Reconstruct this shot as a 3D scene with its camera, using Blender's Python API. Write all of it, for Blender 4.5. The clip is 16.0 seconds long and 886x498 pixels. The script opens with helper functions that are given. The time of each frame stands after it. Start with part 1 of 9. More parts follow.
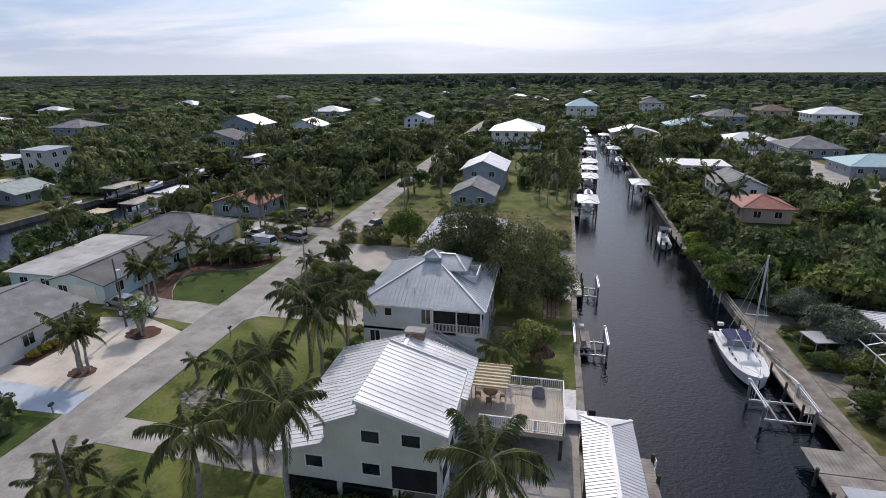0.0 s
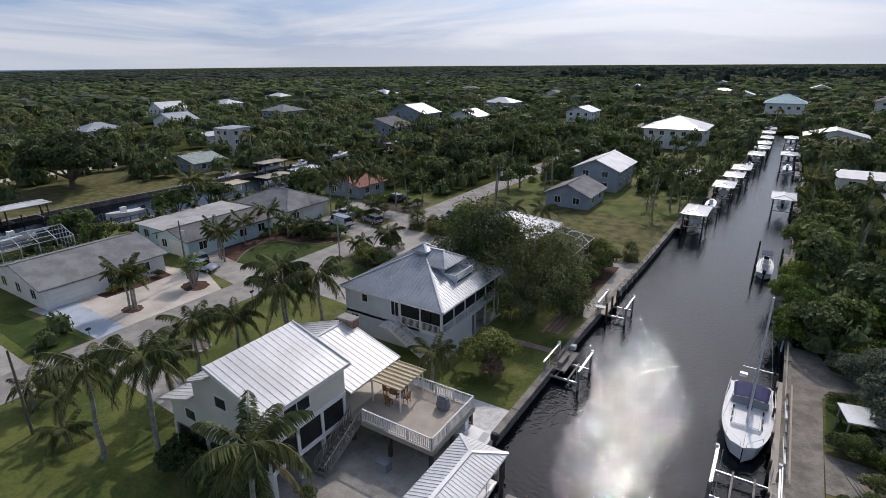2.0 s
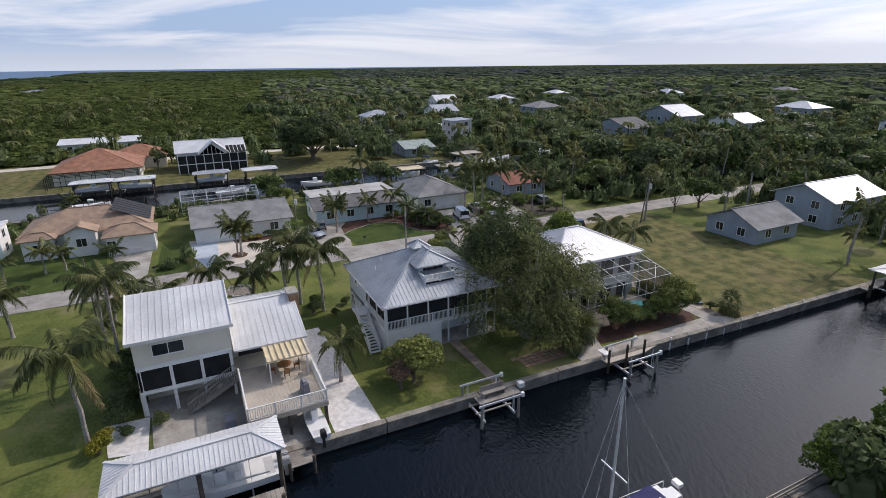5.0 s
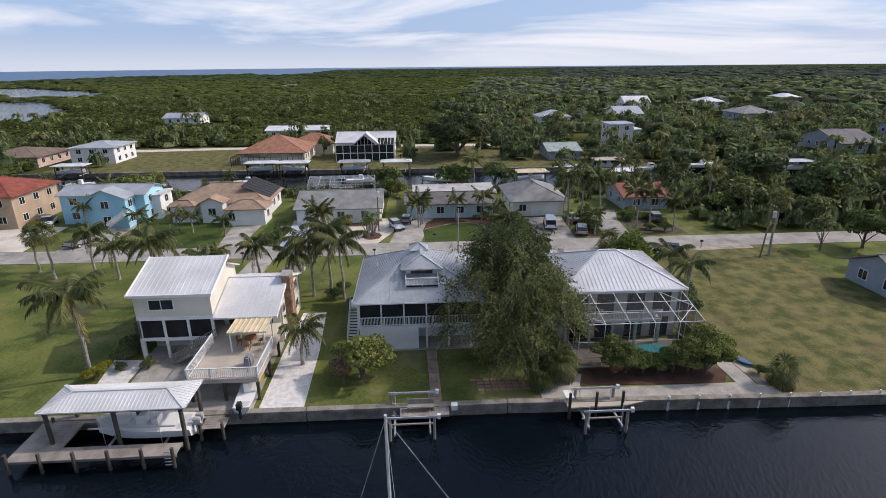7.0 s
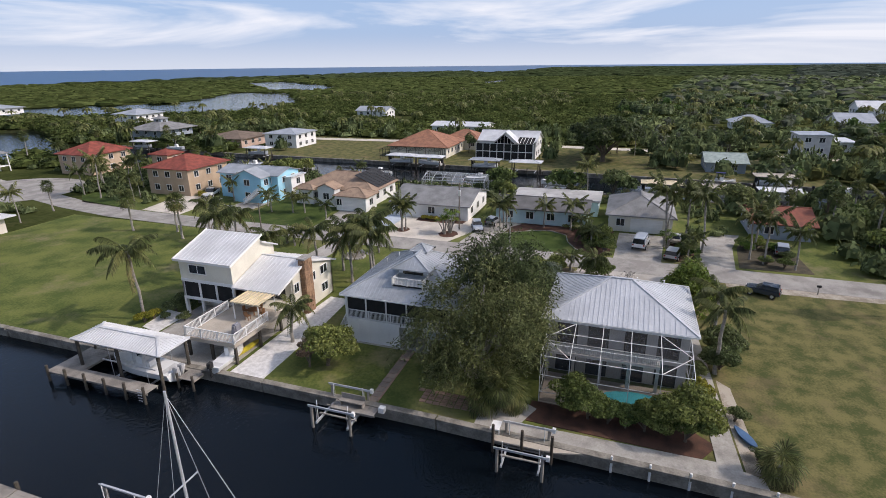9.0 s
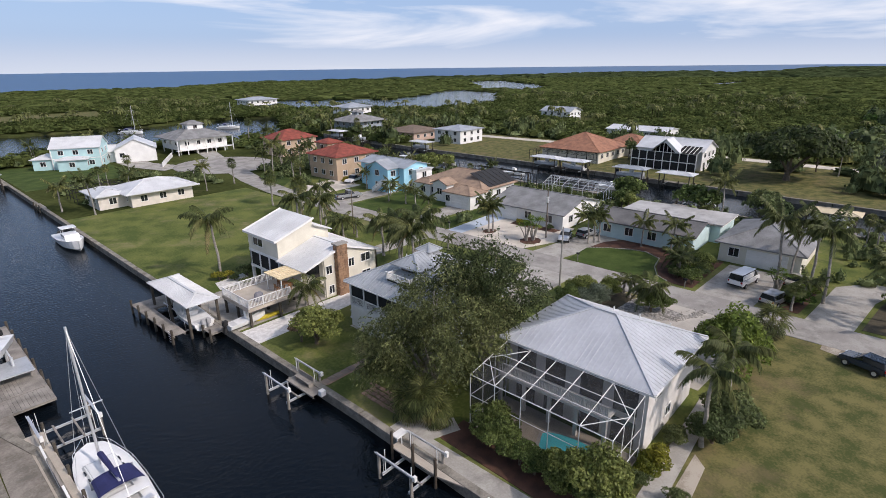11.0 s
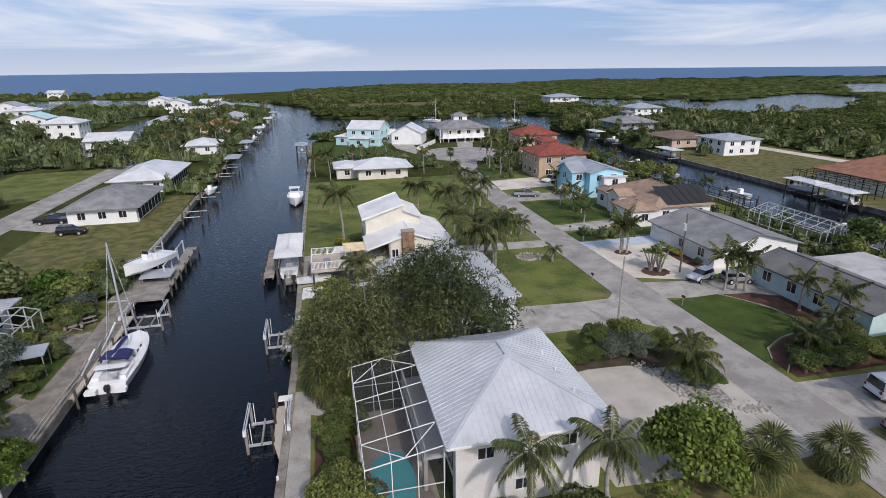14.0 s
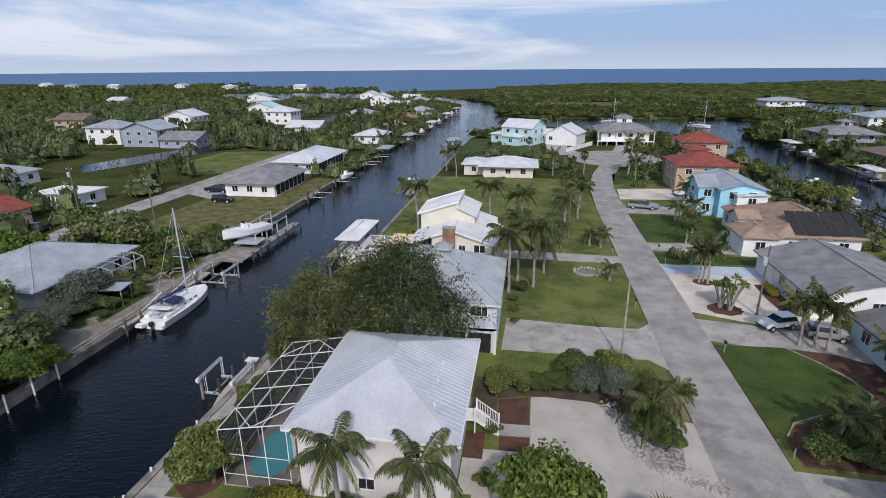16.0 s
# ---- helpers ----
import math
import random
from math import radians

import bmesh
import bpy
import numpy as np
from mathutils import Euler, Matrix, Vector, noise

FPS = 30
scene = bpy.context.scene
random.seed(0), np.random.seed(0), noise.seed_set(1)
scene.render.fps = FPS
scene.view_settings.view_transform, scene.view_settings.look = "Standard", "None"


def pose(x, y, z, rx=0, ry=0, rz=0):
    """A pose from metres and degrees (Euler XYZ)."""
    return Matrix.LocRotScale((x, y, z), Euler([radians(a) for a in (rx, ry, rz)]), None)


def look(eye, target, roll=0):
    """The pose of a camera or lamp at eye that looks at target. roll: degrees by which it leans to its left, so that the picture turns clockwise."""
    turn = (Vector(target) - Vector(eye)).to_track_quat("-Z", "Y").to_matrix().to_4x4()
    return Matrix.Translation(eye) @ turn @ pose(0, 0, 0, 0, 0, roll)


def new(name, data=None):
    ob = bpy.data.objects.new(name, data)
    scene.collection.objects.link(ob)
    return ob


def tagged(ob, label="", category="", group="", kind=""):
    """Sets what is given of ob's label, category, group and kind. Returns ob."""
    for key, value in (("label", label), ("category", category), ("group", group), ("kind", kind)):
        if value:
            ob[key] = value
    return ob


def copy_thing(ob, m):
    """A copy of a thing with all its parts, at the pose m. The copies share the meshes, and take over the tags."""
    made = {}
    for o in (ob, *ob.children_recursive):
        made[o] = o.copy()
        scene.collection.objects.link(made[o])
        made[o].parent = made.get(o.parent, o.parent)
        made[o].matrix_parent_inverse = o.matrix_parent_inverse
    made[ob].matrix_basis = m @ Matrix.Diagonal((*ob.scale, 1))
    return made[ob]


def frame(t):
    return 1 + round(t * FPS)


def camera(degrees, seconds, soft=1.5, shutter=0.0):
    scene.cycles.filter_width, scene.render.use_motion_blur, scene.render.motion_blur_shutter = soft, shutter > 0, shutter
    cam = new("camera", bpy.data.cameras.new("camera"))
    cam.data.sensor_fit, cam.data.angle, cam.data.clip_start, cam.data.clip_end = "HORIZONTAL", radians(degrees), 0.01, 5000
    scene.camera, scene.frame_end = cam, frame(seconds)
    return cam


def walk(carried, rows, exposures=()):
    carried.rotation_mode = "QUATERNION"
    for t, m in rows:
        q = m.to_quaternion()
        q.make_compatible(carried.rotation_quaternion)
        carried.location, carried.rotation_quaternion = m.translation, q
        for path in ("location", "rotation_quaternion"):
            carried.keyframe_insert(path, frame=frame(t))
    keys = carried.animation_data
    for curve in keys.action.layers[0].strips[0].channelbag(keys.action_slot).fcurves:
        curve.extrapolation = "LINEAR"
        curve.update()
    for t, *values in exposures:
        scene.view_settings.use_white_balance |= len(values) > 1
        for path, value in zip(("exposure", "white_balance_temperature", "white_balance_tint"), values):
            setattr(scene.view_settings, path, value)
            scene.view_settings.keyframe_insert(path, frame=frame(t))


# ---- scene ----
cam = camera(79.50, 16.0, soft=0.6)
PATH = [
    (0.0, 0.000, 0.000, 27.455, 71.44, 0.26, 11.28),
    (0.5, 4.892, 1.474, 27.458, 71.17, 0.31, 16.35),
    (1.0, 9.861, 3.474, 27.409, 70.99, 0.33, 21.88),
    (1.5, 14.414, 5.759, 27.334, 70.89, 0.34, 27.03),
    (2.0, 18.947, 8.644, 27.367, 70.73, 0.39, 32.39),
    (2.5, 22.902, 11.684, 27.285, 70.66, 0.41, 37.56),
    (3.0, 26.757, 15.319, 27.147, 70.63, 0.42, 43.14),
    (3.5, 30.037, 19.050, 27.053, 70.63, 0.48, 48.13),
    (4.0, 33.050, 23.335, 26.940, 70.68, 0.50, 53.70),
    (4.5, 35.592, 27.663, 26.862, 70.73, 0.52, 58.93),
    (5.0, 37.708, 32.183, 26.805, 70.77, 0.53, 64.21),
    (5.5, 39.376, 36.926, 26.774, 70.81, 0.52, 69.58),
    (6.0, 40.576, 41.923, 26.775, 70.83, 0.52, 75.12),
    (6.5, 41.285, 47.204, 26.812, 70.83, 0.51, 80.87),
    (7.0, 41.491, 52.666, 26.891, 70.81, 0.50, 86.78),
    (7.5, 41.236, 57.455, 27.011, 70.74, 0.45, 91.99),
    (8.0, 40.487, 62.741, 27.098, 70.72, 0.50, 97.84),
    (8.5, 39.335, 67.584, 27.126, 70.71, 0.53, 103.31),
    (9.0, 37.743, 72.356, 27.100, 70.74, 0.57, 108.87),
    (9.5, 35.687, 77.013, 27.043, 70.80, 0.61, 114.54),
    (10.0, 33.141, 81.511, 26.980, 70.85, 0.64, 120.31),
    (10.5, 30.080, 85.807, 26.938, 70.90, 0.65, 126.20),
    (11.0, 26.529, 89.824, 26.929, 70.92, 0.64, 132.17),
    (11.5, 22.798, 93.260, 26.940, 70.94, 0.65, 137.77),
    (12.0, 18.538, 96.516, 26.910, 70.96, 0.66, 143.95),
    (12.5, 14.255, 99.093, 26.841, 71.01, 0.66, 149.68),
    (13.0, 9.526, 101.374, 26.781, 71.03, 0.61, 155.63),
    (13.5, 4.935, 103.070, 26.668, 71.08, 0.60, 161.13),
    (14.0, -0.039, 104.455, 26.565, 71.11, 0.57, 166.93),
    (14.5, -4.824, 105.280, 26.505, 71.11, 0.52, 172.35),
    (15.0, -10.001, 105.698, 26.442, 71.13, 0.49, 178.10),
    (15.5, -14.916, 105.588, 26.440, 71.14, 0.41, 183.57),
    (16.0, -20.111, 105.002, 26.451, 71.11, 0.39, 189.04),
]
EXPOSURES = [(0.0, -0.1, 6600, 18), (2.0, -0.32, 6560, 18), (3.0, -0.30, 6580, 18), (4.0, -0.14, 6620, 18), (7.0, 0.1, 6760, 19), (10.5, 0.1, 6740, 19), (12.5, 0.0, 6600, 18), (14.5, -0.1, 6400, 18), (16.0, -0.14, 6300, 17)]
walk(cam, [(t, pose(x, y, z, rx, ry, rz)) for t, x, y, z, rx, ry, rz in PATH], EXPOSURES)

# ---- world, sun, exposure ----
SUN_EL, SUN_AZ = 40.0, 11.0  # azimuth: degrees from +y towards -x
world = bpy.data.worlds.new("sky")
scene.world = world
world.use_nodes = True
wt = world.node_tree
wt.nodes.clear()
w_out = wt.nodes.new("ShaderNodeOutputWorld")
w_bg = wt.nodes.new("ShaderNodeBackground")
w_sky = wt.nodes.new("ShaderNodeTexSky")
w_sky.sky_type = "NISHITA"
w_sky.sun_disc = False
w_sky.sun_elevation = radians(SUN_EL)
w_sky.sun_rotation = radians(-SUN_AZ)
w_sky.air_density, w_sky.dust_density, w_sky.ozone_density = 1.0, 1.3, 2.5
w_tc = wt.nodes.new("ShaderNodeTexCoord")
w_map = wt.nodes.new("ShaderNodeMapping")
w_map.inputs["Scale"].default_value = (1.0, 1.0, 8.0)
w_noise = wt.nodes.new("ShaderNodeTexNoise")
w_noise.inputs["Scale"].default_value = 1.7
w_noise.inputs["Detail"].default_value = 6.0
w_noise.inputs["Roughness"].default_value = 0.55
w_noise.inputs["Distortion"].default_value = 0.6
w_ramp = wt.nodes.new("ShaderNodeValToRGB")
w_ramp.color_ramp.elements[0].position, w_ramp.color_ramp.elements[0].color = 0.485, (0.0, 0.0, 0.0, 1)
w_ramp.color_ramp.elements[1].position, w_ramp.color_ramp.elements[1].color = 0.63, (0.92, 0.92, 0.92, 1)
w_mix = wt.nodes.new("ShaderNodeMixRGB")
w_mix.inputs[2].default_value = (7.7, 8.3, 8.8, 1)
wt.links.new(w_tc.outputs["Generated"], w_map.inputs["Vector"])
wt.links.new(w_map.outputs["Vector"], w_noise.inputs["Vector"])
wt.links.new(w_noise.outputs["Fac"], w_ramp.inputs["Fac"])
wt.links.new(w_ramp.outputs["Color"], w_mix.inputs[0])
w_hsv = wt.nodes.new("ShaderNodeHueSaturation")
w_hsv.inputs["Saturation"].default_value = 1.28
wt.links.new(w_sky.outputs["Color"], w_hsv.inputs["Color"])
w_sep = wt.nodes.new("ShaderNodeSeparateXYZ")
wt.links.new(w_tc.outputs["Generated"], w_sep.inputs["Vector"])
w_low = wt.nodes.new("ShaderNodeMapRange")
w_low.interpolation_type = "SMOOTHSTEP"
for key, value in (("From Min", 0.66), ("From Max", 0.02), ("To Min", 0.0), ("To Max", 0.75)):
    w_low.inputs[key].default_value = value
wt.links.new(w_sep.outputs["Z"], w_low.inputs["Value"])
w_pale = wt.nodes.new("ShaderNodeMixRGB")
w_pale.inputs[2].default_value = (3.4, 5.05, 7.8, 1)
wt.links.new(w_low.outputs["Result"], w_pale.inputs[0])
wt.links.new(w_hsv.outputs["Color"], w_pale.inputs[1])
wt.links.new(w_pale.outputs["Color"], w_mix.inputs[1])
w_haze = wt.nodes.new("ShaderNodeMapRange")
w_haze.interpolation_type = "SMOOTHSTEP"
for key, value in (("From Min", 0.055), ("From Max", -0.01), ("To Min", 0.0), ("To Max", 0.8)):
    w_haze.inputs[key].default_value = value
wt.links.new(w_sep.outputs["Z"], w_haze.inputs["Value"])
w_mix2 = wt.nodes.new("ShaderNodeMixRGB")
w_mix2.inputs[2].default_value = (6.0, 6.8, 7.6, 1)
wt.links.new(w_haze.outputs["Result"], w_mix2.inputs[0])
wt.links.new(w_mix.outputs["Color"], w_mix2.inputs[1])
# the bright veil that thin high cloud spreads round the sun
w_dot = wt.nodes.new("ShaderNodeVectorMath")
w_dot.operation = "DOT_PRODUCT"
w_dot.inputs[1].default_value = (-math.sin(radians(SUN_AZ)) * math.cos(radians(SUN_EL)), math.cos(radians(SUN_AZ)) * math.cos(radians(SUN_EL)), math.sin(radians(SUN_EL)))
wt.links.new(w_tc.outputs["Generated"], w_dot.inputs[0])
w_pos = wt.nodes.new("ShaderNodeMath")
w_pos.operation = "MAXIMUM"
w_pos.inputs[1].default_value = 0.0
wt.links.new(w_dot.outputs["Value"], w_pos.inputs[0])
w_pow = wt.nodes.new("ShaderNodeMath")
w_pow.operation = "POWER"
w_pow.inputs[1].default_value = 10.0
wt.links.new(w_pos.outputs[0], w_pow.inputs[0])
w_veil = wt.nodes.new("ShaderNodeVectorMath")
w_veil.operation = "SCALE"
w_veil.inputs[0].default_value = (17.3, 18.6, 19.4)
wt.links.new(w_pow.outputs[0], w_veil.inputs["Scale"])
w_add = wt.nodes.new("ShaderNodeVectorMath")
wt.links.new(w_mix2.outputs["Color"], w_add.inputs[0])
wt.links.new(w_veil.outputs["Vector"], w_add.inputs[1])
wt.links.new(w_add.outputs["Vector"], w_bg.inputs["Color"])
w_bg.inputs["Strength"].default_value = 0.108
wt.links.new(w_bg.outputs["Background"], w_out.inputs["Surface"])
sun_data = bpy.data.lights.new("sun", "SUN")
sun_data.energy, sun_data.angle, sun_data.color = 2.4, radians(0.6), (1.0, 0.95, 0.87)
sun = new("sun", sun_data)
sun_to = Vector((-math.sin(radians(SUN_AZ)) * math.cos(radians(SUN_EL)), math.cos(radians(SUN_AZ)) * math.cos(radians(SUN_EL)), math.sin(radians(SUN_EL))))
sun.matrix_world = look(sun_to * 300, (0, 0, 0))

# ---- materials ----
MATS = {}


def mat(name, a, b=None, rough=0.7, scale=1.0, fine=20.0, bump=0.15, metal=0.0, spec=0.4, stretch=(1, 1, 1), vary=0.0, coat=0.0, relief=0.05, patch=None, soft=0.16):
    """A surface of two tones: broad patches and fine grain at world scale, with a light relief; patch: colour, scale and threshold of stains or worn spots."""
    if name in MATS:
        return MATS[name]
    b = b or tuple(c * 0.8 for c in a)
    m = bpy.data.materials.new(name)
    m.use_nodes = True
    nt = m.node_tree
    p = nt.nodes["Principled BSDF"]
    geo = nt.nodes.new("ShaderNodeNewGeometry")
    mp = nt.nodes.new("ShaderNodeMapping")
    mp.inputs["Scale"].default_value = stretch
    nt.links.new(geo.outputs["Position"], mp.inputs["Vector"])
    n1 = nt.nodes.new("ShaderNodeTexNoise")
    n1.inputs["Scale"].default_value, n1.inputs["Detail"].default_value = scale, 5.0
    n2 = nt.nodes.new("ShaderNodeTexNoise")
    n2.inputs["Scale"].default_value, n2.inputs["Detail"].default_value = fine, 3.0
    for n in (n1, n2):
        nt.links.new(mp.outputs["Vector"], n.inputs["Vector"])
    add = nt.nodes.new("ShaderNodeMath")
    add.operation = "MULTIPLY_ADD"
    add.inputs[1].default_value, add.inputs[2].default_value = 0.45, -0.225
    nt.links.new(n2.outputs["Fac"], add.inputs[0])
    add2 = nt.nodes.new("ShaderNodeMath")
    nt.links.new(n1.outputs["Fac"], add2.inputs[0])
    nt.links.new(add.outputs[0], add2.inputs[1])
    ramp = nt.nodes.new("ShaderNodeValToRGB")
    e = ramp.color_ramp.elements
    e[0].position, e[0].color = 0.5 - soft, (*b, 1)
    e[1].position, e[1].color = 0.5 + soft, (*a, 1)
    nt.links.new(add2.outputs[0], ramp.inputs["Fac"])
    colour = ramp.outputs["Color"]
    if patch:
        n3 = nt.nodes.new("ShaderNodeTexNoise")
        n3.inputs["Scale"].default_value, n3.inputs["Detail"].default_value = patch[1], 7.0
        n3.inputs["Roughness"].default_value = 0.68
        nt.links.new(geo.outputs["Position"], n3.inputs["Vector"])
        edge = nt.nodes.new("ShaderNodeMapRange")
        edge.inputs["From Min"].default_value, edge.inputs["From Max"].default_value = patch[2], patch[2] + 0.16
        edge.inputs["To Max"].default_value = patch[3]
        nt.links.new(n3.outputs["Fac"], edge.inputs["Value"])
        blend = nt.nodes.new("ShaderNodeMixRGB")
        blend.inputs[2].default_value = (*patch[0], 1)
        nt.links.new(edge.outputs["Result"], blend.inputs[0])
        nt.links.new(colour, blend.inputs[1])
        colour = blend.outputs["Color"]
    if vary:
        info = nt.nodes.new("ShaderNodeObjectInfo")
        hsv = nt.nodes.new("ShaderNodeHueSaturation")
        rng = nt.nodes.new("ShaderNodeMapRange")
        rng.inputs["To Min"].default_value, rng.inputs["To Max"].default_value = 1 - vary, 1 + vary
        nt.links.new(info.outputs["Random"], rng.inputs["Value"])
        nt.links.new(rng.outputs["Result"], hsv.inputs["Value"])
        hue = nt.nodes.new("ShaderNodeMapRange")
        hue.inputs["To Min"].default_value, hue.inputs["To Max"].default_value = 0.5 + vary * 0.08, 0.5 - vary * 0.08
        nt.links.new(info.outputs["Random"], hue.inputs["Value"])
        nt.links.new(hue.outputs["Result"], hsv.inputs["Hue"])
        nt.links.new(colour, hsv.inputs["Color"])
        colour = hsv.outputs["Color"]
    nt.links.new(colour, p.inputs["Base Color"])
    p.inputs["Roughness"].default_value = rough
    p.inputs["Metallic"].default_value = metal
    p.inputs["Specular IOR Level"].default_value = spec
    p.inputs["Coat Weight"].default_value = coat
    if bump:
        bp = nt.nodes.new("ShaderNodeBump")
        bp.inputs["Strength"].default_value, bp.inputs["Distance"].default_value = bump, relief
        nt.links.new(add2.outputs[0], bp.inputs["Height"])
        nt.links.new(bp.outputs["Normal"], p.inputs["Normal"])
    MATS[name] = m
    return m


def leafmat(name, a, b, vary=0.3, scale=0.6, spec=0.25, bump=0.0, fine=6.0, isl=(0.5, 1.6)):
    """Leaves: two greens by island and by broad patches, partly translucent."""
    m = mat(name, a, b, rough=0.6 if spec > 0.1 else 1.0, scale=scale, fine=fine, bump=bump, spec=spec, vary=vary, relief=0.6)
    nt = m.node_tree
    p = nt.nodes["Principled BSDF"]
    col = p.inputs["Base Color"].links[0].from_socket
    geo = nt.nodes.new("ShaderNodeNewGeometry")
    hsv = nt.nodes.new("ShaderNodeHueSaturation")
    rng = nt.nodes.new("ShaderNodeMapRange")
    rng.inputs["To Min"].default_value, rng.inputs["To Max"].default_value = isl
    nt.links.new(geo.outputs["Random Per Island"], rng.inputs["Value"])
    nt.links.new(rng.outputs["Result"], hsv.inputs["Value"])
    nt.links.new(col, hsv.inputs["Color"])
    nt.links.new(hsv.outputs["Color"], p.inputs["Base Color"])
    tr = nt.nodes.new("ShaderNodeBsdfTranslucent")
    nt.links.new(hsv.outputs["Color"], tr.inputs["Color"])
    mix = nt.nodes.new("ShaderNodeMixShader")
    mix.inputs[0].default_value = 0.42
    out = nt.nodes["Material Output"]
    nt.links.new(p.outputs["BSDF"], mix.inputs[1])
    nt.links.new(tr.outputs["BSDF"], mix.inputs[2])
    nt.links.new(mix.outputs["Shader"], out.inputs["Surface"])
    return m


def watermat(name, deep, wave=0.9, strength=0.25, rough=0.04, spec=0.5):
    m = bpy.data.materials.new(name)
    m.use_nodes = True
    nt = m.node_tree
    p = nt.nodes["Principled BSDF"]
    p.inputs["Base Color"].default_value = (*deep, 1)
    p.inputs["Roughness"].default_value = rough
    p.inputs["IOR"].default_value = 1.33
    p.inputs["Specular IOR Level"].default_value = spec
    geo = nt.nodes.new("ShaderNodeNewGeometry")
    n1 = nt.nodes.new("ShaderNodeTexNoise")
    n1.inputs["Scale"].default_value, n1.inputs["Detail"].default_value = wave, 1.2
    n1.inputs["Roughness"].default_value = 0.6
    mp = nt.nodes.new("ShaderNodeMapping")
    mp.inputs["Scale"].default_value = (1.0, 1.6, 1.0)
    nt.links.new(geo.outputs["Position"], mp.inputs["Vector"])
    nt.links.new(mp.outputs["Vector"], n1.inputs["Vector"])
    bp = nt.nodes.new("ShaderNodeBump")
    bp.inputs["Strength"].default_value, bp.inputs["Distance"].default_value = strength, 0.12
    nt.links.new(n1.outputs["Fac"], bp.inputs["Height"])
    nt.links.new(bp.outputs["Normal"], p.inputs["Normal"])
    MATS[name] = m
    return m


def meshmat(name, colour, cover):
    """A fine insect screen: cover is the share of it that is thread."""
    m = mat(name, colour, colour, rough=0.8, bump=0.0, spec=0.1)
    nt = m.node_tree
    tr = nt.nodes.new("ShaderNodeBsdfTransparent")
    mix = nt.nodes.new("ShaderNodeMixShader")
    mix.inputs[0].default_value = cover
    nt.links.new(tr.outputs["BSDF"], mix.inputs[1])
    nt.links.new(nt.nodes["Principled BSDF"].outputs["BSDF"], mix.inputs[2])
    nt.links.new(mix.outputs["Shader"], nt.nodes["Material Output"].inputs["Surface"])
    return m


WATER = watermat("canal_water", (0.003, 0.0055, 0.0085), wave=2.6, strength=0.35, rough=0.02, spec=0.45)
GRASS = mat("grass", (0.148, 0.162, 0.044), (0.072, 0.098, 0.024), rough=0.95, scale=0.22, fine=3.4, bump=0.9, spec=0.15, patch=((0.24, 0.20, 0.11), 0.13, 0.53, 0.75), soft=0.12)
LAWN = mat("lawn", (0.07, 0.10, 0.024), (0.036, 0.06, 0.013), rough=0.95, scale=0.35, fine=4.0, bump=0.7, spec=0.15, patch=((0.13, 0.12, 0.05), 0.3, 0.56, 0.5))
DRYGRASS = mat("dry_grass", (0.170, 0.150, 0.058), (0.066, 0.078, 0.024), rough=0.95, scale=0.55, fine=5.5, bump=1.0, spec=0.15, patch=((0.18, 0.13, 0.075), 0.16, 0.53, 0.6), soft=0.13)
FLOOR = mat("forest_floor", (0.075, 0.085, 0.03), (0.035, 0.045, 0.015), rough=0.95, scale=0.07, fine=0.9, bump=0.3, spec=0.0, patch=((0.16, 0.135, 0.075), 0.05, 0.56, 0.7))
ROADM = mat("road_asphalt", (0.36, 0.34, 0.305), (0.27, 0.25, 0.225), rough=0.9, scale=0.35, fine=9.0, bump=0.1, patch=((0.15, 0.14, 0.125), 0.3, 0.5, 0.65), soft=0.1)
CONC = mat("concrete", (0.43, 0.405, 0.36), (0.31, 0.29, 0.255), rough=0.85, scale=0.5, fine=8.0, bump=0.1, patch=((0.15, 0.14, 0.125), 0.35, 0.5, 0.7))
SEAW = mat("seawall_concrete", (0.30, 0.275, 0.23), (0.15, 0.135, 0.11), rough=0.9, scale=0.9, fine=6.0, bump=0.2, patch=((0.10, 0.09, 0.075), 0.5, 0.52, 0.6))
SHELL = mat("shell_gravel", (0.66, 0.60, 0.51), (0.50, 0.45, 0.38), rough=0.95, scale=0.3, fine=12.0, bump=0.3, patch=((0.28, 0.25, 0.20), 0.2, 0.52, 0.6))
WHITEGR = mat("white_gravel", (0.74, 0.72, 0.69), (0.55, 0.53, 0.50), rough=0.95, scale=2.5, fine=16.0, bump=0.5, patch=((0.52, 0.50, 0.47), 3.0, 0.56, 0.35))
MULCH = mat("mulch", (0.12, 0.055, 0.036), (0.065, 0.034, 0.022), rough=0.95, scale=1.0, fine=14.0, bump=0.5)
WHITE = mat("white_paint", (0.80, 0.79, 0.76), (0.70, 0.69, 0.66), rough=0.6, scale=0.6, fine=10.0, bump=0.04)
CREAM = mat("cream_siding", (0.72, 0.68, 0.57), (0.62, 0.58, 0.48), rough=0.7, scale=0.5, fine=8.0, bump=0.05)
OFFW = mat("off_white_stucco", (0.68, 0.655, 0.62), (0.58, 0.555, 0.52), rough=0.8, scale=0.5, fine=8.0, bump=0.05, patch=((0.44, 0.42, 0.39), 0.6, 0.56, 0.4))
PALEBLUE = mat("pale_blue_siding", (0.62, 0.67, 0.70), (0.53, 0.58, 0.62), rough=0.7, scale=0.5, fine=8.0, bump=0.05)
ROOFW = mat("white_metal_roof", (0.74, 0.74, 0.73), (0.58, 0.58, 0.57), rough=0.42, scale=0.35, fine=5.0, bump=0.05, metal=0.15)
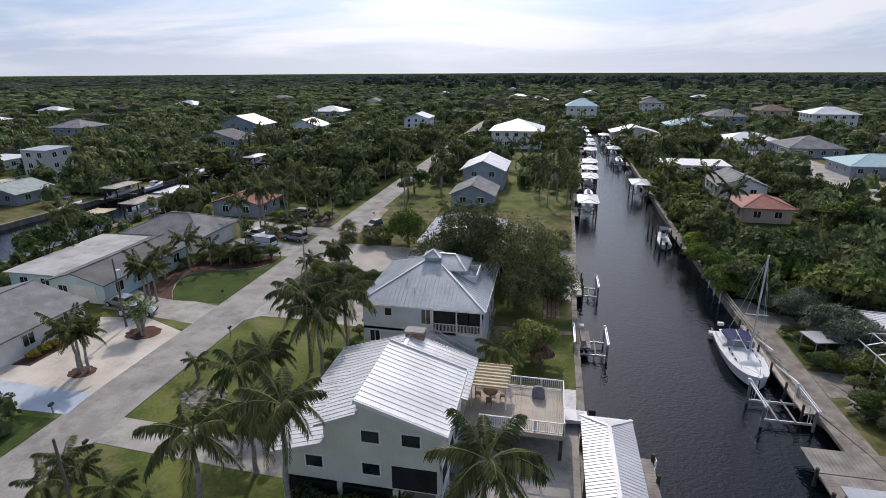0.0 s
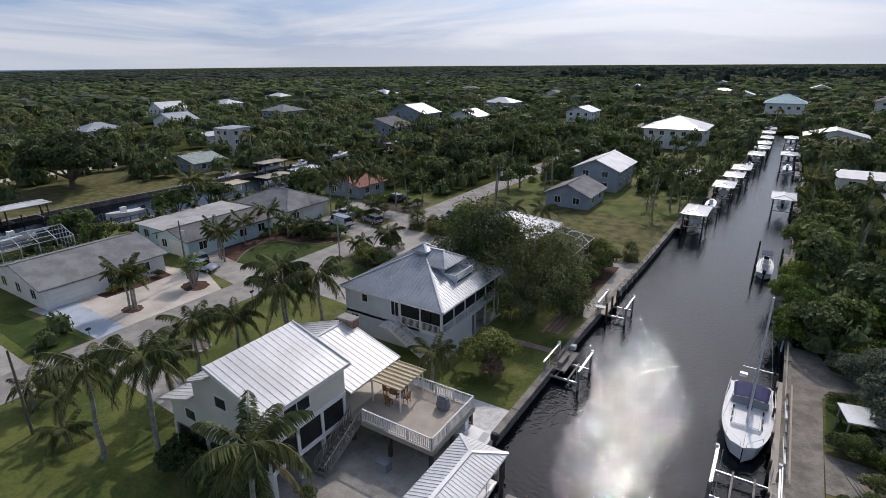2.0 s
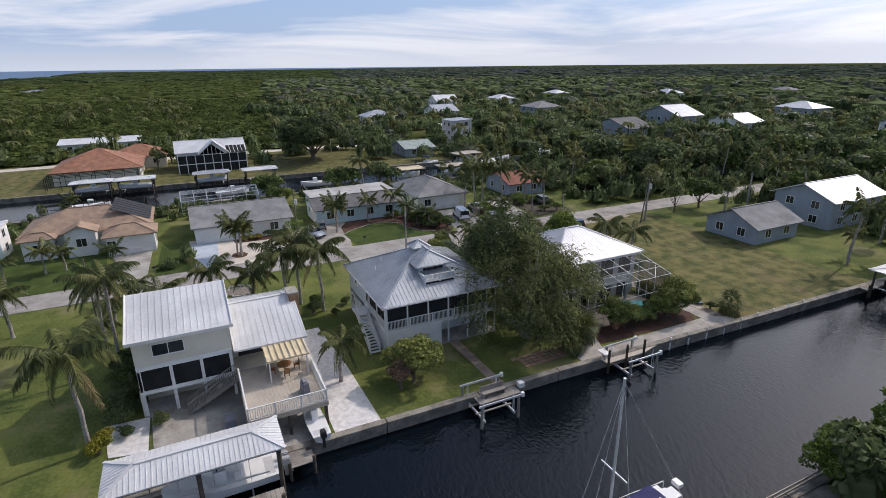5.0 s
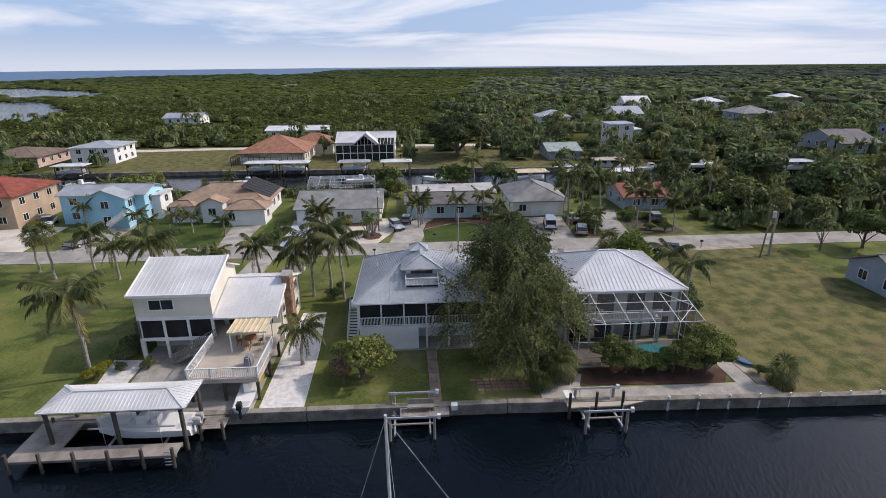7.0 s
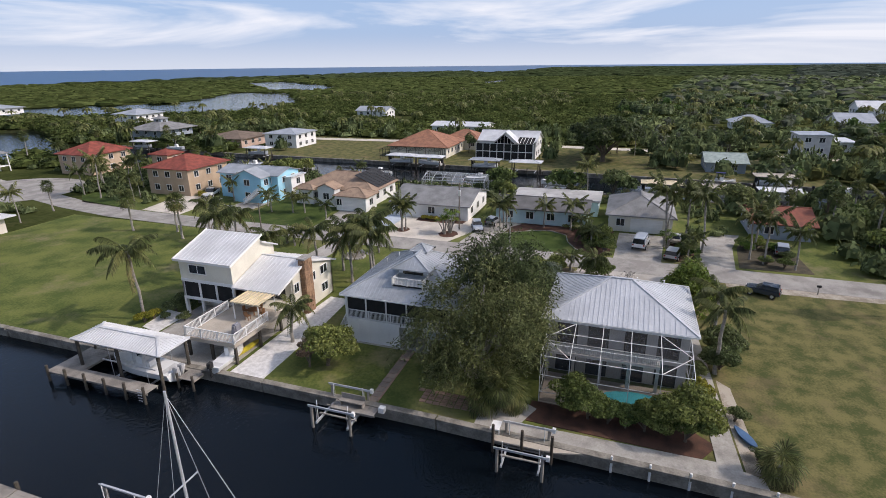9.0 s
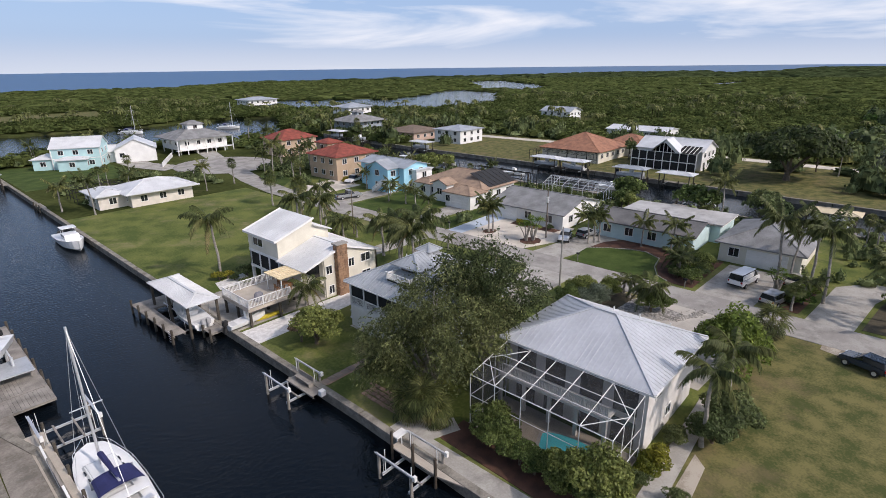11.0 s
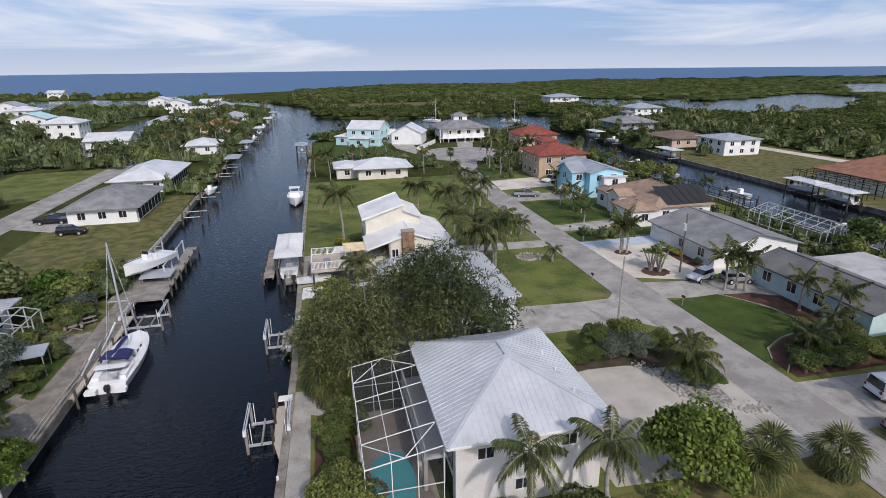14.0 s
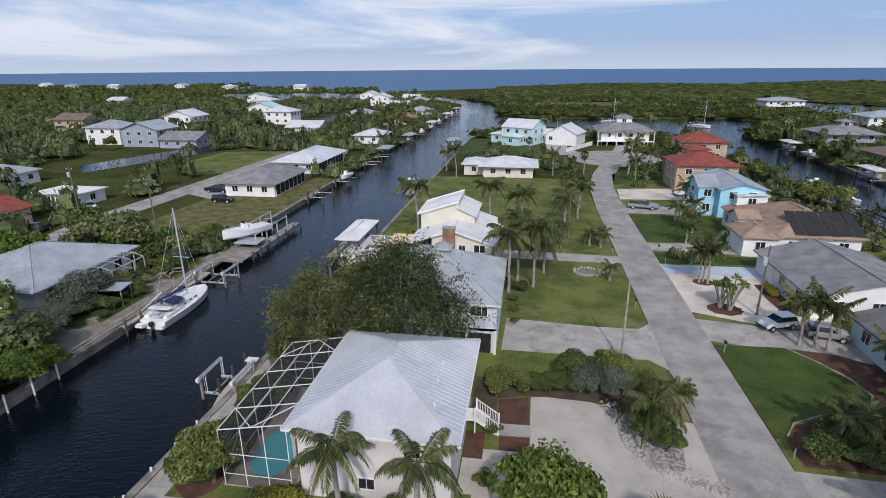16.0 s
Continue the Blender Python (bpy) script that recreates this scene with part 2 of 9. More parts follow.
ROOFP = mat("pale_grey_metal_roof", (0.62, 0.63, 0.64), (0.50, 0.51, 0.52), rough=0.42, scale=0.3, fine=4.0, bump=0.05, metal=0.25, stretch=(1, 1, 1), patch=((0.30, 0.31, 0.32), 0.5, 0.55, 0.4))
ROOFG = mat("galvanised_roof", (0.50, 0.52, 0.53), (0.36, 0.38, 0.39), rough=0.42, scale=0.4, fine=4.0, bump=0.05, metal=0.35)
ROOFB = mat("blue_white_metal_roof", (0.46, 0.48, 0.50), (0.33, 0.35, 0.37), rough=0.4, scale=0.4, fine=5.0, bump=0.04, metal=0.2)
SHINGLE = mat("grey_shingle", (0.27, 0.27, 0.265), (0.17, 0.17, 0.166), rough=0.9, scale=0.5, fine=6.0, bump=0.3, patch=((0.13, 0.125, 0.115), 0.35, 0.53, 0.5))
SHINGLED = mat("dark_shingle", (0.17, 0.165, 0.16), (0.11, 0.108, 0.105), rough=0.9, scale=0.5, fine=6.0, bump=0.3)
BROWNSH = mat("brown_shingle", (0.21, 0.155, 0.115), (0.13, 0.098, 0.072), rough=0.9, scale=0.5, fine=6.0, bump=0.3)
TILEO = mat("orange_clay_tile", (0.38, 0.18, 0.105), (0.235, 0.11, 0.068), rough=0.8, scale=0.8, fine=5.0, bump=0.4, patch=((0.20, 0.12, 0.085), 0.5, 0.53, 0.5))
TILER = mat("red_clay_tile", (0.30, 0.075, 0.05), (0.17, 0.045, 0.03), rough=0.8, scale=0.8, fine=5.0, bump=0.4)
TILET = mat("tan_tile", (0.37, 0.26, 0.18), (0.25, 0.175, 0.125), rough=0.85, scale=0.8, fine=5.0, bump=0.4)
BLUEW = mat("sky_blue_stucco", (0.34, 0.62, 0.74), (0.29, 0.55, 0.67), rough=0.75, scale=0.5, fine=8.0, bump=0.05)
TEALW = mat("teal_siding", (0.46, 0.66, 0.67), (0.40, 0.59, 0.60), rough=0.7, scale=0.5, fine=8.0, bump=0.05)
TANW = mat("tan_stucco", (0.50, 0.37, 0.255), (0.41, 0.30, 0.205), rough=0.8, scale=0.5, fine=8.0, bump=0.06)
PINKW = mat("pink_stucco", (0.62, 0.45, 0.36), (0.53, 0.38, 0.30), rough=0.8, scale=0.5, fine=8.0, bump=0.06)
GREYW = mat("grey_siding", (0.34, 0.38, 0.43), (0.27, 0.31, 0.35), rough=0.75, scale=0.5, fine=8.0, bump=0.05)
NET = meshmat("insect_screen", (0.05, 0.052, 0.055), 0.4)
SEA = watermat("bay_water", (0.05, 0.12, 0.23), wave=0.35, strength=0.9, rough=0.45)
GLASS = mat("window_glass", (0.03, 0.035, 0.04), (0.015, 0.018, 0.02), rough=0.08, scale=0.6, fine=2.0, bump=0.0, spec=0.7)
# dark screens and bars, also the sheets painted as carport shade
SCREEN_SHADE = mat("dark_screen_and_shade", (0.035, 0.035, 0.034), (0.022, 0.022, 0.022), rough=0.8, scale=1.0, fine=20.0, bump=0.05, spec=0.1)
WOOD = mat("weathered_dock_wood", (0.33, 0.30, 0.26), (0.19, 0.172, 0.15), rough=0.9, scale=0.8, fine=10.0, bump=0.2)
PILE = mat("dark_piling", (0.10, 0.085, 0.065), (0.05, 0.043, 0.035), rough=0.9, scale=1.5, fine=10.0, bump=0.2)
DECKM = mat("tan_deck_boards", (0.50, 0.44, 0.36), (0.40, 0.35, 0.285), rough=0.8, scale=0.6, fine=10.0, bump=0.1)
PERG = mat("cream_canvas", (0.66, 0.56, 0.38), (0.55, 0.46, 0.30), rough=0.8, scale=1.0, fine=10.0, bump=0.1)
ALU = mat("aluminium", (0.74, 0.75, 0.76), (0.60, 0.61, 0.62), rough=0.4, scale=1.0, fine=8.0, bump=0.03, metal=0.5)
STONE = mat("fieldstone", (0.36, 0.22, 0.13), (0.20, 0.12, 0.075), rough=0.9, scale=1.6, fine=6.0, bump=0.5)
BARK = mat("bark", (0.17, 0.135, 0.10), (0.095, 0.075, 0.055), rough=0.95, scale=1.5, fine=12.0, bump=0.4)
PALMTR = mat("palm_trunk", (0.36, 0.33, 0.29), (0.22, 0.20, 0.17), rough=0.9, scale=1.0, fine=8.0, bump=0.3, stretch=(1, 1, 3))
POLEW = mat("pole_wood", (0.19, 0.155, 0.12), (0.12, 0.10, 0.08), rough=0.9, scale=1.0, fine=10.0, bump=0.2, stretch=(1, 1, 0.2))
HULL = mat("white_gelcoat", (0.80, 0.80, 0.78), (0.74, 0.74, 0.72), rough=0.25, scale=0.6, fine=4.0, bump=0.0, spec=0.5)
NAVY = mat("navy_canvas", (0.03, 0.034, 0.12), (0.02, 0.023, 0.085), rough=0.8, scale=1.0, fine=12.0, bump=0.1)
BLACK = mat("black_rubber", (0.03, 0.03, 0.03), (0.018, 0.018, 0.018), rough=0.7, scale=1.0, fine=8.0, bump=0.05)
POOLW = watermat("pool_water", (0.09, 0.50, 0.54), wave=2.0, strength=0.1)
LEAF = leafmat("broad_leaves", (0.18, 0.22, 0.064), (0.088, 0.12, 0.033))
LEAFD = leafmat("dark_leaves", (0.165, 0.20, 0.078), (0.08, 0.105, 0.04))
LEAFO = leafmat("olive_feathery_leaves", (0.16, 0.18, 0.072), (0.07, 0.088, 0.035), isl=(0.4, 1.9))
LEAFB = leafmat("bright_leaves", (0.155, 0.22, 0.042), (0.08, 0.13, 0.022))
LEAFG = leafmat("grey_green_leaves", (0.20, 0.23, 0.17), (0.11, 0.14, 0.09))
LEAFY = leafmat("yellow_green_leaves", (0.30, 0.27, 0.035), (0.16, 0.17, 0.025))
LEAFM = leafmat("mango_leaves", (0.25, 0.29, 0.06), (0.13, 0.18, 0.035), isl=(0.45, 1.6))
PALML = leafmat("palm_fronds", (0.15, 0.165, 0.058), (0.075, 0.092, 0.03))
PALMD = leafmat("dry_palm_fronds", (0.24, 0.19, 0.085), (0.12, 0.105, 0.045))
MANG = leafmat("mangrove_canopy", (0.125, 0.15, 0.05), (0.065, 0.088, 0.028), vary=0.0, scale=0.06, spec=0.0, bump=0.4, fine=0.9, isl=(0.5, 1.5))
WOODS = leafmat("woods_canopy", (0.185, 0.22, 0.10), (0.08, 0.105, 0.048), vary=0.0, scale=0.09, spec=0.0, bump=0.5, fine=1.1, isl=(0.45, 1.75))
WOODSY = leafmat("olive_canopy", (0.20, 0.20, 0.075), (0.10, 0.11, 0.04), vary=0.0, scale=0.09, spec=0.0, bump=0.5, fine=1.1, isl=(0.5, 1.6))
WOODSG = leafmat("grey_green_canopy", (0.19, 0.20, 0.145), (0.09, 0.105, 0.07), vary=0.0, scale=0.09, spec=0.0, bump=0.5, fine=1.1, isl=(0.45, 1.7))
OAKL = leafmat("dark_oak_leaves", (0.085, 0.11, 0.038), (0.035, 0.05, 0.018))
# distant haze is mixed into this bluish-grey base colour
WOODS_HAZED = leafmat("hazed_woods_canopy", (0.11, 0.13, 0.095), (0.06, 0.078, 0.058), vary=0.0, scale=0.02, spec=0.0, fine=0.15)
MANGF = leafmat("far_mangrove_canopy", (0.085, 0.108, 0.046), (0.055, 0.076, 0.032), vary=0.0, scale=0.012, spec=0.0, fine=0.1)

# ---- building helpers ----
def thing(name, x, y, z, rz, label, category, group=""):
    ob = new(name)
    ob.matrix_basis = pose(x, y, z, 0, 0, rz)
    ob.empty_display_size = 0.3
    return tagged(ob, label, category, group)


def part(name, bm, material, parent, label=""):
    me = bpy.data.meshes.new(name)
    bm.to_mesh(me)
    bm.free()
    me.materials.append(material)
    ob = new(name, me)
    if parent:
        ob.parent = parent
    return tagged(ob, label)


def share(name, source, parent, m=None):
    ob = new(name, source.data)
    ob.parent = parent
    if m is not None:
        ob.matrix_basis = m
    return ob


def box(bm, x0, x1, y0, y1, z0, z1):
    v = [bm.verts.new((x, y, z)) for z in (z0, z1) for x, y in ((x0, y0), (x1, y0), (x1, y1), (x0, y1))]
    for f in ((3, 2, 1, 0), (4, 5, 6, 7), (0, 1, 5, 4), (1, 2, 6, 5), (2, 3, 7, 6), (3, 0, 4, 7)):
        bm.faces.new([v[i] for i in f])
    return bm


def bx(x0, x1, y0, y1, z0, z1):
    return box(bmesh.new(), x0, x1, y0, y1, z0, z1)


def beam(bm, a, b, w, h=None):
    """A square bar from a to b."""
    a, b, h = Vector(a), Vector(b), h or w
    d = (b - a).normalized()
    s = d.cross(Vector((0, 0, 1)))
    s = s.normalized() if s.length > 1e-4 else Vector((1, 0, 0))
    u = s.cross(d)
    v = [bm.verts.new(p + s * i * w / 2 + u * j * h / 2) for p in (a, b) for i, j in ((-1, -1), (1, -1), (1, 1), (-1, 1))]
    for f in ((0, 1, 2, 3), (7, 6, 5, 4), (0, 4, 5, 1), (1, 5, 6, 2), (2, 6, 7, 3), (3, 7, 4, 0)):
        bm.faces.new([v[i] for i in f])
    return bm


def bar(a, b, w, h=None):
    return beam(bmesh.new(), a, b, w, h)


def tube(bm, pts, radii, n=8, cap=True):
    """A round tube along points."""
    rings = []
    for i, p in enumerate(pts):
        p = Vector(p)
        d = (Vector(pts[min(i + 1, len(pts) - 1)]) - Vector(pts[max(i - 1, 0)])).normalized()
        s = d.cross(Vector((0.31, 0.95, 0.05))).normalized()
        u = s.cross(d)
        r = radii[i] if hasattr(radii, "__len__") else radii
        rings.append([bm.verts.new(p + (s * math.cos(k * math.tau / n) + u * math.sin(k * math.tau / n)) * r) for k in range(n)])
    for q, w in zip(rings, rings[1:]):
        for k in range(n):
            bm.faces.new((q[k], q[(k + 1) % n], w[(k + 1) % n], w[k]))
    if cap:
        bm.faces.new(rings[-1])
        bm.faces.new(rings[0][::-1])
    return bm


def slab(bm, pts, z0, z1):
    """An upright prism over an outline (anticlockwise or not)."""
    lo, hi = [bm.verts.new((x, y, z0)) for x, y in pts], [bm.verts.new((x, y, z1)) for x, y in pts]
    n = len(pts)
    for i in range(n):
        bm.faces.new((lo[i], lo[(i + 1) % n], hi[(i + 1) % n], hi[i]))
    top = bm.faces.new(hi)
    bm.faces.new(lo[::-1])
    bmesh.ops.recalc_face_normals(bm, faces=bm.faces[:])
    return bm


def plate(bm, pts, thick):
    """A roof plane: its outline in space, with thickness downwards. Returns its normal."""
    p = [Vector(q) for q in pts]
    n = (p[1] - p[0]).cross(p[2] - p[0]).normalized()
    if n.z < 0:
        p.reverse()
        n = -n
    hi = [bm.verts.new(q) for q in p]
    lo = [bm.verts.new(q - Vector((0, 0, thick))) for q in p]
    bm.faces.new(hi)
    bm.faces.new(lo[::-1])
    k = len(p)
    for i in range(k):
        bm.faces.new((hi[i], lo[i], lo[(i + 1) % k], hi[(i + 1) % k]))
    return n


def ribs(bm, pts, step, w=0.045, h=0.032):
    """Raised seams down the slope of a roof plane."""
    p = [Vector(q) for q in pts]
    n = (p[1] - p[0]).cross(p[2] - p[0]).normalized()
    if n.z < 0:
        n = -n
    down = (Vector((0, 0, -1)) + n * n.z).normalized()
    side = n.cross(down)
    s = [q.dot(side) for q in p]
    t = min(s) + step * 0.5
    while t < max(s):
        cuts = []
        for i in range(len(p)):
            a, b = p[i], p[(i + 1) % len(p)]
            sa, sb = a.dot(side) - t, b.dot(side) - t
            if sa * sb < 0:
                cuts.append(a.lerp(b, sa / (sa - sb)))
        if len(cuts) == 2 and (cuts[0] - cuts[1]).length > 0.3:
            a, b = cuts
            v = [bm.verts.new(q + side * i * w / 2 + n * k) for q in (a, b) for i, k in ((-1, 0.0), (-1, h), (1, h), (1, 0.0))]
            for f in ((0, 1, 5, 4), (1, 2, 6, 5), (2, 3, 7, 6)):
                bm.faces.new([v[i] for i in f])
        t += step


def hip_planes(x0, x1, y0, y1, z, pitch):
    """The four planes of a hip roof, and its ridge."""
    w, d = x1 - x0, y1 - y0
    r = min(w, d) / 2
    top = z + r * pitch
    cx, cy = (x0 + x1) / 2, (y0 + y1) / 2
    a, b = ((cx, y0 + r, top), (cx, y1 - r, top)) if d >= w else ((x0 + r, cy, top), (x1 - r, cy, top))
    p00, p10, p11, p01 = (x0, y0, z), (x1, y0, z), (x1, y1, z), (x0, y1, z)
    if abs(d - w) < 0.02:
        return [[p00, p10, a], [p10, p11, a], [p11, p01, a], [p01, p00, a]], (a, a)
    if d > w:
        return [[p00, p10, a], [p10, p11, b, a], [p11, p01, b], [p01, p00, a, b]], (a, b)
    return [[p00, p10, b, a], [p10, p11, b], [p11, p01, a, b], [p01, p00, a]], (a, b)


def gable_planes(x0, x1, y0, y1, z, pitch, axis):
    if axis == "y":
        cx, top = (x0 + x1) / 2, z + (x1 - x0) / 2 * pitch
        return [[(x0, y0, z), (cx, y0, top), (cx, y1, top), (x0, y1, z)], [(x1, y0, z), (x1, y1, z), (cx, y1, top), (cx, y0, top)]], ((cx, y0, top), (cx, y1, top))
    cy, top = (y0 + y1) / 2, z + (y1 - y0) / 2 * pitch
    return [[(x0, y0, z), (x1, y0, z), (x1, cy, top), (x0, cy, top)], [(x0, y1, z), (x0, cy, top), (x1, cy, top), (x1, y1, z)]], ((x0, cy, top), (x1, cy, top))


def roof(parent, planes, ridge, material, step=0.0, thick=0.16, name="roof", label=""):
    bm = bmesh.new()
    for q in planes:
        plate(bm, q, thick)
    bmesh.ops.remove_doubles(bm, verts=bm.verts[:], dist=0.002)
    ob = part(name, bm, material, parent, label)
    if step:
        sm = bmesh.new()
        for q in planes:
            ribs(sm, q, step)
        tagged(part("seams", sm, material, ob), kind="stuff")
    cap = bmesh.new()
    a, b = Vector(ridge[0]), Vector(ridge[1])
    if (b - a).length > 0.2:
        beam(cap, a + Vector((0, 0, 0.03)), b + Vector((0, 0, 0.03)), 0.28, 0.08)
    seen = set()
    for q in planes:
        for i in range(len(q)):
            p, r = q[i], q[(i + 1) % len(q)]
            key = tuple(sorted((p, r)))
            if key in seen and abs(p[2] - r[2]) > 0.2:
                beam(cap, Vector(p) + Vector((0, 0, 0.02)), Vector(r) + Vector((0, 0, 0.02)), 0.24, 0.07)
            seen.add(key)
    if len(cap.verts):
        part("ridge_cap", cap, material, ob)
    else:
        cap.free()
    return ob


def on_wall(ob, side, u, z, at):
    ob.matrix_basis = {"n": pose(u, at, z, 0, 0, 180), "s": pose(u, at, z, 0, 0, 0), "e": pose(at, u, z, 0, 0, 90), "w": pose(at, u, z, 0, 0, -90)}[side]
    return ob


WINDOWS = {}


def window(parent, side, u, z, w, h, at, name="window", frame_mat=None, panes=2):
    """A window on a wall: side n, s, e or w, its middle u along the wall, the wall's plane at. Its frame bears the pane."""
    key = (w, h, panes, frame_mat)
    if key not in WINDOWS:
        bm = bmesh.new()
        t = 0.08
        o = [(-w / 2 - t, -h / 2 - t), (w / 2 + t, -h / 2 - t), (w / 2 + t, h / 2 + t), (-w / 2 - t, h / 2 + t)]
        i = [(-w / 2, -h / 2), (w / 2, -h / 2), (w / 2, h / 2), (-w / 2, h / 2)]
        v = [[bm.verts.new((x, y, zz)) for x, zz in r] for r, y in ((o, 0.02), (o, -0.07), (i, -0.07), (i, 0.02))]
        for a, b in zip(v, v[1:]):
            for k in range(4):
                bm.faces.new((a[k], b[k], b[(k + 1) % 4], a[(k + 1) % 4]))
        for k in range(1, panes):
            x = -w / 2 + w * k / panes
            box(bm, x - 0.03, x + 0.03, -0.06, 0.02, -h / 2 - 0.01, h / 2 + 0.01)
        bmesh.ops.recalc_face_normals(bm, faces=bm.faces[:])
        f = bpy.data.meshes.new("window")
        bm.to_mesh(f)
        bm.free()
        f.materials.append(frame_mat or WHITE)
        bm = bx(-w / 2, w / 2, -0.03, 0.01, -h / 2, h / 2)
        g = bpy.data.meshes.new("pane")
        bm.to_mesh(g)
        bm.free()
        g.materials.append(GLASS)
        WINDOWS[key] = f, g
    f, g = WINDOWS[key]
    ob = new(name, f)
    ob.parent = parent
    on_wall(ob, side, u, z, at)
    new("pane", g).parent = ob
    return ob


def door(parent, side, u, z, w, h, at, material=None, name="door", label=""):
    ob = new(name)
    ob.parent = parent
    ob.matrix_basis = {"n": pose(u, at, z, 0, 0, 180), "s": pose(u, at, z, 0, 0, 0), "e": pose(at, u, z, 0, 0, 90), "w": pose(at, u, z, 0, 0, -90)}[side]
    bm = bmesh.new()
    n = max(1, round(h / 0.55)) if w > 2 else 1
    for k in range(n):
        box(bm, -w / 2, w / 2, -0.04, 0.02, h * k / n + 0.012, h * (k + 1) / n - 0.012)
    part("door_leaf", bm, material or WHITE, ob, label)
    bm = bmesh.new()
    for a in ((-w / 2 - 0.1, -w / 2, 0, h), (w / 2, w / 2 + 0.1, 0, h), (-w / 2 - 0.1, w / 2 + 0.1, h, h + 0.1)):
        box(bm, a[0], a[1], -0.08, 0.02, a[2], a[3])
    part("door_frame", bm, WHITE, ob)
    return ob


def walls(parent, x0, x1, y0, y1, z0, z1, material, t=0.2, name="wall", label=""):
    """Four walls with thickness as one shell."""
    bm = bmesh.new()
    box(bm, x0, x1, y0, y0 + t, z0, z1)
    box(bm, x0, x1, y1 - t, y1, z0, z1)
    box(bm, x0, x0 + t, y0 + t, y1 - t, z0, z1)
    box(bm, x1 - t, x1, y0 + t, y1 - t, z0, z1)
    return part(name, bm, material, parent, label)


def row_of_windows(parent, side, u0, u1, n, z, w, h, at, panes=2, frame_mat=None):
    for k in range(n):
        window(parent, side, u0 + (u1 - u0) * (k + 0.5) / n, z, w, h, at, panes=panes, frame_mat=frame_mat)


def house(x0, x1, y0, y1, h, roof_kind, roof_mat, wall_mat, label, pitch=0.4, over=0.6, step=0.0, floors=1, wins="nsew", z0=0.0, garage=None, stilts=0.0, name="house", frame_mat=None, into=None):
    """A plain house with its walls, roof, windows and doors; x0..y1 is the wall's outline."""
    cx, cy = (x0 + x1) / 2, (y0 + y1) / 2
    ob = into or thing(name, cx, cy, 0, 0, label, "house", "houses of the waterside street")
    before = set(ob.children)
    w, d = (x1 - x0) / 2, (y1 - y0) / 2
    base = stilts
    walls(ob, -w, w, -d, d, base if stilts else z0 if z0 else -0.3, h, wall_mat)
    if stilts:
        part("floor_slab", bx(-w, w, -d, d, base - 0.25, base), wall_mat, ob)
        for i in range(4):
            for j in range(3):
                px, py = -w + 0.2 + (2 * w - 0.4) * i / 3, -d + 0.2 + (2 * d - 0.4) * j / 2
                part("stilt", bx(px - 0.15, px + 0.15, py - 0.15, py + 0.15, -0.3, base - 0.25), wall_mat, ob)
    e = over
    if roof_kind == "hip":
        planes, ridge = hip_planes(-w - e, w + e, -d - e, d + e, h + 0.12, pitch)
    elif roof_kind == "flat":
        planes = [[(-w - e, -d - e, h + 0.15), (w + e, -d - e, h + 0.15), (w + e, d + e, h + 0.35), (-w - e, d + e, h + 0.35)]]
        ridge = ((0, 0, 0), (0, 0, 0))
    else:
        planes, ridge = gable_planes(-w - e, w + e, -d - e, d + e, h + 0.12 - e * pitch * 0.5, pitch, roof_kind)
        for s in (-1, 1):
            g = bmesh.new()
            if roof_kind == "y":
                tri = [(-w, s * d, h), (w, s * d, h), (0, s * d, h + w * pitch)]
                off = Vector((0, -s * 0.15, 0))
            else:
                tri = [(s * w, -d, h), (s * w, d, h), (s * w, 0, h + d * pitch)]
                off = Vector((-s * 0.15, 0, 0))
            a = [g.verts.new(p) for p in tri]
            b = [g.verts.new(Vector(p) + off) for p in tri]
            g.faces.new(a), g.faces.new(b[::-1])
            for i in range(3):
                g.faces.new((a[i], a[(i + 1) % 3], b[(i + 1) % 3], b[i]))
            bmesh.ops.recalc_face_normals(g, faces=g.faces[:])
            part("gable", g, wall_mat, ob)
    roof(ob, planes, ridge, roof_mat, step)
    if roof_kind in ("hip", "flat"):
        part("soffit", bx(-w - e + 0.03, w + e - 0.03, -d - e + 0.03, d + e - 0.03, h, h + 0.06), WHITE, ob)
    base = base or z0
    fh = (h - base) / floors
    for f in range(floors):
        zc = base + fh * f + fh * 0.58
        for s in wins:
            length, at = (2 * w, {"n": d, "s": -d}[s]) if s in "ns" else (2 * d, {"e": w, "w": -w}[s])
            n = min(5, max(1, int(length / 3.6)))
            lo, hi = -length / 2 + 0.6, length / 2 - 0.6
            if garage and garage[0] == s and f == 0:
                _, gu, gw = garage
                door(ob, s, gu, 0.05, gw, 2.2, at, name="garage_door")
                if gu > 0:
                    hi = gu - gw / 2 - 0.4
                else:
                    lo = gu + gw / 2 + 0.4
                n = max(1, int((hi - lo) / 3.2))
            row_of_windows(ob, s, lo, hi, n, zc, 1.25, min(1.2, fh * 0.6), at, frame_mat=frame_mat)
    if into:
        shift = Matrix.Translation((cx - ob.location.x, cy - ob.location.y, 0))
        for c in ob.children:
            if c not in before:
                c.matrix_basis = shift @ c.matrix_basis
    return ob


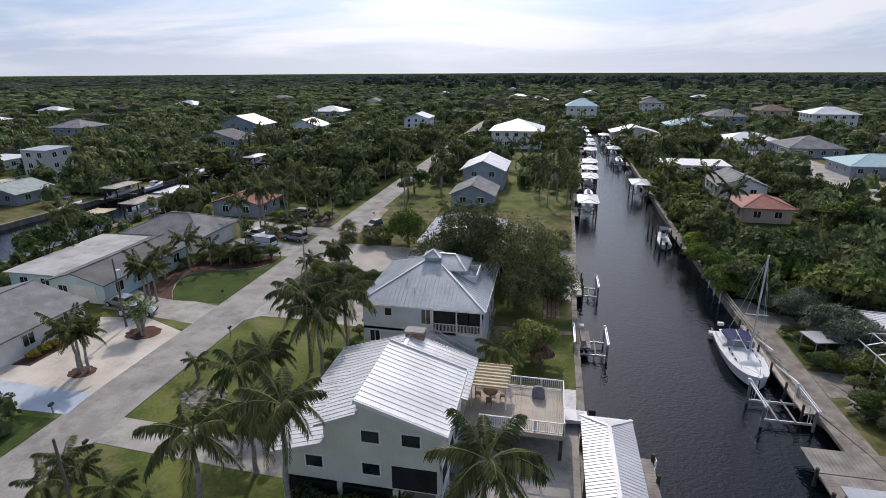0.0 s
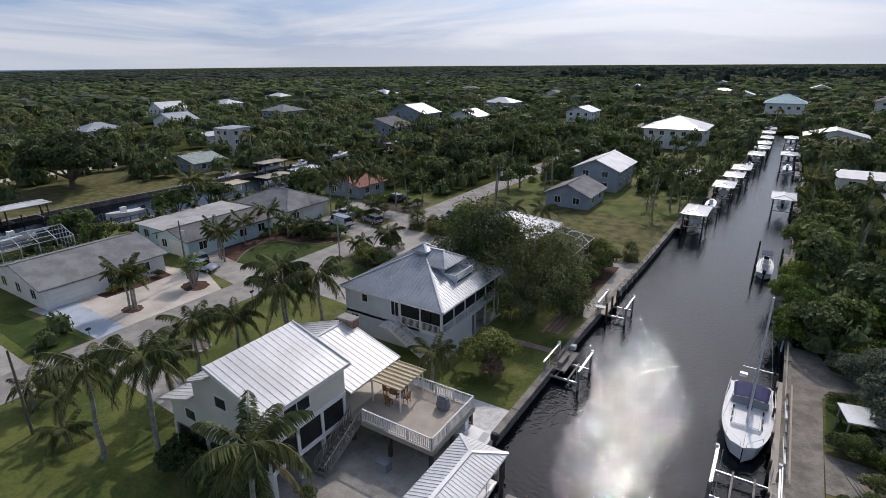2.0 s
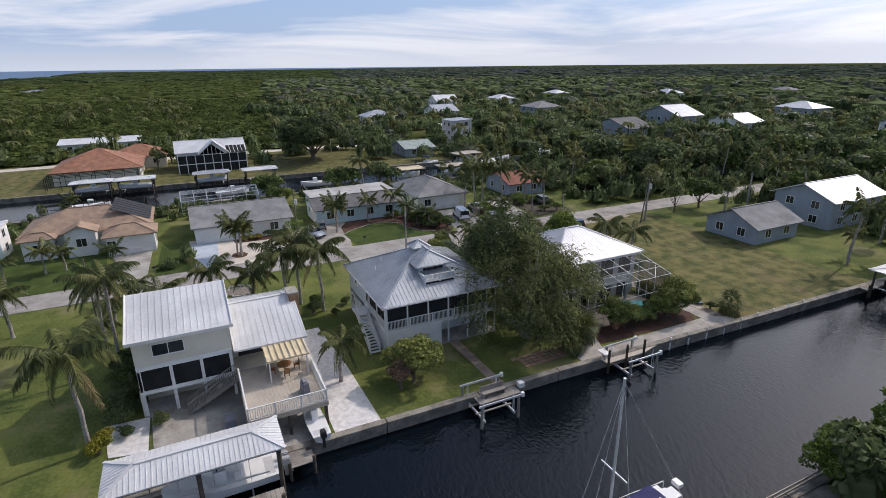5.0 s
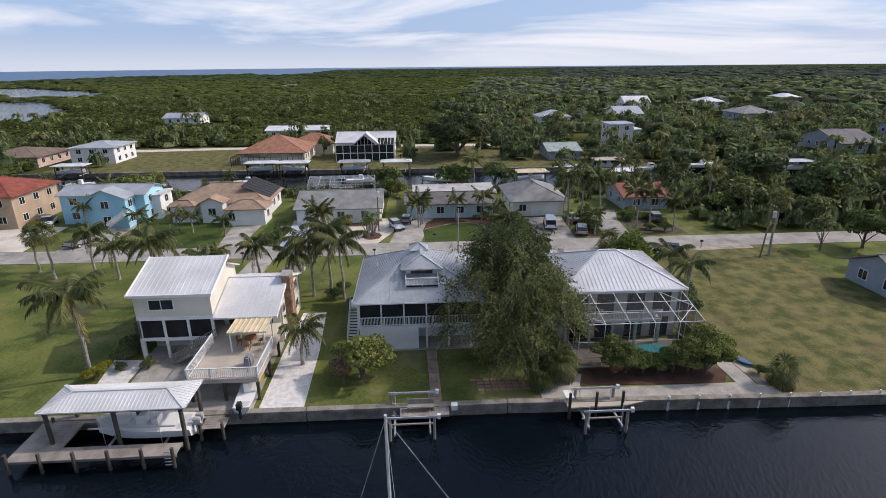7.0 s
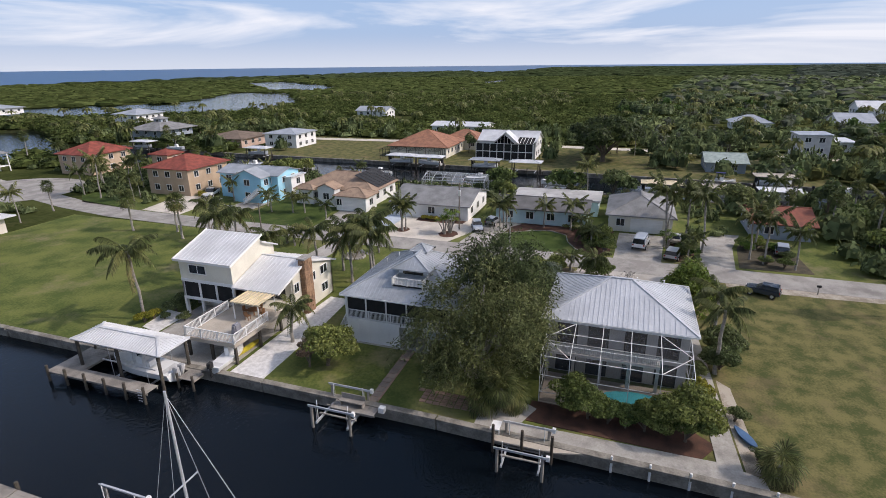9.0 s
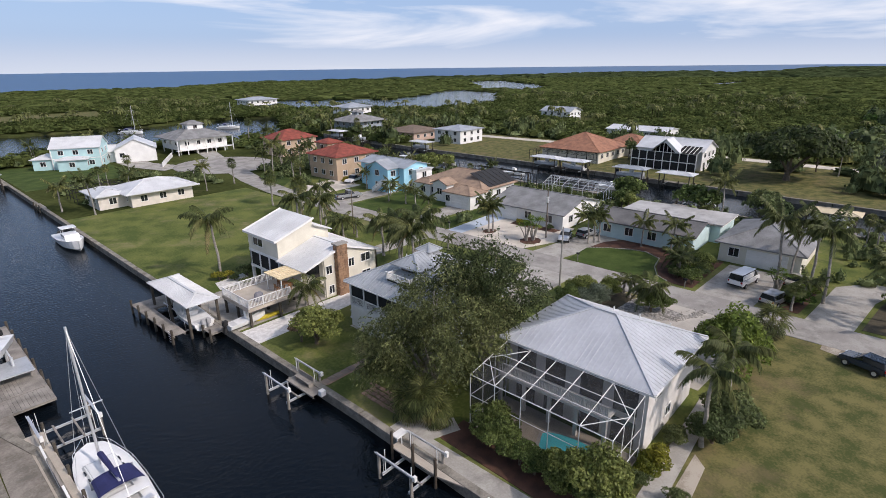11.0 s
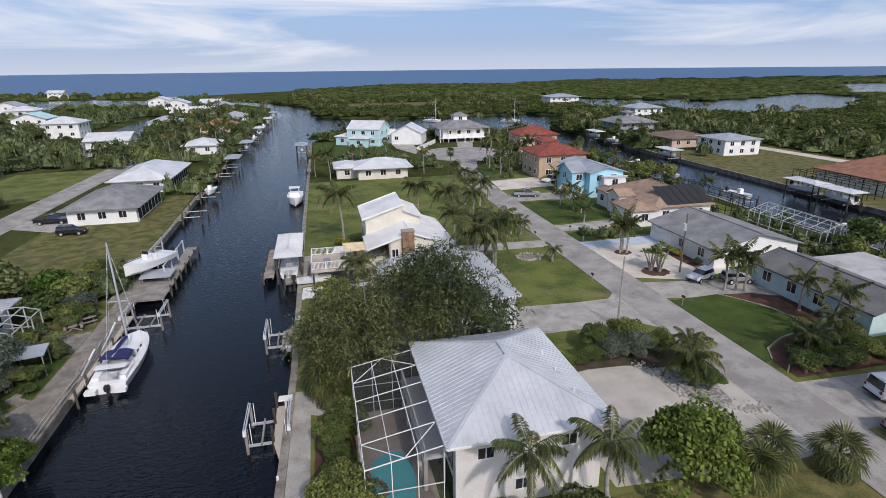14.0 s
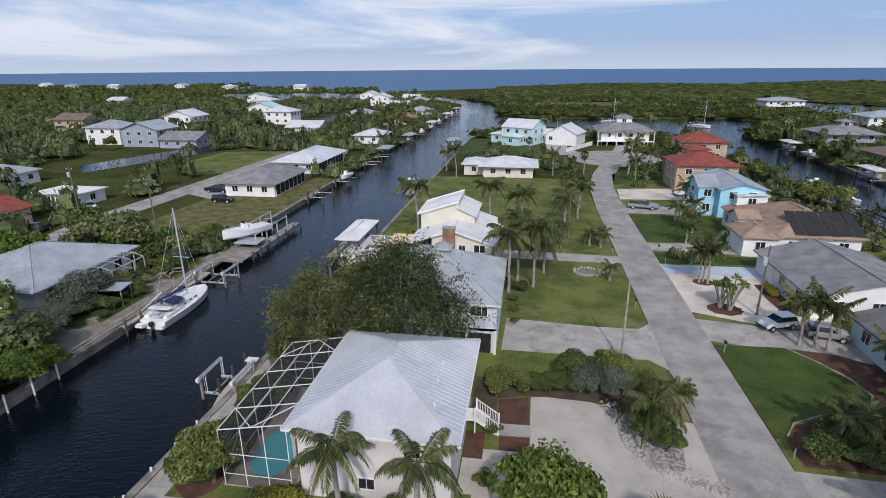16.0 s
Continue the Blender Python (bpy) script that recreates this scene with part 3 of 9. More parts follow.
def pool_cage(x0, x1, y0, y1, h, nx, ny, label, parent_name="pool_cage", material=None, ridge=0.0):
    """A cage of slim bars: posts, top beams and a cross grid."""
    ob = thing(parent_name, (x0 + x1) / 2, (y0 + y1) / 2, 0, 0, label, "pool cage", "screened pool cages")
    w, d = (x1 - x0) / 2, (y1 - y0) / 2
    material = material or ALU
    def top(i):
        return h + ridge * (1 - abs(2 * i / nx - 1))
    for i in range(nx + 1):
        x = -w + 2 * w * i / nx
        for s in (-1, 1):
            part("post", bar((x, s * d, 0), (x, s * d, top(i)), 0.1), material, ob)
        part("rafter", bar((x, -d, top(i)), (x, d, top(i)), 0.09), material, ob)
    for j in range(ny + 1):
        y = -d + 2 * d * j / ny
        for i in range(nx):
            part("purlin", bar((-w + 2 * w * i / nx, y, top(i)), (-w + 2 * w * (i + 1) / nx, y, top(i + 1)), 0.08), material, ob)
        if 0 < j < ny:
            for s in (-1, 1):
                part("post", bar((s * w, y, 0), (s * w, y, h), 0.1), material, ob)
    for s in (-1, 1):
        part("rail", bar((s * w, -d, 1.1), (s * w, d, 1.1), 0.08), material, ob)
        part("rail", bar((-w, s * d, 1.1), (w, s * d, 1.1), 0.08), material, ob)
    return ob

from mathutils.geometry import tessellate_polygon

# ---- ground and water ----
WBANK = [(2.6, -104), (3.7, 10), (3.9, 60), (4.8, 88), (5.2, 110), (10.5, 193), (10.5, 268)]
EBANK = [(27.5, -240), (27, -20), (26.5, 20), (25, 38), (22.8, 46), (22.8, 100), (24.5, 171), (23.5, 268)]
NBANK = [(-82, -104), (-80, -30), (-80, 60), (-77, 110), (-70, 165), (-58, 215), (-44, 300)]
FBANK = [(-108, -100), (-104, -45), (-104, 0), (-101, 78), (-98, 125), (-90, 165), (-80, 205), (-62, 300)]
COAST_E = [(4300, -2100), (3000, -1300), (2000, -850), (1200, -900), (700, -760), (430, -760), (420, -600), (300, -560), (160, -545), (152, -500), (120, -455), (84, -400), (52, -345), (31, -300)]
SHORE_S = [(-105, -130), (-122, -152), (-136, -185), (-124, -206), (-64, -201), (-20, -206), (-2, -225), (2, -285), (9, -318), (30, -362), (64, -420), (104, -490), (118, -520), (80, -560), (-20, -640)]
COAST_W = [(-118, -740), (-300, -715), (-480, -843), (-710, -760), (-900, -790), (-1210, -680), (-1460, -660), (-1500, -560), (-1700, -448), (-1420, -307), (-1650, -250), (-2560, -300), (-2940, -180), (-3170, 233), (-3500, 1400), (-3900, 2700)]
FAR = [(4940 * math.cos(radians(a)), 4940 * math.sin(radians(a))) for a in range(140, -24, -8)]
TIP = [(-1, -110), (-8, -121), (-28, -124), (-48, -124), (-66, -120)]
# one outline, round the north by the sky's edge, then the coast, the two canals and the basin
OUTLINE = FAR + COAST_E + EBANK + WBANK[::-1] + TIP + NBANK + FBANK[::-1] + SHORE_S + COAST_W


def inside(x, y, poly):
    r, n = False, len(poly)
    for i in range(n):
        (xa, ya), (xb, yb) = poly[i], poly[(i + 1) % n]
        if (ya > y) != (yb > y) and x < (xb - xa) * (y - ya) / (yb - ya) + xa:
            r = not r
    return r


def flat(name, pts, z, depth, material, label, category, kind="structure"):
    """A flat piece of ground with upright edges."""
    from_3d = [Vector((x, y, 0)) for x, y in pts]
    tris = tessellate_polygon([from_3d])
    bm = bmesh.new()
    hi = [bm.verts.new((x, y, z)) for x, y in pts]
    lo = [bm.verts.new((x, y, z - depth)) for x, y in pts]
    for t in tris:
        f = bm.faces.new([hi[i] for i in t])
        f.normal_update()
        if f.normal.z < 0:
            f.normal_flip()
    n = len(pts)
    for i in range(n):
        bm.faces.new((hi[i], hi[(i + 1) % n], lo[(i + 1) % n], lo[i]))
    ob = part(name, bm, material, None)
    return tagged(ob, label, category, "", kind)


def seawall(pts, label):
    """A concrete cap on a wall along a bank, with its panel joints."""
    ob = thing("seawall", 0, 0, 0, 0, label, "seawall")
    ob["kind"] = "structure"
    for (ax, ay), (bxx, by) in zip(pts, pts[1:]):
        a, b = Vector((ax, ay, 0)), Vector((bxx, by, 0))
        n = max(1, round((b - a).length / 9))
        for i in range(n):
            p, q = a.lerp(b, i / n), a.lerp(b, (i + 1) / n - 0.002)
            part("cap", bar(p + Vector((0, 0, 0.04)), q + Vector((0, 0, 0.04)), 0.62, 0.26), SEAW, ob)
            part("wall_panel", bar(p + Vector((0, 0, -1.3)), q + Vector((0, 0, -1.3)), 0.3, 2.5), SEAW, ob)
    return ob


FARR = 4985.0
ring = [(FARR * math.cos(k * math.tau / 96), FARR * math.sin(k * math.tau / 96)) for k in range(96)]
bm = bmesh.new()
bm.faces.new([bm.verts.new((x, y, -0.95)) for x, y in ring])
tagged(part("water", bm, WATER, None), "dark calm tidal water of canals, basin and open bay", "water", "", "structure")
flat("sea", COAST_W[::-1] + SHORE_S[-1:-4:-1] + COAST_E[::-1][5:] + [(4940 * math.cos(radians(a)), 4940 * math.sin(radians(a))) for a in range(-30, -216, -8)], -0.9, 0.02, SEA, "wind-ruffled blue open bay to the horizon", "water")
flat("ground", OUTLINE, 0.0, 3.0, FLOOR, "low wooded ground along the canals, with grass and leaf litter", "ground")
seawall(WBANK, "grey concrete seawall with a flat cap along the canal")
seawall(EBANK[1:-1], "weathered concrete seawall along the opposite bank")
seawall(NBANK[:4], "concrete seawall of the back canal")
seawall(FBANK[:5], "pale concrete seawall on the far bank of the back canal")
seawall([(-1, -110), (2.6, -104)], "short concrete seawall at the point")

# yards: grass over the lots
def yard(pts, material, label, z=0.02, name="lawn", category="lawn"):
    return flat(name, pts, z, 0.3, material, label, category)


ROADW, ROADE = -39.0, -33.7
yard([(-33.6, -28), (3.3, -28), (3.6, 46), (-33.6, 46)], GRASS, "mown lawn with worn sandy patches beside the canal")
yard([(-33.6, 46), (3.6, 46), (4.0, 64), (-33.6, 64)], GRASS, "shaded mown lawn round the hip-roofed house")
yard([(-33.6, 64), (4.0, 64), (4.4, 80), (-33.6, 80)], GRASS, "planted yard of the pool house")
yard([(-33.6, 80), (4.4, 80), (5.0, 108), (-33.6, 108)], DRYGRASS, "dry patchy grass of an empty lot")
yard([(-33.6, 108), (5.0, 108), (9.5, 190), (-33.6, 190)], GRASS, "lawn between houses further up the canal")
yard([(-75, -36), (-39.2, -26), (-39.2, 32), (-78, 32)], GRASS, "front lawns across the road")
yard([(-78, 47), (-39.2, 47), (-39.2, 110), (-76, 110)], GRASS, "front lawns shaded by palms across the road")
yard([(-106, -48), (-104.5, -2), (-101.5, 78), (-99, 120), (-150, 120), (-150, -48)], DRYGRASS, "dry grass lots along the back canal")
yard([(-2, -104), (2, -104), (1.9, -64), (-24, -66), (-24, -100)], LAWN, "bright green lawn on the point")
yard([(28, -22), (48, -20), (48, 32), (26.5, 36), (27, 18)], DRYGRASS, "dry open grass lot across the canal")
yard([(56.5, -66), (80, -60), (81, -42), (66, -22), (59.5, -26)], GRASS, "open grass lot beyond the street")
yard([(62, 150), (100, 150), (100, 210), (62, 200)], DRYGRASS, "dry lots further up the opposite bank")
yard([(-125, 440), (-60, 440), (-70, 520), (-130, 520)], LAWN, "far green meadow among trees")
yard([(-75, -265), (-20, -275), (-25, -330), (-90, -330)], DRYGRASS, "grassy clearing in the mangroves")

def ribbon(name, pts, width, material, label, category="road", z=0.05, thick=0.25):
    """A road along a centre line."""
    left, right = [], []
    for i, p in enumerate(pts):
        a, b = Vector(pts[max(i - 1, 0)]), Vector(pts[min(i + 1, len(pts) - 1)])
        d = (b - a).normalized()
        n = Vector((-d.y, d.x)) * width / 2
        left.append(tuple(Vector(p) + n)), right.append(tuple(Vector(p) - n))
    return flat(name, left + right[::-1], z, thick, material, label, category)


STREET = [(-36.4, 500), (-32, 440), (-34.5, 360), (-36.4, 280), (-36.4, 190), (-36.4, 60), (-36.4, 0), (-37, -20), (-39.5, -36), (-43.5, -52)]
ribbon("road", STREET, 5.4, ROADM, "pale worn asphalt street with soft grassy edges")
cul = [(-45.5 + 13.5 * math.cos(a * math.tau / 28), -62 + 15 * math.sin(a * math.tau / 28)) for a in range(28)]
flat("road", cul, 0.056, 0.25, ROADM, "pale asphalt turning circle at the street's end", "road")

def drive(pts, material, label, z=0.045):
    return flat("driveway", pts, z, 0.25, material, label, "driveway")


drive([(-33.9, 50.2), (-32.4, 51.8), (-28, 51.9), (-18.5, 51.2), (-18.3, 58.2), (-28, 58.2), (-32.2, 58.2), (-33.9, 60.0)], CONC, "stained concrete driveway to the hip-roofed house")
drive([(-33.8, 28.6), (-12.0, 27.6), (-12.0, 31.2), (-33.8, 31.8)], CONC, "pale concrete driveway with grass edges")
BAYC = mat("worn_shell_concrete", (0.50, 0.46, 0.40), (0.40, 0.365, 0.315), rough=0.95, scale=0.4, fine=10.0, bump=0.2, patch=((0.28, 0.26, 0.225), 0.3, 0.52, 0.5))
drive([(-21.2, 65.9), (-24.3, 65.4), (-26.8, 66.1), (-28.2, 67.0), (-32.4, 67.4), (-33.9, 67.6), (-33.9, 80.0), (-27.0, 80.0), (-17.4, 79.4), (-17.4, 77.4), (-21.1, 77.2)], BAYC, "worn pale parking bay beside the pool house")
drive([(-39.0, 32.0), (-53.5, 30.5), (-53.5, 47.5), (-45.5, 49.0), (-39.0, 46.5)], SHELL, "wide shell-gravel forecourt with faint tyre marks")
drive([(-39.0, 48.4), (-53.0, 50.4), (-53.0, 56.0), (-39.0, 53.4)], CONC, "concrete driveway with two parked cars")
drive([(-39.0, 72.0), (-52.0, 72.5), (-52.0, 79.5), (-39.0, 78.5)], CONC, "concrete driveway to an open garage")
drive([(-39.0, 83.6), (-52.0, 84.8), (-56.0, 88.0), (-56.0, 91.0), (-49.0, 89.0), (-39.0, 88.0)], CONC, "concrete driveway shaded by palms")
drive([(-39.0, 21.5), (-55.0, 20.0), (-55.0, 25.5), (-39.0, 25.0)], CONC, "pale concrete driveway to a double garage")
drive([(-39.0, -3.0), (-54.0, -2.5), (-54.0, 3.2), (-39.0, 3.2)], CONC, "concrete driveway with a parked pickup")
drive([(-40.2, -18.0), (-53.0, -20.0), (-53.0, -9.0), (-39.4, -8.0)], SHELL, "sandy driveway in front of the blue house")
drive([(-26, -92), (-34, -97), (-33, -82), (-37, -70), (-30, -66), (-26, -80)], CONC, "pale concrete apron before a white garage")
drive([(-52, -75), (-58, -96), (-52, -98), (-47, -76)], CONC, "pale concrete driveway to the raised house")
drive([(54.4, -7.0), (46.0, -4.4), (44.0, 0.5), (46.5, 3.0), (54.6, -1.0)], CONC, "short grey driveway with dark cars")
ribbon("road", [(52, 60), (58, 22), (57, -8), (56, -60), (58, -110)], 6.0, ROADM, "narrow street behind the houses across the canal", z=0.06)
ribbon("road", [(78, 120), (76, 150), (74, 180), (70, 240)], 14.0, CONC, "pale open lot behind the opposite houses", z=0.06)
ribbon("road", [(-142, -60), (-146, 0), (-146, 60), (-142, 120), (-130, 200)], 5.0, SHELL, "sandy lane behind the far houses", z=0.06)
flat("lagoon", [(-172, -205), (-190, -300), (-195, -400), (-240, -310), (-285, -262), (-345, -275), (-410, -310), (-450, -310), (-430, -250), (-310, -155), (-250, -138), (-205, -165), (-215, -215)], 0.1, 0.3, WATER, "shallow lagoon among mangroves", "water")
flat("lagoon", [(-505, -336), (-565, -395), (-690, -510), (-760, -480), (-640, -345), (-550, -252), (-480, -235), (-460, -284)], 0.1, 0.3, WATER, "open water between mangrove islands", "water")
flat("lagoon", [(-640, -120), (-700, -150), (-860, -130), (-760, -95)], 0.1, 0.3, WATER, "narrow water behind the mangroves", "water")
flat("lagoon", [(95, -75), (108, -30), (98, -20), (80, -70), (66, -105), (72, -230), (95, -240), (88, -110)], 0.1, 0.3, WATER, "second canal behind the opposite houses", "water")
flat("lagoon", [(150, -330), (280, -330), (300, -450), (200, -470), (120, -420)], 0.1, 0.3, WATER, "sheltered bay beyond the houses", "water")

# ---- trees ----
rng = np.random.default_rng(7)


def leaf_quads(points, normals, size, rg, long=1.6):
    """Small leaf blades: one quad at each point, leaning about its normal."""
    n = len(points)
    nn = normals + rg.normal(0, 0.55, (n, 3))
    nn /= np.linalg.norm(nn, axis=1)[:, None] + 1e-9
    t = np.cross(nn, rg.normal(0, 1, (n, 3)))
    t /= np.linalg.norm(t, axis=1)[:, None] + 1e-9
    b = np.cross(nn, t)
    s = (size * rg.uniform(0.6, 1.4, n))[:, None]
    q = np.stack([points - t * s * long / 2, points + b * s / 2, points + t * s * long / 2, points - b * s / 2], 1)
    return q.reshape(-1, 3)


def lumps_points(lumps, n, rg, shell=0.72):
    """Points in the outer shell of several egg-shaped clumps, denser above."""
    c = np.array([l[0] for l in lumps])
    r = np.array([l[1] for l in lumps])
    area = (r[:, 0] * r[:, 1]) ** 1.0
    k = rg.choice(len(lumps), n, p=area / area.sum())
    d = rg.normal(0, 1, (n, 3))
    d[:, 2] = np.abs(d[:, 2]) * 1.0 - 0.35 * (rg.random(n) < 0.5) * np.abs(d[:, 2]) * 2
    d /= np.linalg.norm(d, axis=1)[:, None]
    f = rg.uniform(shell, 1.0, n)[:, None] * (1 + 0.16 * rg.random(n) ** 3)[:, None]
    return c[k] + d * r[k] * f, d


def mesh_of(name, verts, per, material, extra=None):
    """A mesh of faces with the same number of corners."""
    n = len(verts) // per
    me = bpy.data.meshes.new(name)
    me.vertices.add(n * per)
    me.vertices.foreach_set("co", np.asarray(verts, np.float32).ravel())
    me.loops.add(n * per)
    me.loops.foreach_set("vertex_index", np.arange(n * per, dtype=np.int32))
    me.polygons.add(n)
    me.polygons.foreach_set("loop_start", np.arange(0, n * per, per, dtype=np.int32))
    me.update(calc_edges=True)
    me.materials.append(material)
    return me


def tree_kind(seed, r, h, base, leaves, size, material, droop=0.0, lumps_n=9):
    """Meshes of a broadleaf tree: trunk with limbs, and a crown of leaf blades in clumps."""
    rg = np.random.default_rng(seed)
    lumps = []
    small = 1.0 if lumps_n < 12 else 0.72
    for i in range(lumps_n):
        a, q = rg.uniform(0, math.tau), math.sqrt(rg.uniform(0.0, 1.0)) * r * 0.66
        z = base + (h - base) * (0.45 + 0.3 * rg.random() - 0.35 * (q / r) ** 2)
        s = r * rg.uniform(0.34, 0.52) * small
        lumps.append(((math.cos(a) * q, math.sin(a) * q, z), (s, s * rg.uniform(0.8, 1.1), min((h - base) * 0.42, s * 0.85))))
    lumps.append(((0, 0, base + (h - base) * 0.62), (r * 0.45, r * 0.45, (h - base) * 0.38)))
    p, d = lumps_points(lumps, leaves, rg)
    if droop:
        p[:, 2] -= droop * (np.hypot(p[:, 0], p[:, 1]) / r) ** 2
    p[:, 2] = np.maximum(p[:, 2], 0.25 * base + 0.1)
    crown = mesh_of("crown", leaf_quads(p, d, size, rg), 4, material)
    bm = bmesh.new()
    tr = max(0.12, r * 0.055)
    tube(bm, [(0, 0, -0.2), (0.1, 0.05, base * 0.5), (0, 0.1, base + (h - base) * 0.3)], [tr * 1.3, tr, tr * 0.7], 7)
    for i in range(5):
        c = Vector(lumps[i][0])
        s = Vector((0, 0.05, base * (0.6 + 0.08 * i)))
        tube(bm, [s, s.lerp(c, 0.5) + Vector((0, 0, 0.2)), c], [tr * 0.5, tr * 0.35, tr * 0.12], 5)
    me = bpy.data.meshes.new("trunk")
    bm.to_mesh(me)
    bm.free()
    me.materials.append(BARK)
    return me, crown


def put_tree(kind, x, y, scale=1.0, rz=0.0, label="leafy broadleaf tree", name="tree", group="broadleaf trees", category="tree", z=0.0, squash=1.0):
    ob = new(name, kind[0])
    ob.matrix_basis = pose(x, y, z, 0, 0, rz)
    tagged(ob, label, category, group)
    ob.scale = (scale, scale, scale * squash)
    new("crown", kind[1]).parent = ob
    return ob


TREES = [tree_kind(71, 4.0, 7.5, 1.6, 1250, 0.46, LEAFD), tree_kind(72, 4.6, 7.0, 1.2, 1300, 0.48, LEAF), tree_kind(73, 3.4, 8.5, 2.2, 1100, 0.44, LEAFD, lumps_n=7), tree_kind(74, 4.0, 6.0, 0.8, 1250, 0.44, LEAFB)]
SHRUBS = [tree_kind(21, 1.5, 1.9, 0.2, 2200, 0.11, LEAF, lumps_n=8), tree_kind(22, 1.3, 1.7, 0.15, 2200, 0.10, LEAFD, lumps_n=8), tree_kind(23, 1.0, 1.2, 0.1, 1600, 0.09, LEAFY, lumps_n=6), tree_kind(24, 1.4, 1.6, 0.15, 2000, 0.11, LEAFB, lumps_n=8)]


def feathery_tree(seed, lumps, sprays, material, foot=(0, 0)):
    """A weeping fine-leaved tree: sprays of narrow blades that leave the clumps and hang."""
    rg = np.random.default_rng(seed)
    tips, away = lumps_points(lumps, sprays // 13, rg, 0.7)
    k = rg.integers(0, len(tips), sprays)
    p = tips[k] + rg.normal(0, 1, (sprays, 3)) * rg.uniform(0.2, 0.55, len(tips))[k][:, None]
    d = away[k]
    p[:, 2] = np.maximum(p[:, 2], 0.5)
    n = 15
    pts, nrm = [], []
    v = d * 0.75 + rg.normal(0, 0.25, d.shape) + (0, 0, 0.25)
    step = rg.uniform(0.09, 0.16, len(p))[:, None]
    for k in range(n):
        pts.append(p + rg.normal(0, 0.05, p.shape))
        nrm.append(np.cross(v, (0.3, 0.2, 1.0)) + d * 0.6)
        v = v - (0, 0, 0.14)
        v = v / np.linalg.norm(v, axis=1)[:, None]
        p = p + v * step
    # keep the blades of one spray together in the list
    pts, nrm = np.stack(pts, 1).reshape(-1, 3), np.stack(nrm, 1).reshape(-1, 3)
    pts[:, 2] = np.maximum(pts[:, 2], 0.12)
    crown = mesh_of("crown", leaf_quads(pts, nrm, 0.085, rg, 3.4), 4, material)
    bm = bmesh.new()
    f = Vector((*foot, 0))
    for i, (c, r) in enumerate(lumps):
        c = Vector(c)
        s = f + Vector((0.25 * math.cos(i), 0.25 * math.sin(i), -0.2))
        m = s.lerp(c, 0.5) + Vector((0, 0, 0.15 * c.z))
        tube(bm, [s, s.lerp(m, 0.55) + Vector((0, 0, 0.3)), m, c + Vector((0, 0, r[2] * 0.5))], [0.22, 0.17, 0.12, 0.05], 6)
    me = bpy.data.meshes.new("trunk")
    bm.to_mesh(me)
    bm.free()
    me.materials.append(PALMTR)
    return me, crown


FEATHER_A = feathery_tree(31, [((x, y, z), (r, r, r * 0.85)) for x, y, z, r in ((0, 0, 6.4, 3.3), (2.6, -1.6, 4.6, 2.4), (3.4, 1.6, 5.4, 2.2), (1.0, 3.0, 4.6, 2.3), (-1.2, -3.2, 4.8, 2.4), (1.6, -3.6, 3.0, 2.0), (3.8, -0.4, 3.0, 2.0), (-2.2, 1.6, 6.0, 2.6), (0.8, 0.4, 8.0, 1.8), (2.2, 2.8, 6.4, 1.7), (-0.4, -4.4, 3.4, 1.6), (1.6, 0, 2.6, 2.6))], 2600, LEAFO, (0.6, -0.4))
FEATHER_B = feathery_tree(37, [((x, y, z), (r, r, r * 0.85)) for x, y, z, r in ((0, 0, 7.2, 2.8), (-2.4, 0.6, 5.6, 2.5), (1.8, -1.2, 6.2, 2.3), (-3.8, 0.2, 4.2, 2.0), (-0.6, 1.8, 5.0, 2.3), (0.4, -1.8, 8.0, 1.6), (-1.0, 0.4, 8.9, 1.5), (2.0, 1.2, 5.0, 2.0), (-1.6, -0.6, 3.4, 2.2))], 1900, LEAFO)
MANGO = tree_kind(14, 3.9, 6.0, 0.5, 9500, 0.2, LEAFM, droop=1.5, lumps_n=30)
SHRUBP = tree_kind(40, 1.5, 3.2, 0.3, 2600, 0.13, leafmat("pink_bloom", (0.40, 0.24, 0.19), (0.22, 0.16, 0.09)), lumps_n=12)
ROUNDB = tree_kind(39, 2.5, 3.4, 0.15, 9000, 0.15, LEAFD, lumps_n=26)
OAK = tree_kind(32, 12.0, 12.5, 2.4, 20000, 0.55, OAKL, lumps_n=20)
GREYBUSH = tree_kind(33, 3.2, 3.4, 0.4, 6500, 0.12, LEAFG, lumps_n=16)
SEAGRAPE = tree_kind(34, 2.4, 3.8, 0.3, 9500, 0.115, LEAF, lumps_n=16)
BUSHR = tree_kind(35, 2.6, 3.4, 0.3, 7000, 0.13, LEAF, lumps_n=18)
MANGROUND = tree_kind(36, 3.4, 4.4, 0.3, 10500, 0.14, LEAFB, lumps_n=18)


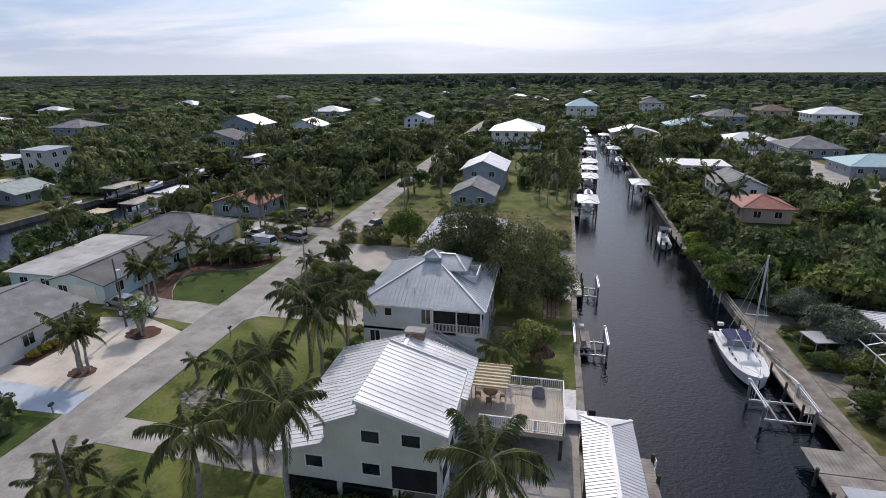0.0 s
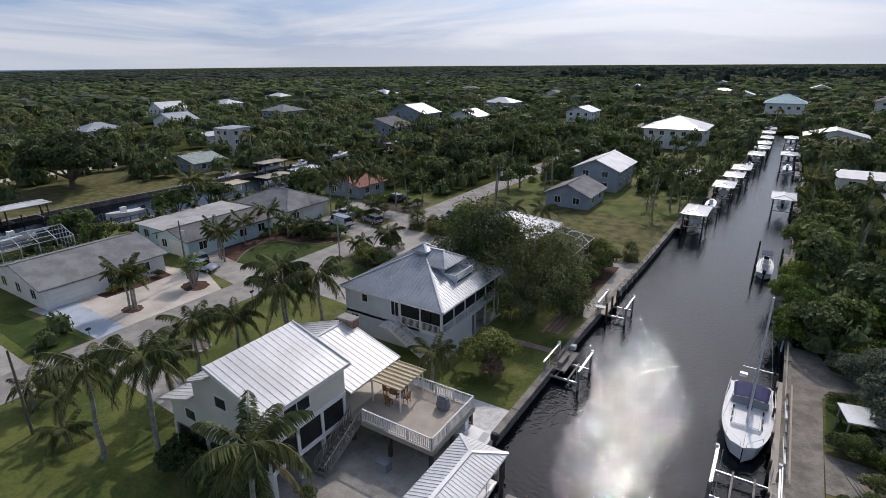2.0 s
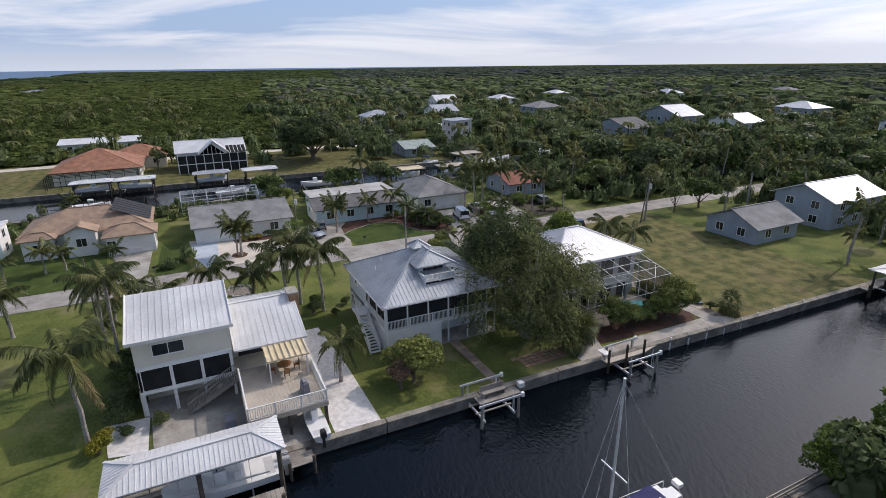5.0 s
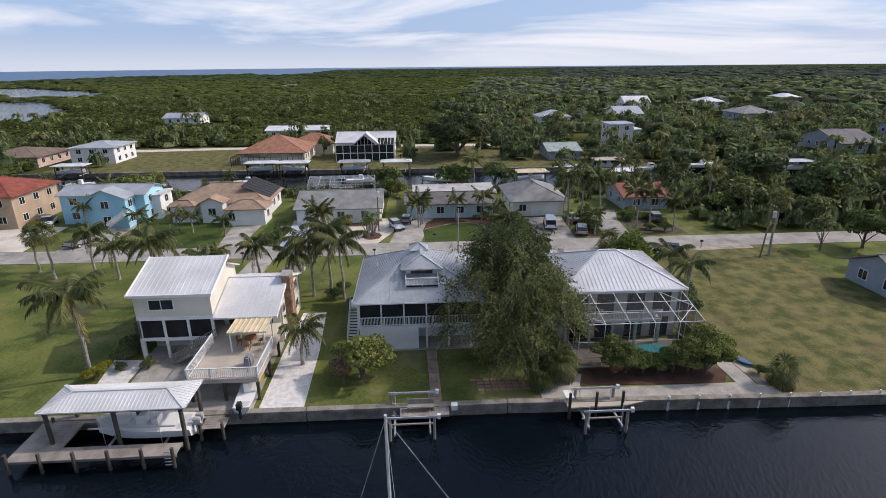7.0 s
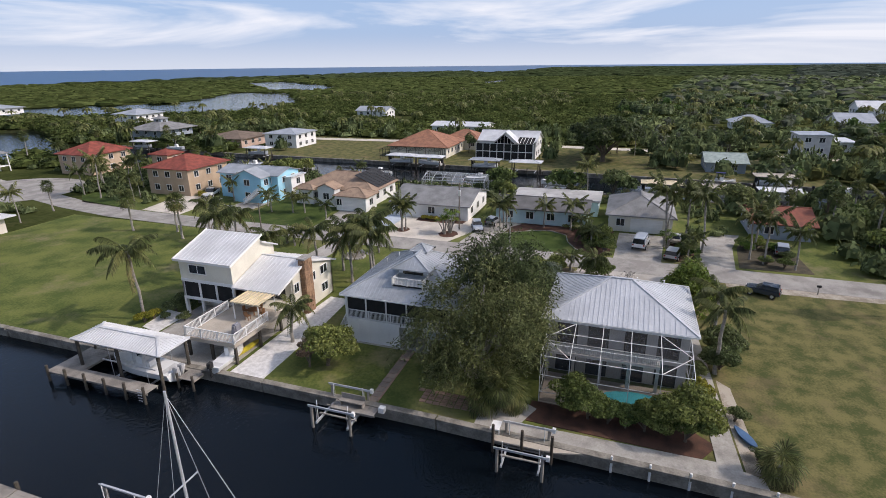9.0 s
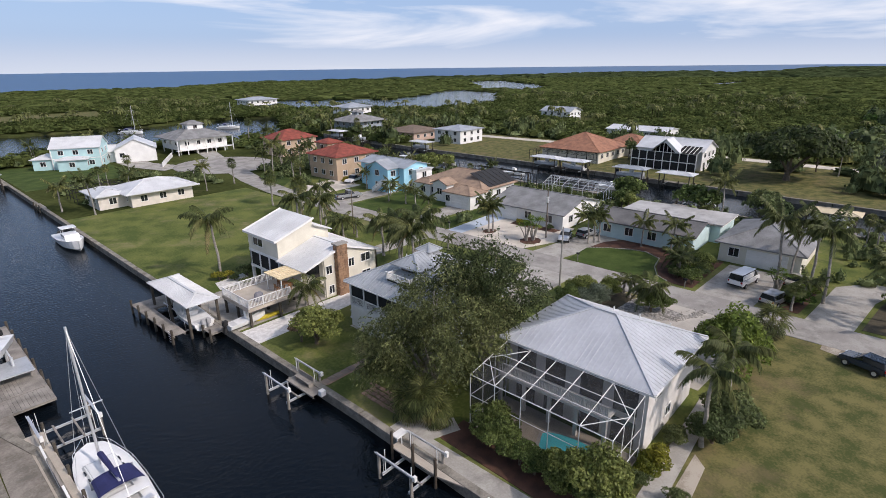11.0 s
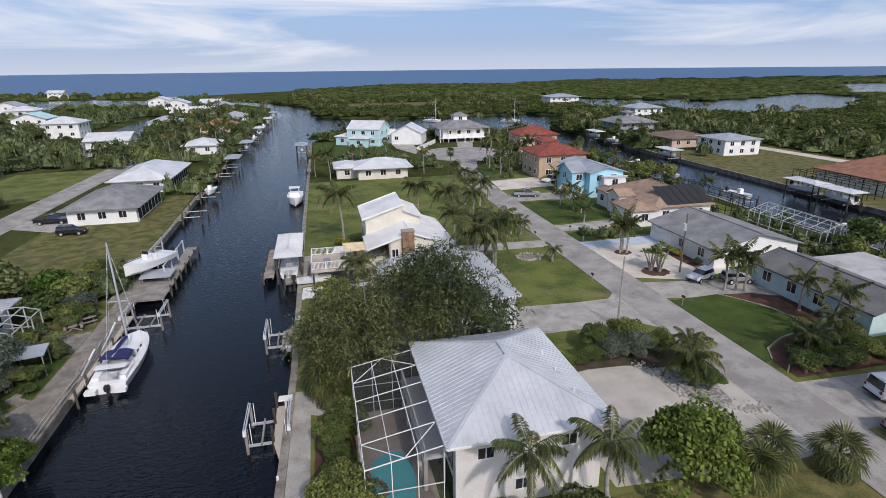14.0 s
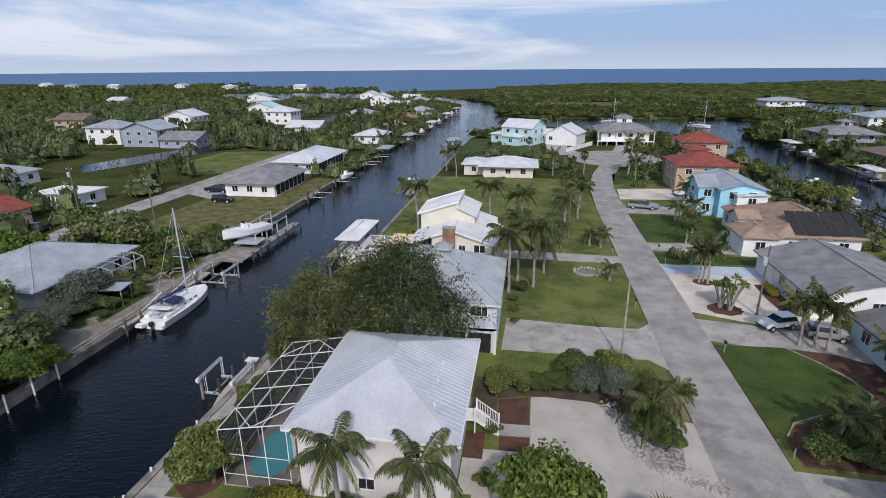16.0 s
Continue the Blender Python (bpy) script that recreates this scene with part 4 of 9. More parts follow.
def frond_mesh(length, rise, droop, seed, material, leaf=0.72, pairs=22, blade=0.125):
    """A feather frond: a rib that arches out and down, with hanging leaflets on both sides."""
    rg = np.random.default_rng(seed)
    quads = []
    def at(u):
        return np.array([length * (u - 0.12 * droop * u ** 2), 0, length * (rise * u - droop * u ** 2.2)])
    for i in range(6):
        a, b = at(i / 6), at((i + 1) / 6)
        w = 0.05 * (1 - i / 7)
        quads += [a + (0, -w, 0), a + (0, w, 0), b + (0, w * 0.8, 0), b + (0, -w * 0.8, 0)]
    for k in range(pairs):
        u = 0.14 + 0.84 * k / (pairs - 1)
        p, q = at(u), at(min(1.0, u + 0.03))
        d = (q - p) / (np.linalg.norm(q - p) + 1e-9)
        ln = leaf * (0.55 + 0.75 * math.sin(math.pi * min(1, 0.16 + u * 0.8))) * length / 3
        for s in (-1, 1):
            out = d * 0.62 + np.array([0, s * 0.72, -0.66 + rg.uniform(-0.35, 0.3)])
            out /= np.linalg.norm(out)
            w = d * blade * length / 3
            ln *= rg.uniform(0.8, 1.1)
            tip = p + out * ln + np.array([0, 0, -0.3 * ln])
            mid = p + out * ln * 0.5
            quads += [p - w * 0.5, mid - w, tip, mid + w]
    return mesh_of("frond", np.array(quads), 4, material)


FINE = [frond_mesh(a, b, c, 40 + k, m, 0.66, 44, 0.06) for k, (a, b, c, m) in enumerate(((2.9, 0.8, 0.55, PALML), (3.1, 0.55, 0.85, PALML), (2.9, 0.25, 1.05, PALML), (2.4, -0.6, 0.8, PALMD), (2.7, 1.0, 0.55, PALML)))]
FRONDS = [frond_mesh(2.9, 0.75, 0.45, 41, PALML), frond_mesh(3.1, 0.5, 0.72, 42, PALML), frond_mesh(3.0, 0.2, 0.95, 43, PALML), frond_mesh(2.6, -0.5, 0.75, 44, PALMD), frond_mesh(2.9, 1.25, 0.30, 45, PALML)]


def fan_mesh(seed, r=1.0, blades=19, material=None):
    """A fan leaf on a stalk: a half-round of narrow blades that fold and droop."""
    rg = np.random.default_rng(seed)
    q = []
    st, e = np.array([0.0, 0, 0]), np.array([r * 0.75, 0, r * 0.25])
    q += [st + (0, -0.03, 0), st + (0, 0.03, 0), e + (0, 0.03, 0), e + (0, -0.03, 0)]
    for k in range(blades):
        a = radians(-105 + 210 * k / (blades - 1))
        d = np.array([math.cos(a), math.sin(a), -0.15 + rg.uniform(-0.15, 0.1)])
        sd = np.array([-math.sin(a), math.cos(a), 0]) * 0.045 * r
        tip = e + d * r * rg.uniform(0.8, 1.0) + np.array([0, 0, -0.3 * r])
        mid = e + d * r * 0.55
        q += [e, mid - sd, tip, mid + sd]
    return mesh_of("fan_leaf", np.array(q), 4, material or PALML)


FANS = [fan_mesh(51), fan_mesh(52), fan_mesh(53, material=PALMD)]


def trunk_mesh(h, r, lean, seed, material=None):
    rg = np.random.default_rng(seed)
    bm = bmesh.new()
    n = 7
    pts = [(lean * (i / n) ** 2 + 0.04 * math.sin(i * 1.7), 0.05 * math.cos(i * 2.1), -0.2 + (h + 0.2) * i / n) for i in range(n + 1)]
    tube(bm, pts, [r * (1.5 if i == 0 else 1.15 - 0.35 * i / n) for i in range(n + 1)], 8)
    me = bpy.data.meshes.new("trunk")
    bm.to_mesh(me)
    bm.free()
    me.materials.append(material or PALMTR)
    return me, Vector(pts[-1])


TRUNKS = {}


def palm(x, y, h=7.0, scale=1.0, rz=0.0, lean=0.3, n=17, label="", kind="feather", r=0.16, shaft=False, near=True, name="palm_tree"):
    """A palm: a ringed trunk and its fronds, each a part (joined into one crown when far)."""
    label = label or ("tall palm with arching feathery fronds" if kind == "feather" else "cabbage palm with a round head of fan leaves")
    ob = thing(name, x, y, 0, rz, label, "palm tree", "palm trees")
    key = (round(h, 1), round(lean, 1), round(r, 2))
    if key not in TRUNKS:
        TRUNKS[key] = trunk_mesh(h, r, lean, int(h * 10))
    me, top = TRUNKS[key]
    new("trunk", me).parent = ob
    rg = np.random.default_rng(int(abs(x * 31 + y * 17) * 10) % 99991)
    if kind == "feather" and shaft:
        bm = bmesh.new()
        tube(bm, [top - Vector((0, 0, 0.1)), top + Vector((0, 0, 0.9))], [r * 0.95, r * 0.5], 8)
        part("crownshaft", bm, LEAFB, ob, "smooth green crownshaft")
        top = top + Vector((0, 0, 0.8))
    mats = []
    if kind == "feather":
        for k in range(n):
            tier = k / n
            i = 4 if tier < 0.12 else 0 if tier < 0.38 else 1 if tier < 0.68 else 2 if tier < 0.93 else 3
            mats.append((FINE[i], Matrix.Translation(top) @ Matrix.Rotation(k * 2.39996 + rg.uniform(-0.2, 0.2), 4, "Z") @ Matrix.Rotation(rg.uniform(-0.22, 0.22), 4, "X") @ Matrix.Scale(scale * rg.uniform(0.85, 1.1), 4)))
    else:
        for k in range(n):
            t = k / n
            up = 1.25 - 2.3 * t
            mats.append((FANS[2] if t > 0.86 else FANS[k % 2], Matrix.Translation(top + Vector((0, 0, 0.25 - 0.5 * t))) @ Matrix.Rotation(k * 2.39996, 4, "Z") @ Matrix.Rotation(-up, 4, "Y") @ Matrix.Scale(scale * rg.uniform(0.85, 1.15), 4)))
    if near:
        for me, m in mats:
            f = new("frond" if kind == "feather" else "fan_leaf", me)
            f.parent = ob
            f.matrix_basis = m
    return ob


def palm_kind(h, scale, lean, n, kind, seed):
    """A far palm with its crown joined into one mesh."""
    rg = np.random.default_rng(seed)
    me, top = trunk_mesh(h, 0.16, lean, seed)
    vs = []
    for k in range(n):
        if kind == "feather":
            t = k / n
            src = FRONDS[4 if t < 0.15 else 0 if t < 0.42 else 1 if t < 0.75 else 2 if t < 0.95 else 3]
            m = Matrix.Translation(top) @ Matrix.Rotation(k * 2.39996 + rg.uniform(-0.2, 0.2), 4, "Z") @ Matrix.Rotation(rg.uniform(-0.2, 0.2), 4, "X") @ Matrix.Scale(scale, 4)
        else:
            t = k / n
            src = FANS[k % 2]
            m = Matrix.Translation(top + Vector((0, 0, 0.25 - 0.5 * t))) @ Matrix.Rotation(k * 2.39996, 4, "Z") @ Matrix.Rotation(-(1.25 - 2.3 * t), 4, "Y") @ Matrix.Scale(scale, 4)
        co = np.empty(len(src.vertices) * 3, np.float32)
        src.vertices.foreach_get("co", co)
        mm = np.array(m)
        vs.append(co.reshape(-1, 3) @ mm[:3, :3].T + mm[:3, 3])
    return me, mesh_of("crown", np.concatenate(vs), 4, PALML)


FARPALMS = [palm_kind(7.0, 0.95, 0.4, 15, "feather", 61), palm_kind(9.0, 1.0, 0.7, 15, "feather", 62), palm_kind(5.5, 0.85, 0.2, 14, "feather", 63), palm_kind(6.0, 1.05, 0.2, 26, "fan", 64), palm_kind(8.0, 1.1, 0.3, 26, "fan", 65)]


def far_palm(k, x, y, rz=0.0, s=1.0):
    kind = "feather" if k < 3 else "fan"
    return put_tree(FARPALMS[k], x, y, s, rz, "tall palm with feathery fronds" if kind == "feather" else "cabbage palm with a round head", "palm_tree", "palm trees", "palm tree")

# ---- the three near houses ----
def railing(parent, a, b, h=1.0, gap=0.16, material=None, post=1.8):
    """A white railing between two points of a floor's edge: posts, rails, balusters."""
    material = material or WHITE
    a, b = Vector(a), Vector(b)
    ln = (b - a).length
    up = Vector((0, 0, 1))
    part("top_rail", bar(a + up * h, b + up * h, 0.10, 0.06), material, parent)
    part("bottom_rail", bar(a + up * 0.12, b + up * 0.12, 0.06, 0.06), material, parent)
    n = max(1, round(ln / post))
    for i in range(n + 1):
        p = a.lerp(b, i / n)
        part("post", bar(p, p + up * (h + 0.05), 0.1), material, parent)
    k = max(2, int(ln / gap))
    bm = bmesh.new()
    for i in range(1, k):
        p = a.lerp(b, i / k)
        beam(bm, p + up * 0.12, p + up * h, 0.04)
    tagged(part("railing_infill", bm, material, parent), kind="stuff")


def stairs(parent, top, foot, width, material, rail=True, n=0):
    """An open flight from top to foot (points on the flight's middle line)."""
    t, f = Vector(top), Vector(foot)
    n = n or max(3, round((t.z - f.z) / 0.18))
    run = Vector((f.x - t.x, f.y - t.y, 0))
    side = run.normalized().cross(Vector((0, 0, 1))) * width / 2
    for i in range(n):
        c = t.lerp(f, (i + 0.5) / n)
        d = run.normalized() * 0.15
        bm = bmesh.new()
        beam(bm, c - side, c + side, 0.28, 0.05)
        part("tread", bm, material, parent)
    for s in (-1, 1):
        part("stringer", bar(t + side * s, f + side * s, 0.06, 0.28), material, parent)
        if rail:
            up = Vector((0, 0, 0.95))
            part("hand_rail", bar(t + side * s + up, f + side * s + up, 0.07, 0.05), material, parent)
            bm = bmesh.new()
            for i in range(2 * n):
                p = t.lerp(f, (i + 0.5) / (2 * n)) + side * s
                beam(bm, p, p + up, 0.04)
            tagged(part("railing_infill", bm, material, parent), kind="stuff")


def deck_house():
    ox, oy = -10.7, 32.5
    ob = thing("house", ox, oy, 0, 0, "cream three-level house with a white metal shed roof and stone chimney", "house", "houses of the waterside street")
    def X(x):
        return x - ox
    def Y(y):
        return y - oy
    e, w, s, m, n = X(-5.4), X(-16.2), Y(26.1), Y(33.2), Y(39.0)
    # upper block: walls follow the sloping roof
    bm = bmesh.new()
    slab(bm, [(w, s), (e, s), (e, s + 0.2), (w, s + 0.2)], 2.2, 4.2)
    part("wall", bm, CREAM, ob)
    for y0 in (s, m - 0.2):
        bm = bmesh.new()
        pr = [(e, 4.2), (e, 6.75), (X(-10.7), 8.45), (X(-10.7), 7.75), (X(-13.0), 6.7), (X(-13.0), 5.4), (w, 4.2)]
        a = [bm.verts.new((x, y0, z)) for x, z in pr]
        b = [bm.verts.new((x, y0 + 0.2, z)) for x, z in pr]
        bm.faces.new(a), bm.faces.new(b[::-1])
        for i in range(len(pr)):
            bm.faces.new((a[i], b[i], b[(i + 1) % len(pr)], a[(i + 1) % len(pr)]))
        bmesh.ops.recalc_face_normals(bm, faces=bm.faces[:])
        part("gable_wall", bm, CREAM, ob)
    part("wall", bx(e - 0.2, e, s + 0.2, m - 0.2, 4.45, 6.75), CREAM, ob)
    part("wall", bx(X(-10.8), X(-10.6), s + 0.2, m - 0.2, 7.2, 8.5), CREAM, ob)
    part("wall", bx(X(-13.1), X(-12.9), s + 0.2, m - 0.2, 5.2, 6.7), CREAM, ob)
    # lower block
    part("wall", bx(w, w + 0.2, s + 0.2, n, -0.3, 4.2), CREAM, ob)
    bm = bmesh.new()
    pr = [(w, -0.3), (X(-8.0), -0.3), (X(-8.0), 5.2), (X(-10.7), 6.05), (w, 4.2)]
    a = [bm.verts.new((x, n, z)) for x, z in pr]
    b = [bm.verts.new((x, n - 0.2, z)) for x, z in pr]
    bm.faces.new(a), bm.faces.new(b[::-1])
    for i in range(len(pr)):
        bm.faces.new((a[i], b[i], b[(i + 1) % len(pr)], a[(i + 1) % len(pr)]))
    bmesh.ops.recalc_face_normals(bm, faces=bm.faces[:])
    part("gable_wall", bm, CREAM, ob)
    part("wall", bx(X(-8.1), X(-7.9), m, n - 0.2, 2.2, 5.1), CREAM, ob)
    part("wall", bx(X(-8.1), X(-7.9), m - 7, n - 0.2, -0.3, 2.2), CREAM, ob, "shaded lower wall")
    part("floor_slab", bx(w + 0.2, e, s + 0.2, n - 0.2, 2.02, 2.25), CREAM, ob)
    part("floor_slab", bx(w + 0.2, e, s + 0.2, m - 0.2, 4.2, 4.42), CREAM, ob)
    part("patio_slab", bx(X(-16), X(-5.2), s, n, -0.2, 0.06), CONC, ob)
    # screened storey on the canal side, with posts
    for i in range(4):
        y = s + 0.15 + (m - s - 0.3) * i / 3
        part("post", bx(e - 0.25, e, y - 0.12, y + 0.12, 0.0, 4.3), WHITE, ob)
    part("screen", bx(e - 0.14, e - 0.10, s + 0.2, m - 0.2, 3.0, 4.2), SCREEN_SHADE, ob, "dark insect screen")
    part("knee_wall", bx(e - 0.16, e - 0.08, s + 0.2, m - 0.2, 2.2, 3.0), SCREEN_SHADE, ob)
    part("band", bx(e - 0.1, e + 0.05, s, m, 2.0, 2.3), WHITE, ob)
    part("band", bx(e - 0.1, e + 0.05, s, m, 4.15, 4.5), WHITE, ob)
    part("sliding_door", bx(X(-7.95), X(-7.86), m + 0.5, n - 1.0, 2.3, 4.5), GLASS, ob, "dark sliding glass doors")
    # roofs
    up = [(X(-4.95), Y(25.75), 6.8), (X(-4.95), Y(33.5), 6.8), (X(-10.75), Y(33.5), 8.66), (X(-10.75), Y(25.75), 8.66)]
    r = roof(ob, [up], ((0, 0, 0), (0, 0, 0)), ROOFW, 0.5, label="white ribbed metal shed roof")
    part("fascia", bar(up[0], up[1], 0.08, 0.26), WHITE, ob)
    part("fascia", bar(up[1], up[2], 0.08, 0.26), WHITE, ob)
    part("fascia", bar(up[3], up[0], 0.08, 0.26), WHITE, ob)
    roof(ob, [[(X(-10.6), Y(25.6), 7.9), (X(-10.6), Y(33.6), 7.9), (X(-13.4), Y(33.6), 6.7), (X(-13.4), Y(25.6), 6.7)]], ((0, 0, 0), (0, 0, 0)), ROOFW, 0.5, name="lower_roof")
    roof(ob, [[(X(-4.9), Y(33.3), 4.42), (X(-4.9), Y(39.3), 4.42), (X(-10.7), Y(39.3), 6.25), (X(-10.7), Y(33.3), 6.25)], [(X(-10.7), Y(33.3), 6.25), (X(-10.7), Y(39.3), 6.25), (X(-16.9), Y(39.3), 4.2), (X(-16.9), Y(33.3), 4.2)]], ((X(-10.7), Y(33.3), 6.25), (X(-10.7), Y(39.3), 6.25)), ROOFW, 0.5, name="wing_roof")
    roof(ob, [[(X(-13.0), Y(25.6), 5.45), (X(-13.0), Y(33.3), 5.45), (X(-16.9), Y(33.3), 4.15), (X(-16.9), Y(25.6), 4.15)]], ((0, 0, 0), (0, 0, 0)), ROOFW, 0.5, name="lean_to_roof")
    part("fascia", bar((X(-4.9), Y(39.3), 4.35), (X(-10.7), Y(39.3), 6.18), 0.08, 0.24), WHITE, ob)
    part("fascia", bar((X(-10.7), Y(39.3), 6.18), (X(-16.9), Y(39.3), 4.13), 0.08, 0.24), WHITE, ob)
    # chimney of field stones: stones proud of a core
    cx, cy = X(-10.3), Y(39.2)
    ch = new("chimney")
    ch.parent = ob
    ch["label"] = "tapering brown fieldstone chimney"
    part("core", bx(cx - 0.72, cx + 0.72, cy - 0.35, cy + 0.42, -0.2, 6.55), STONE, ch)
    part("cap", bx(cx - 0.85, cx + 0.85, cy - 0.5, cy + 0.55, 6.55, 6.72), CONC, ch)
    rs = random.Random(3)
    for zrow in range(15):
        x = cx - 0.72
        while x < cx + 0.6:
            wd = rs.uniform(0.28, 0.55)
            z = zrow * 0.43 + rs.uniform(-0.03, 0.03)
            part("stone", bx(x + 0.02, min(x + wd, cx + 0.74), cy + 0.40, cy + 0.47 + rs.uniform(0, 0.05), z + 0.03, z + 0.41), STONE, ch)
            x += wd
        for side in (-1, 1):
            y = cy - 0.33
            while y < cy + 0.3:
                wd = rs.uniform(0.28, 0.5)
                z = zrow * 0.43
                a, b = (cx + 0.70, cx + 0.77 + rs.uniform(0, 0.04)) if side > 0 else (cx - 0.77 - rs.uniform(0, 0.04), cx - 0.70)
                part("stone", bx(a, b, y + 0.02, min(y + wd, cy + 0.44), z + 0.03, z + 0.41), STONE, ch)
                y += wd
    # windows
    for u, z in ((X(-9.9), 6.0), (X(-7.3), 6.05), (X(-13.8), 3.6), (X(-9.95), 3.55)):
        window(ob, "s", u, z, 1.15, 0.85, s, frame_mat=WHITE, panes=1)
    part("porch_opening", bx(X(-8.6), e - 0.3, s - 0.02, s + 0.05, 2.3, 4.0), SCREEN_SHADE, ob, "dark screened opening")
    # dark sheets close the open bays, their colour stands for the shade inside
    part("garage_opening", bx(X(-15.6), X(-12.4), s - 0.06, s + 0.02, 0, 2.0), SCREEN_SHADE, ob, "dark sheet painted as the shade of a carport")
    part("garage_opening", bx(X(-11.9), X(-8.6), s - 0.06, s + 0.02, 0, 2.0), SCREEN_SHADE, ob, "dark sheet painted as the shade of a carport")
    for u in (-16.0, -12.15, -8.4, -5.6):
        part("column", bx(X(u) - 0.17, X(u) + 0.17, s - 0.1, s + 0.24, -0.2, 2.2), CREAM, ob)
    window(ob, "e", Y(28.6), 5.75, 2.2, 0.95, e, panes=2)
    for u, z, ww in ((X(-8.6), 3.6, 0.8), (X(-12.0), 3.7, 0.8), (X(-14.3), 3.8, 1.4), (X(-14.3), 1.5, 1.3), (X(-8.8), 1.0, 0.7)):
        window(ob, "n", u, z, ww, 1.0, n, panes=2)
    window(ob, "w", Y(36), 3.2, 1.3, 1.1, w, panes=2)
    window(ob, "w", Y(29), 3.2, 1.3, 1.1, w, panes=2)
    return ob


def big_deck():
    ox, oy = -1.6, 36.4
    ob = thing("deck", ox, oy, 0, 0, "raised tan timber deck with white railings over the seawall", "deck")
    x0, x1, y0, y1, z = -5.4 - ox, 2.2 - ox, 33.35 - oy, 39.2 - oy, 2.25
    n = 48
    for i in range(n):
        a = x0 + (x1 - x0) * i / n
        part("board", bx(a + 0.006, a + (x1 - x0) / n - 0.006, y0, y1, z - 0.05, z), DECKM, ob)
    part("rim_joist", bx(x1, x1 + 0.06, y0 - 0.05, y1 + 0.05, z - 0.36, z), DECKM, ob)
    part("rim_joist", bx(x0, x1, y0 - 0.06, y0, z - 0.36, z), DECKM, ob)
    part("rim_joist", bx(x0, x1, y1, y1 + 0.06, z - 0.36, z), DECKM, ob)
    for i in range(8):
        a = x0 + (x1 - x0) * (i + 0.5) / 8
        part("joist", bx(a - 0.03, a + 0.03, y0, y1, z - 0.3, z - 0.06), WOOD, ob)
    for px, pz in ((x0 + 0.3, 0), ((x0 + x1) / 2, 0), (x1 - 0.2, 0)):
        for py in (y0 + 0.15, (y0 + y1) / 2, y1 - 0.15):
            part("support_post", bx(px - 0.12, px + 0.12, py - 0.12, py + 0.12, -2.2 if px > 2.5 else -0.2, z - 0.3), PILE, ob)
    railing(ob, (x1 - 0.05, y0 + 0.05, z), (x1 - 0.05, y1 - 0.05, z))
    railing(ob, (x0 + 1.4, y0 + 0.05, z), (x1 - 0.1, y0 + 0.05, z))
    railing(ob, (x0 + 2.4, y1 - 0.05, z), (x1 - 0.1, y1 - 0.05, z))
    st = thing("staircase", -4.6, 31.0, 0, 0, "weathered timber stair down from the deck", "staircase")
    stairs(st, (0, 2.35, 2.25), (0, -1.75, 0.1), 1.0, WOOD)
    return ob


def pergola():
    ox, oy = -3.6, 37.2
    ob = thing("pergola", ox, oy, 2.25, 0, "small pergola with pale yellow slats on white posts", "pergola")
    for i in (-1, 1):
        for j in (-1, 1):
            part("post", bar((i * 1.35, j * 1.5, 0), (i * 1.35, j * 1.5, 1.9), 0.1), WHITE, ob)
        part("beam", bar((i * 1.35, -1.75, 1.93), (i * 1.35, 1.75, 1.93), 0.08, 0.14), PERG, ob)
    part("canopy", bx(-1.5, 1.45, -1.65, 1.65, 2.0, 2.03), PERG, ob, "pale yellow cloth canopy")
    for k in range(8):
        y = -1.65 + 3.3 * k / 7
        part("slat", bx(-1.62, 1.6, y - 0.03, y + 0.03, 2.03, 2.14), PERG, ob)
    return ob


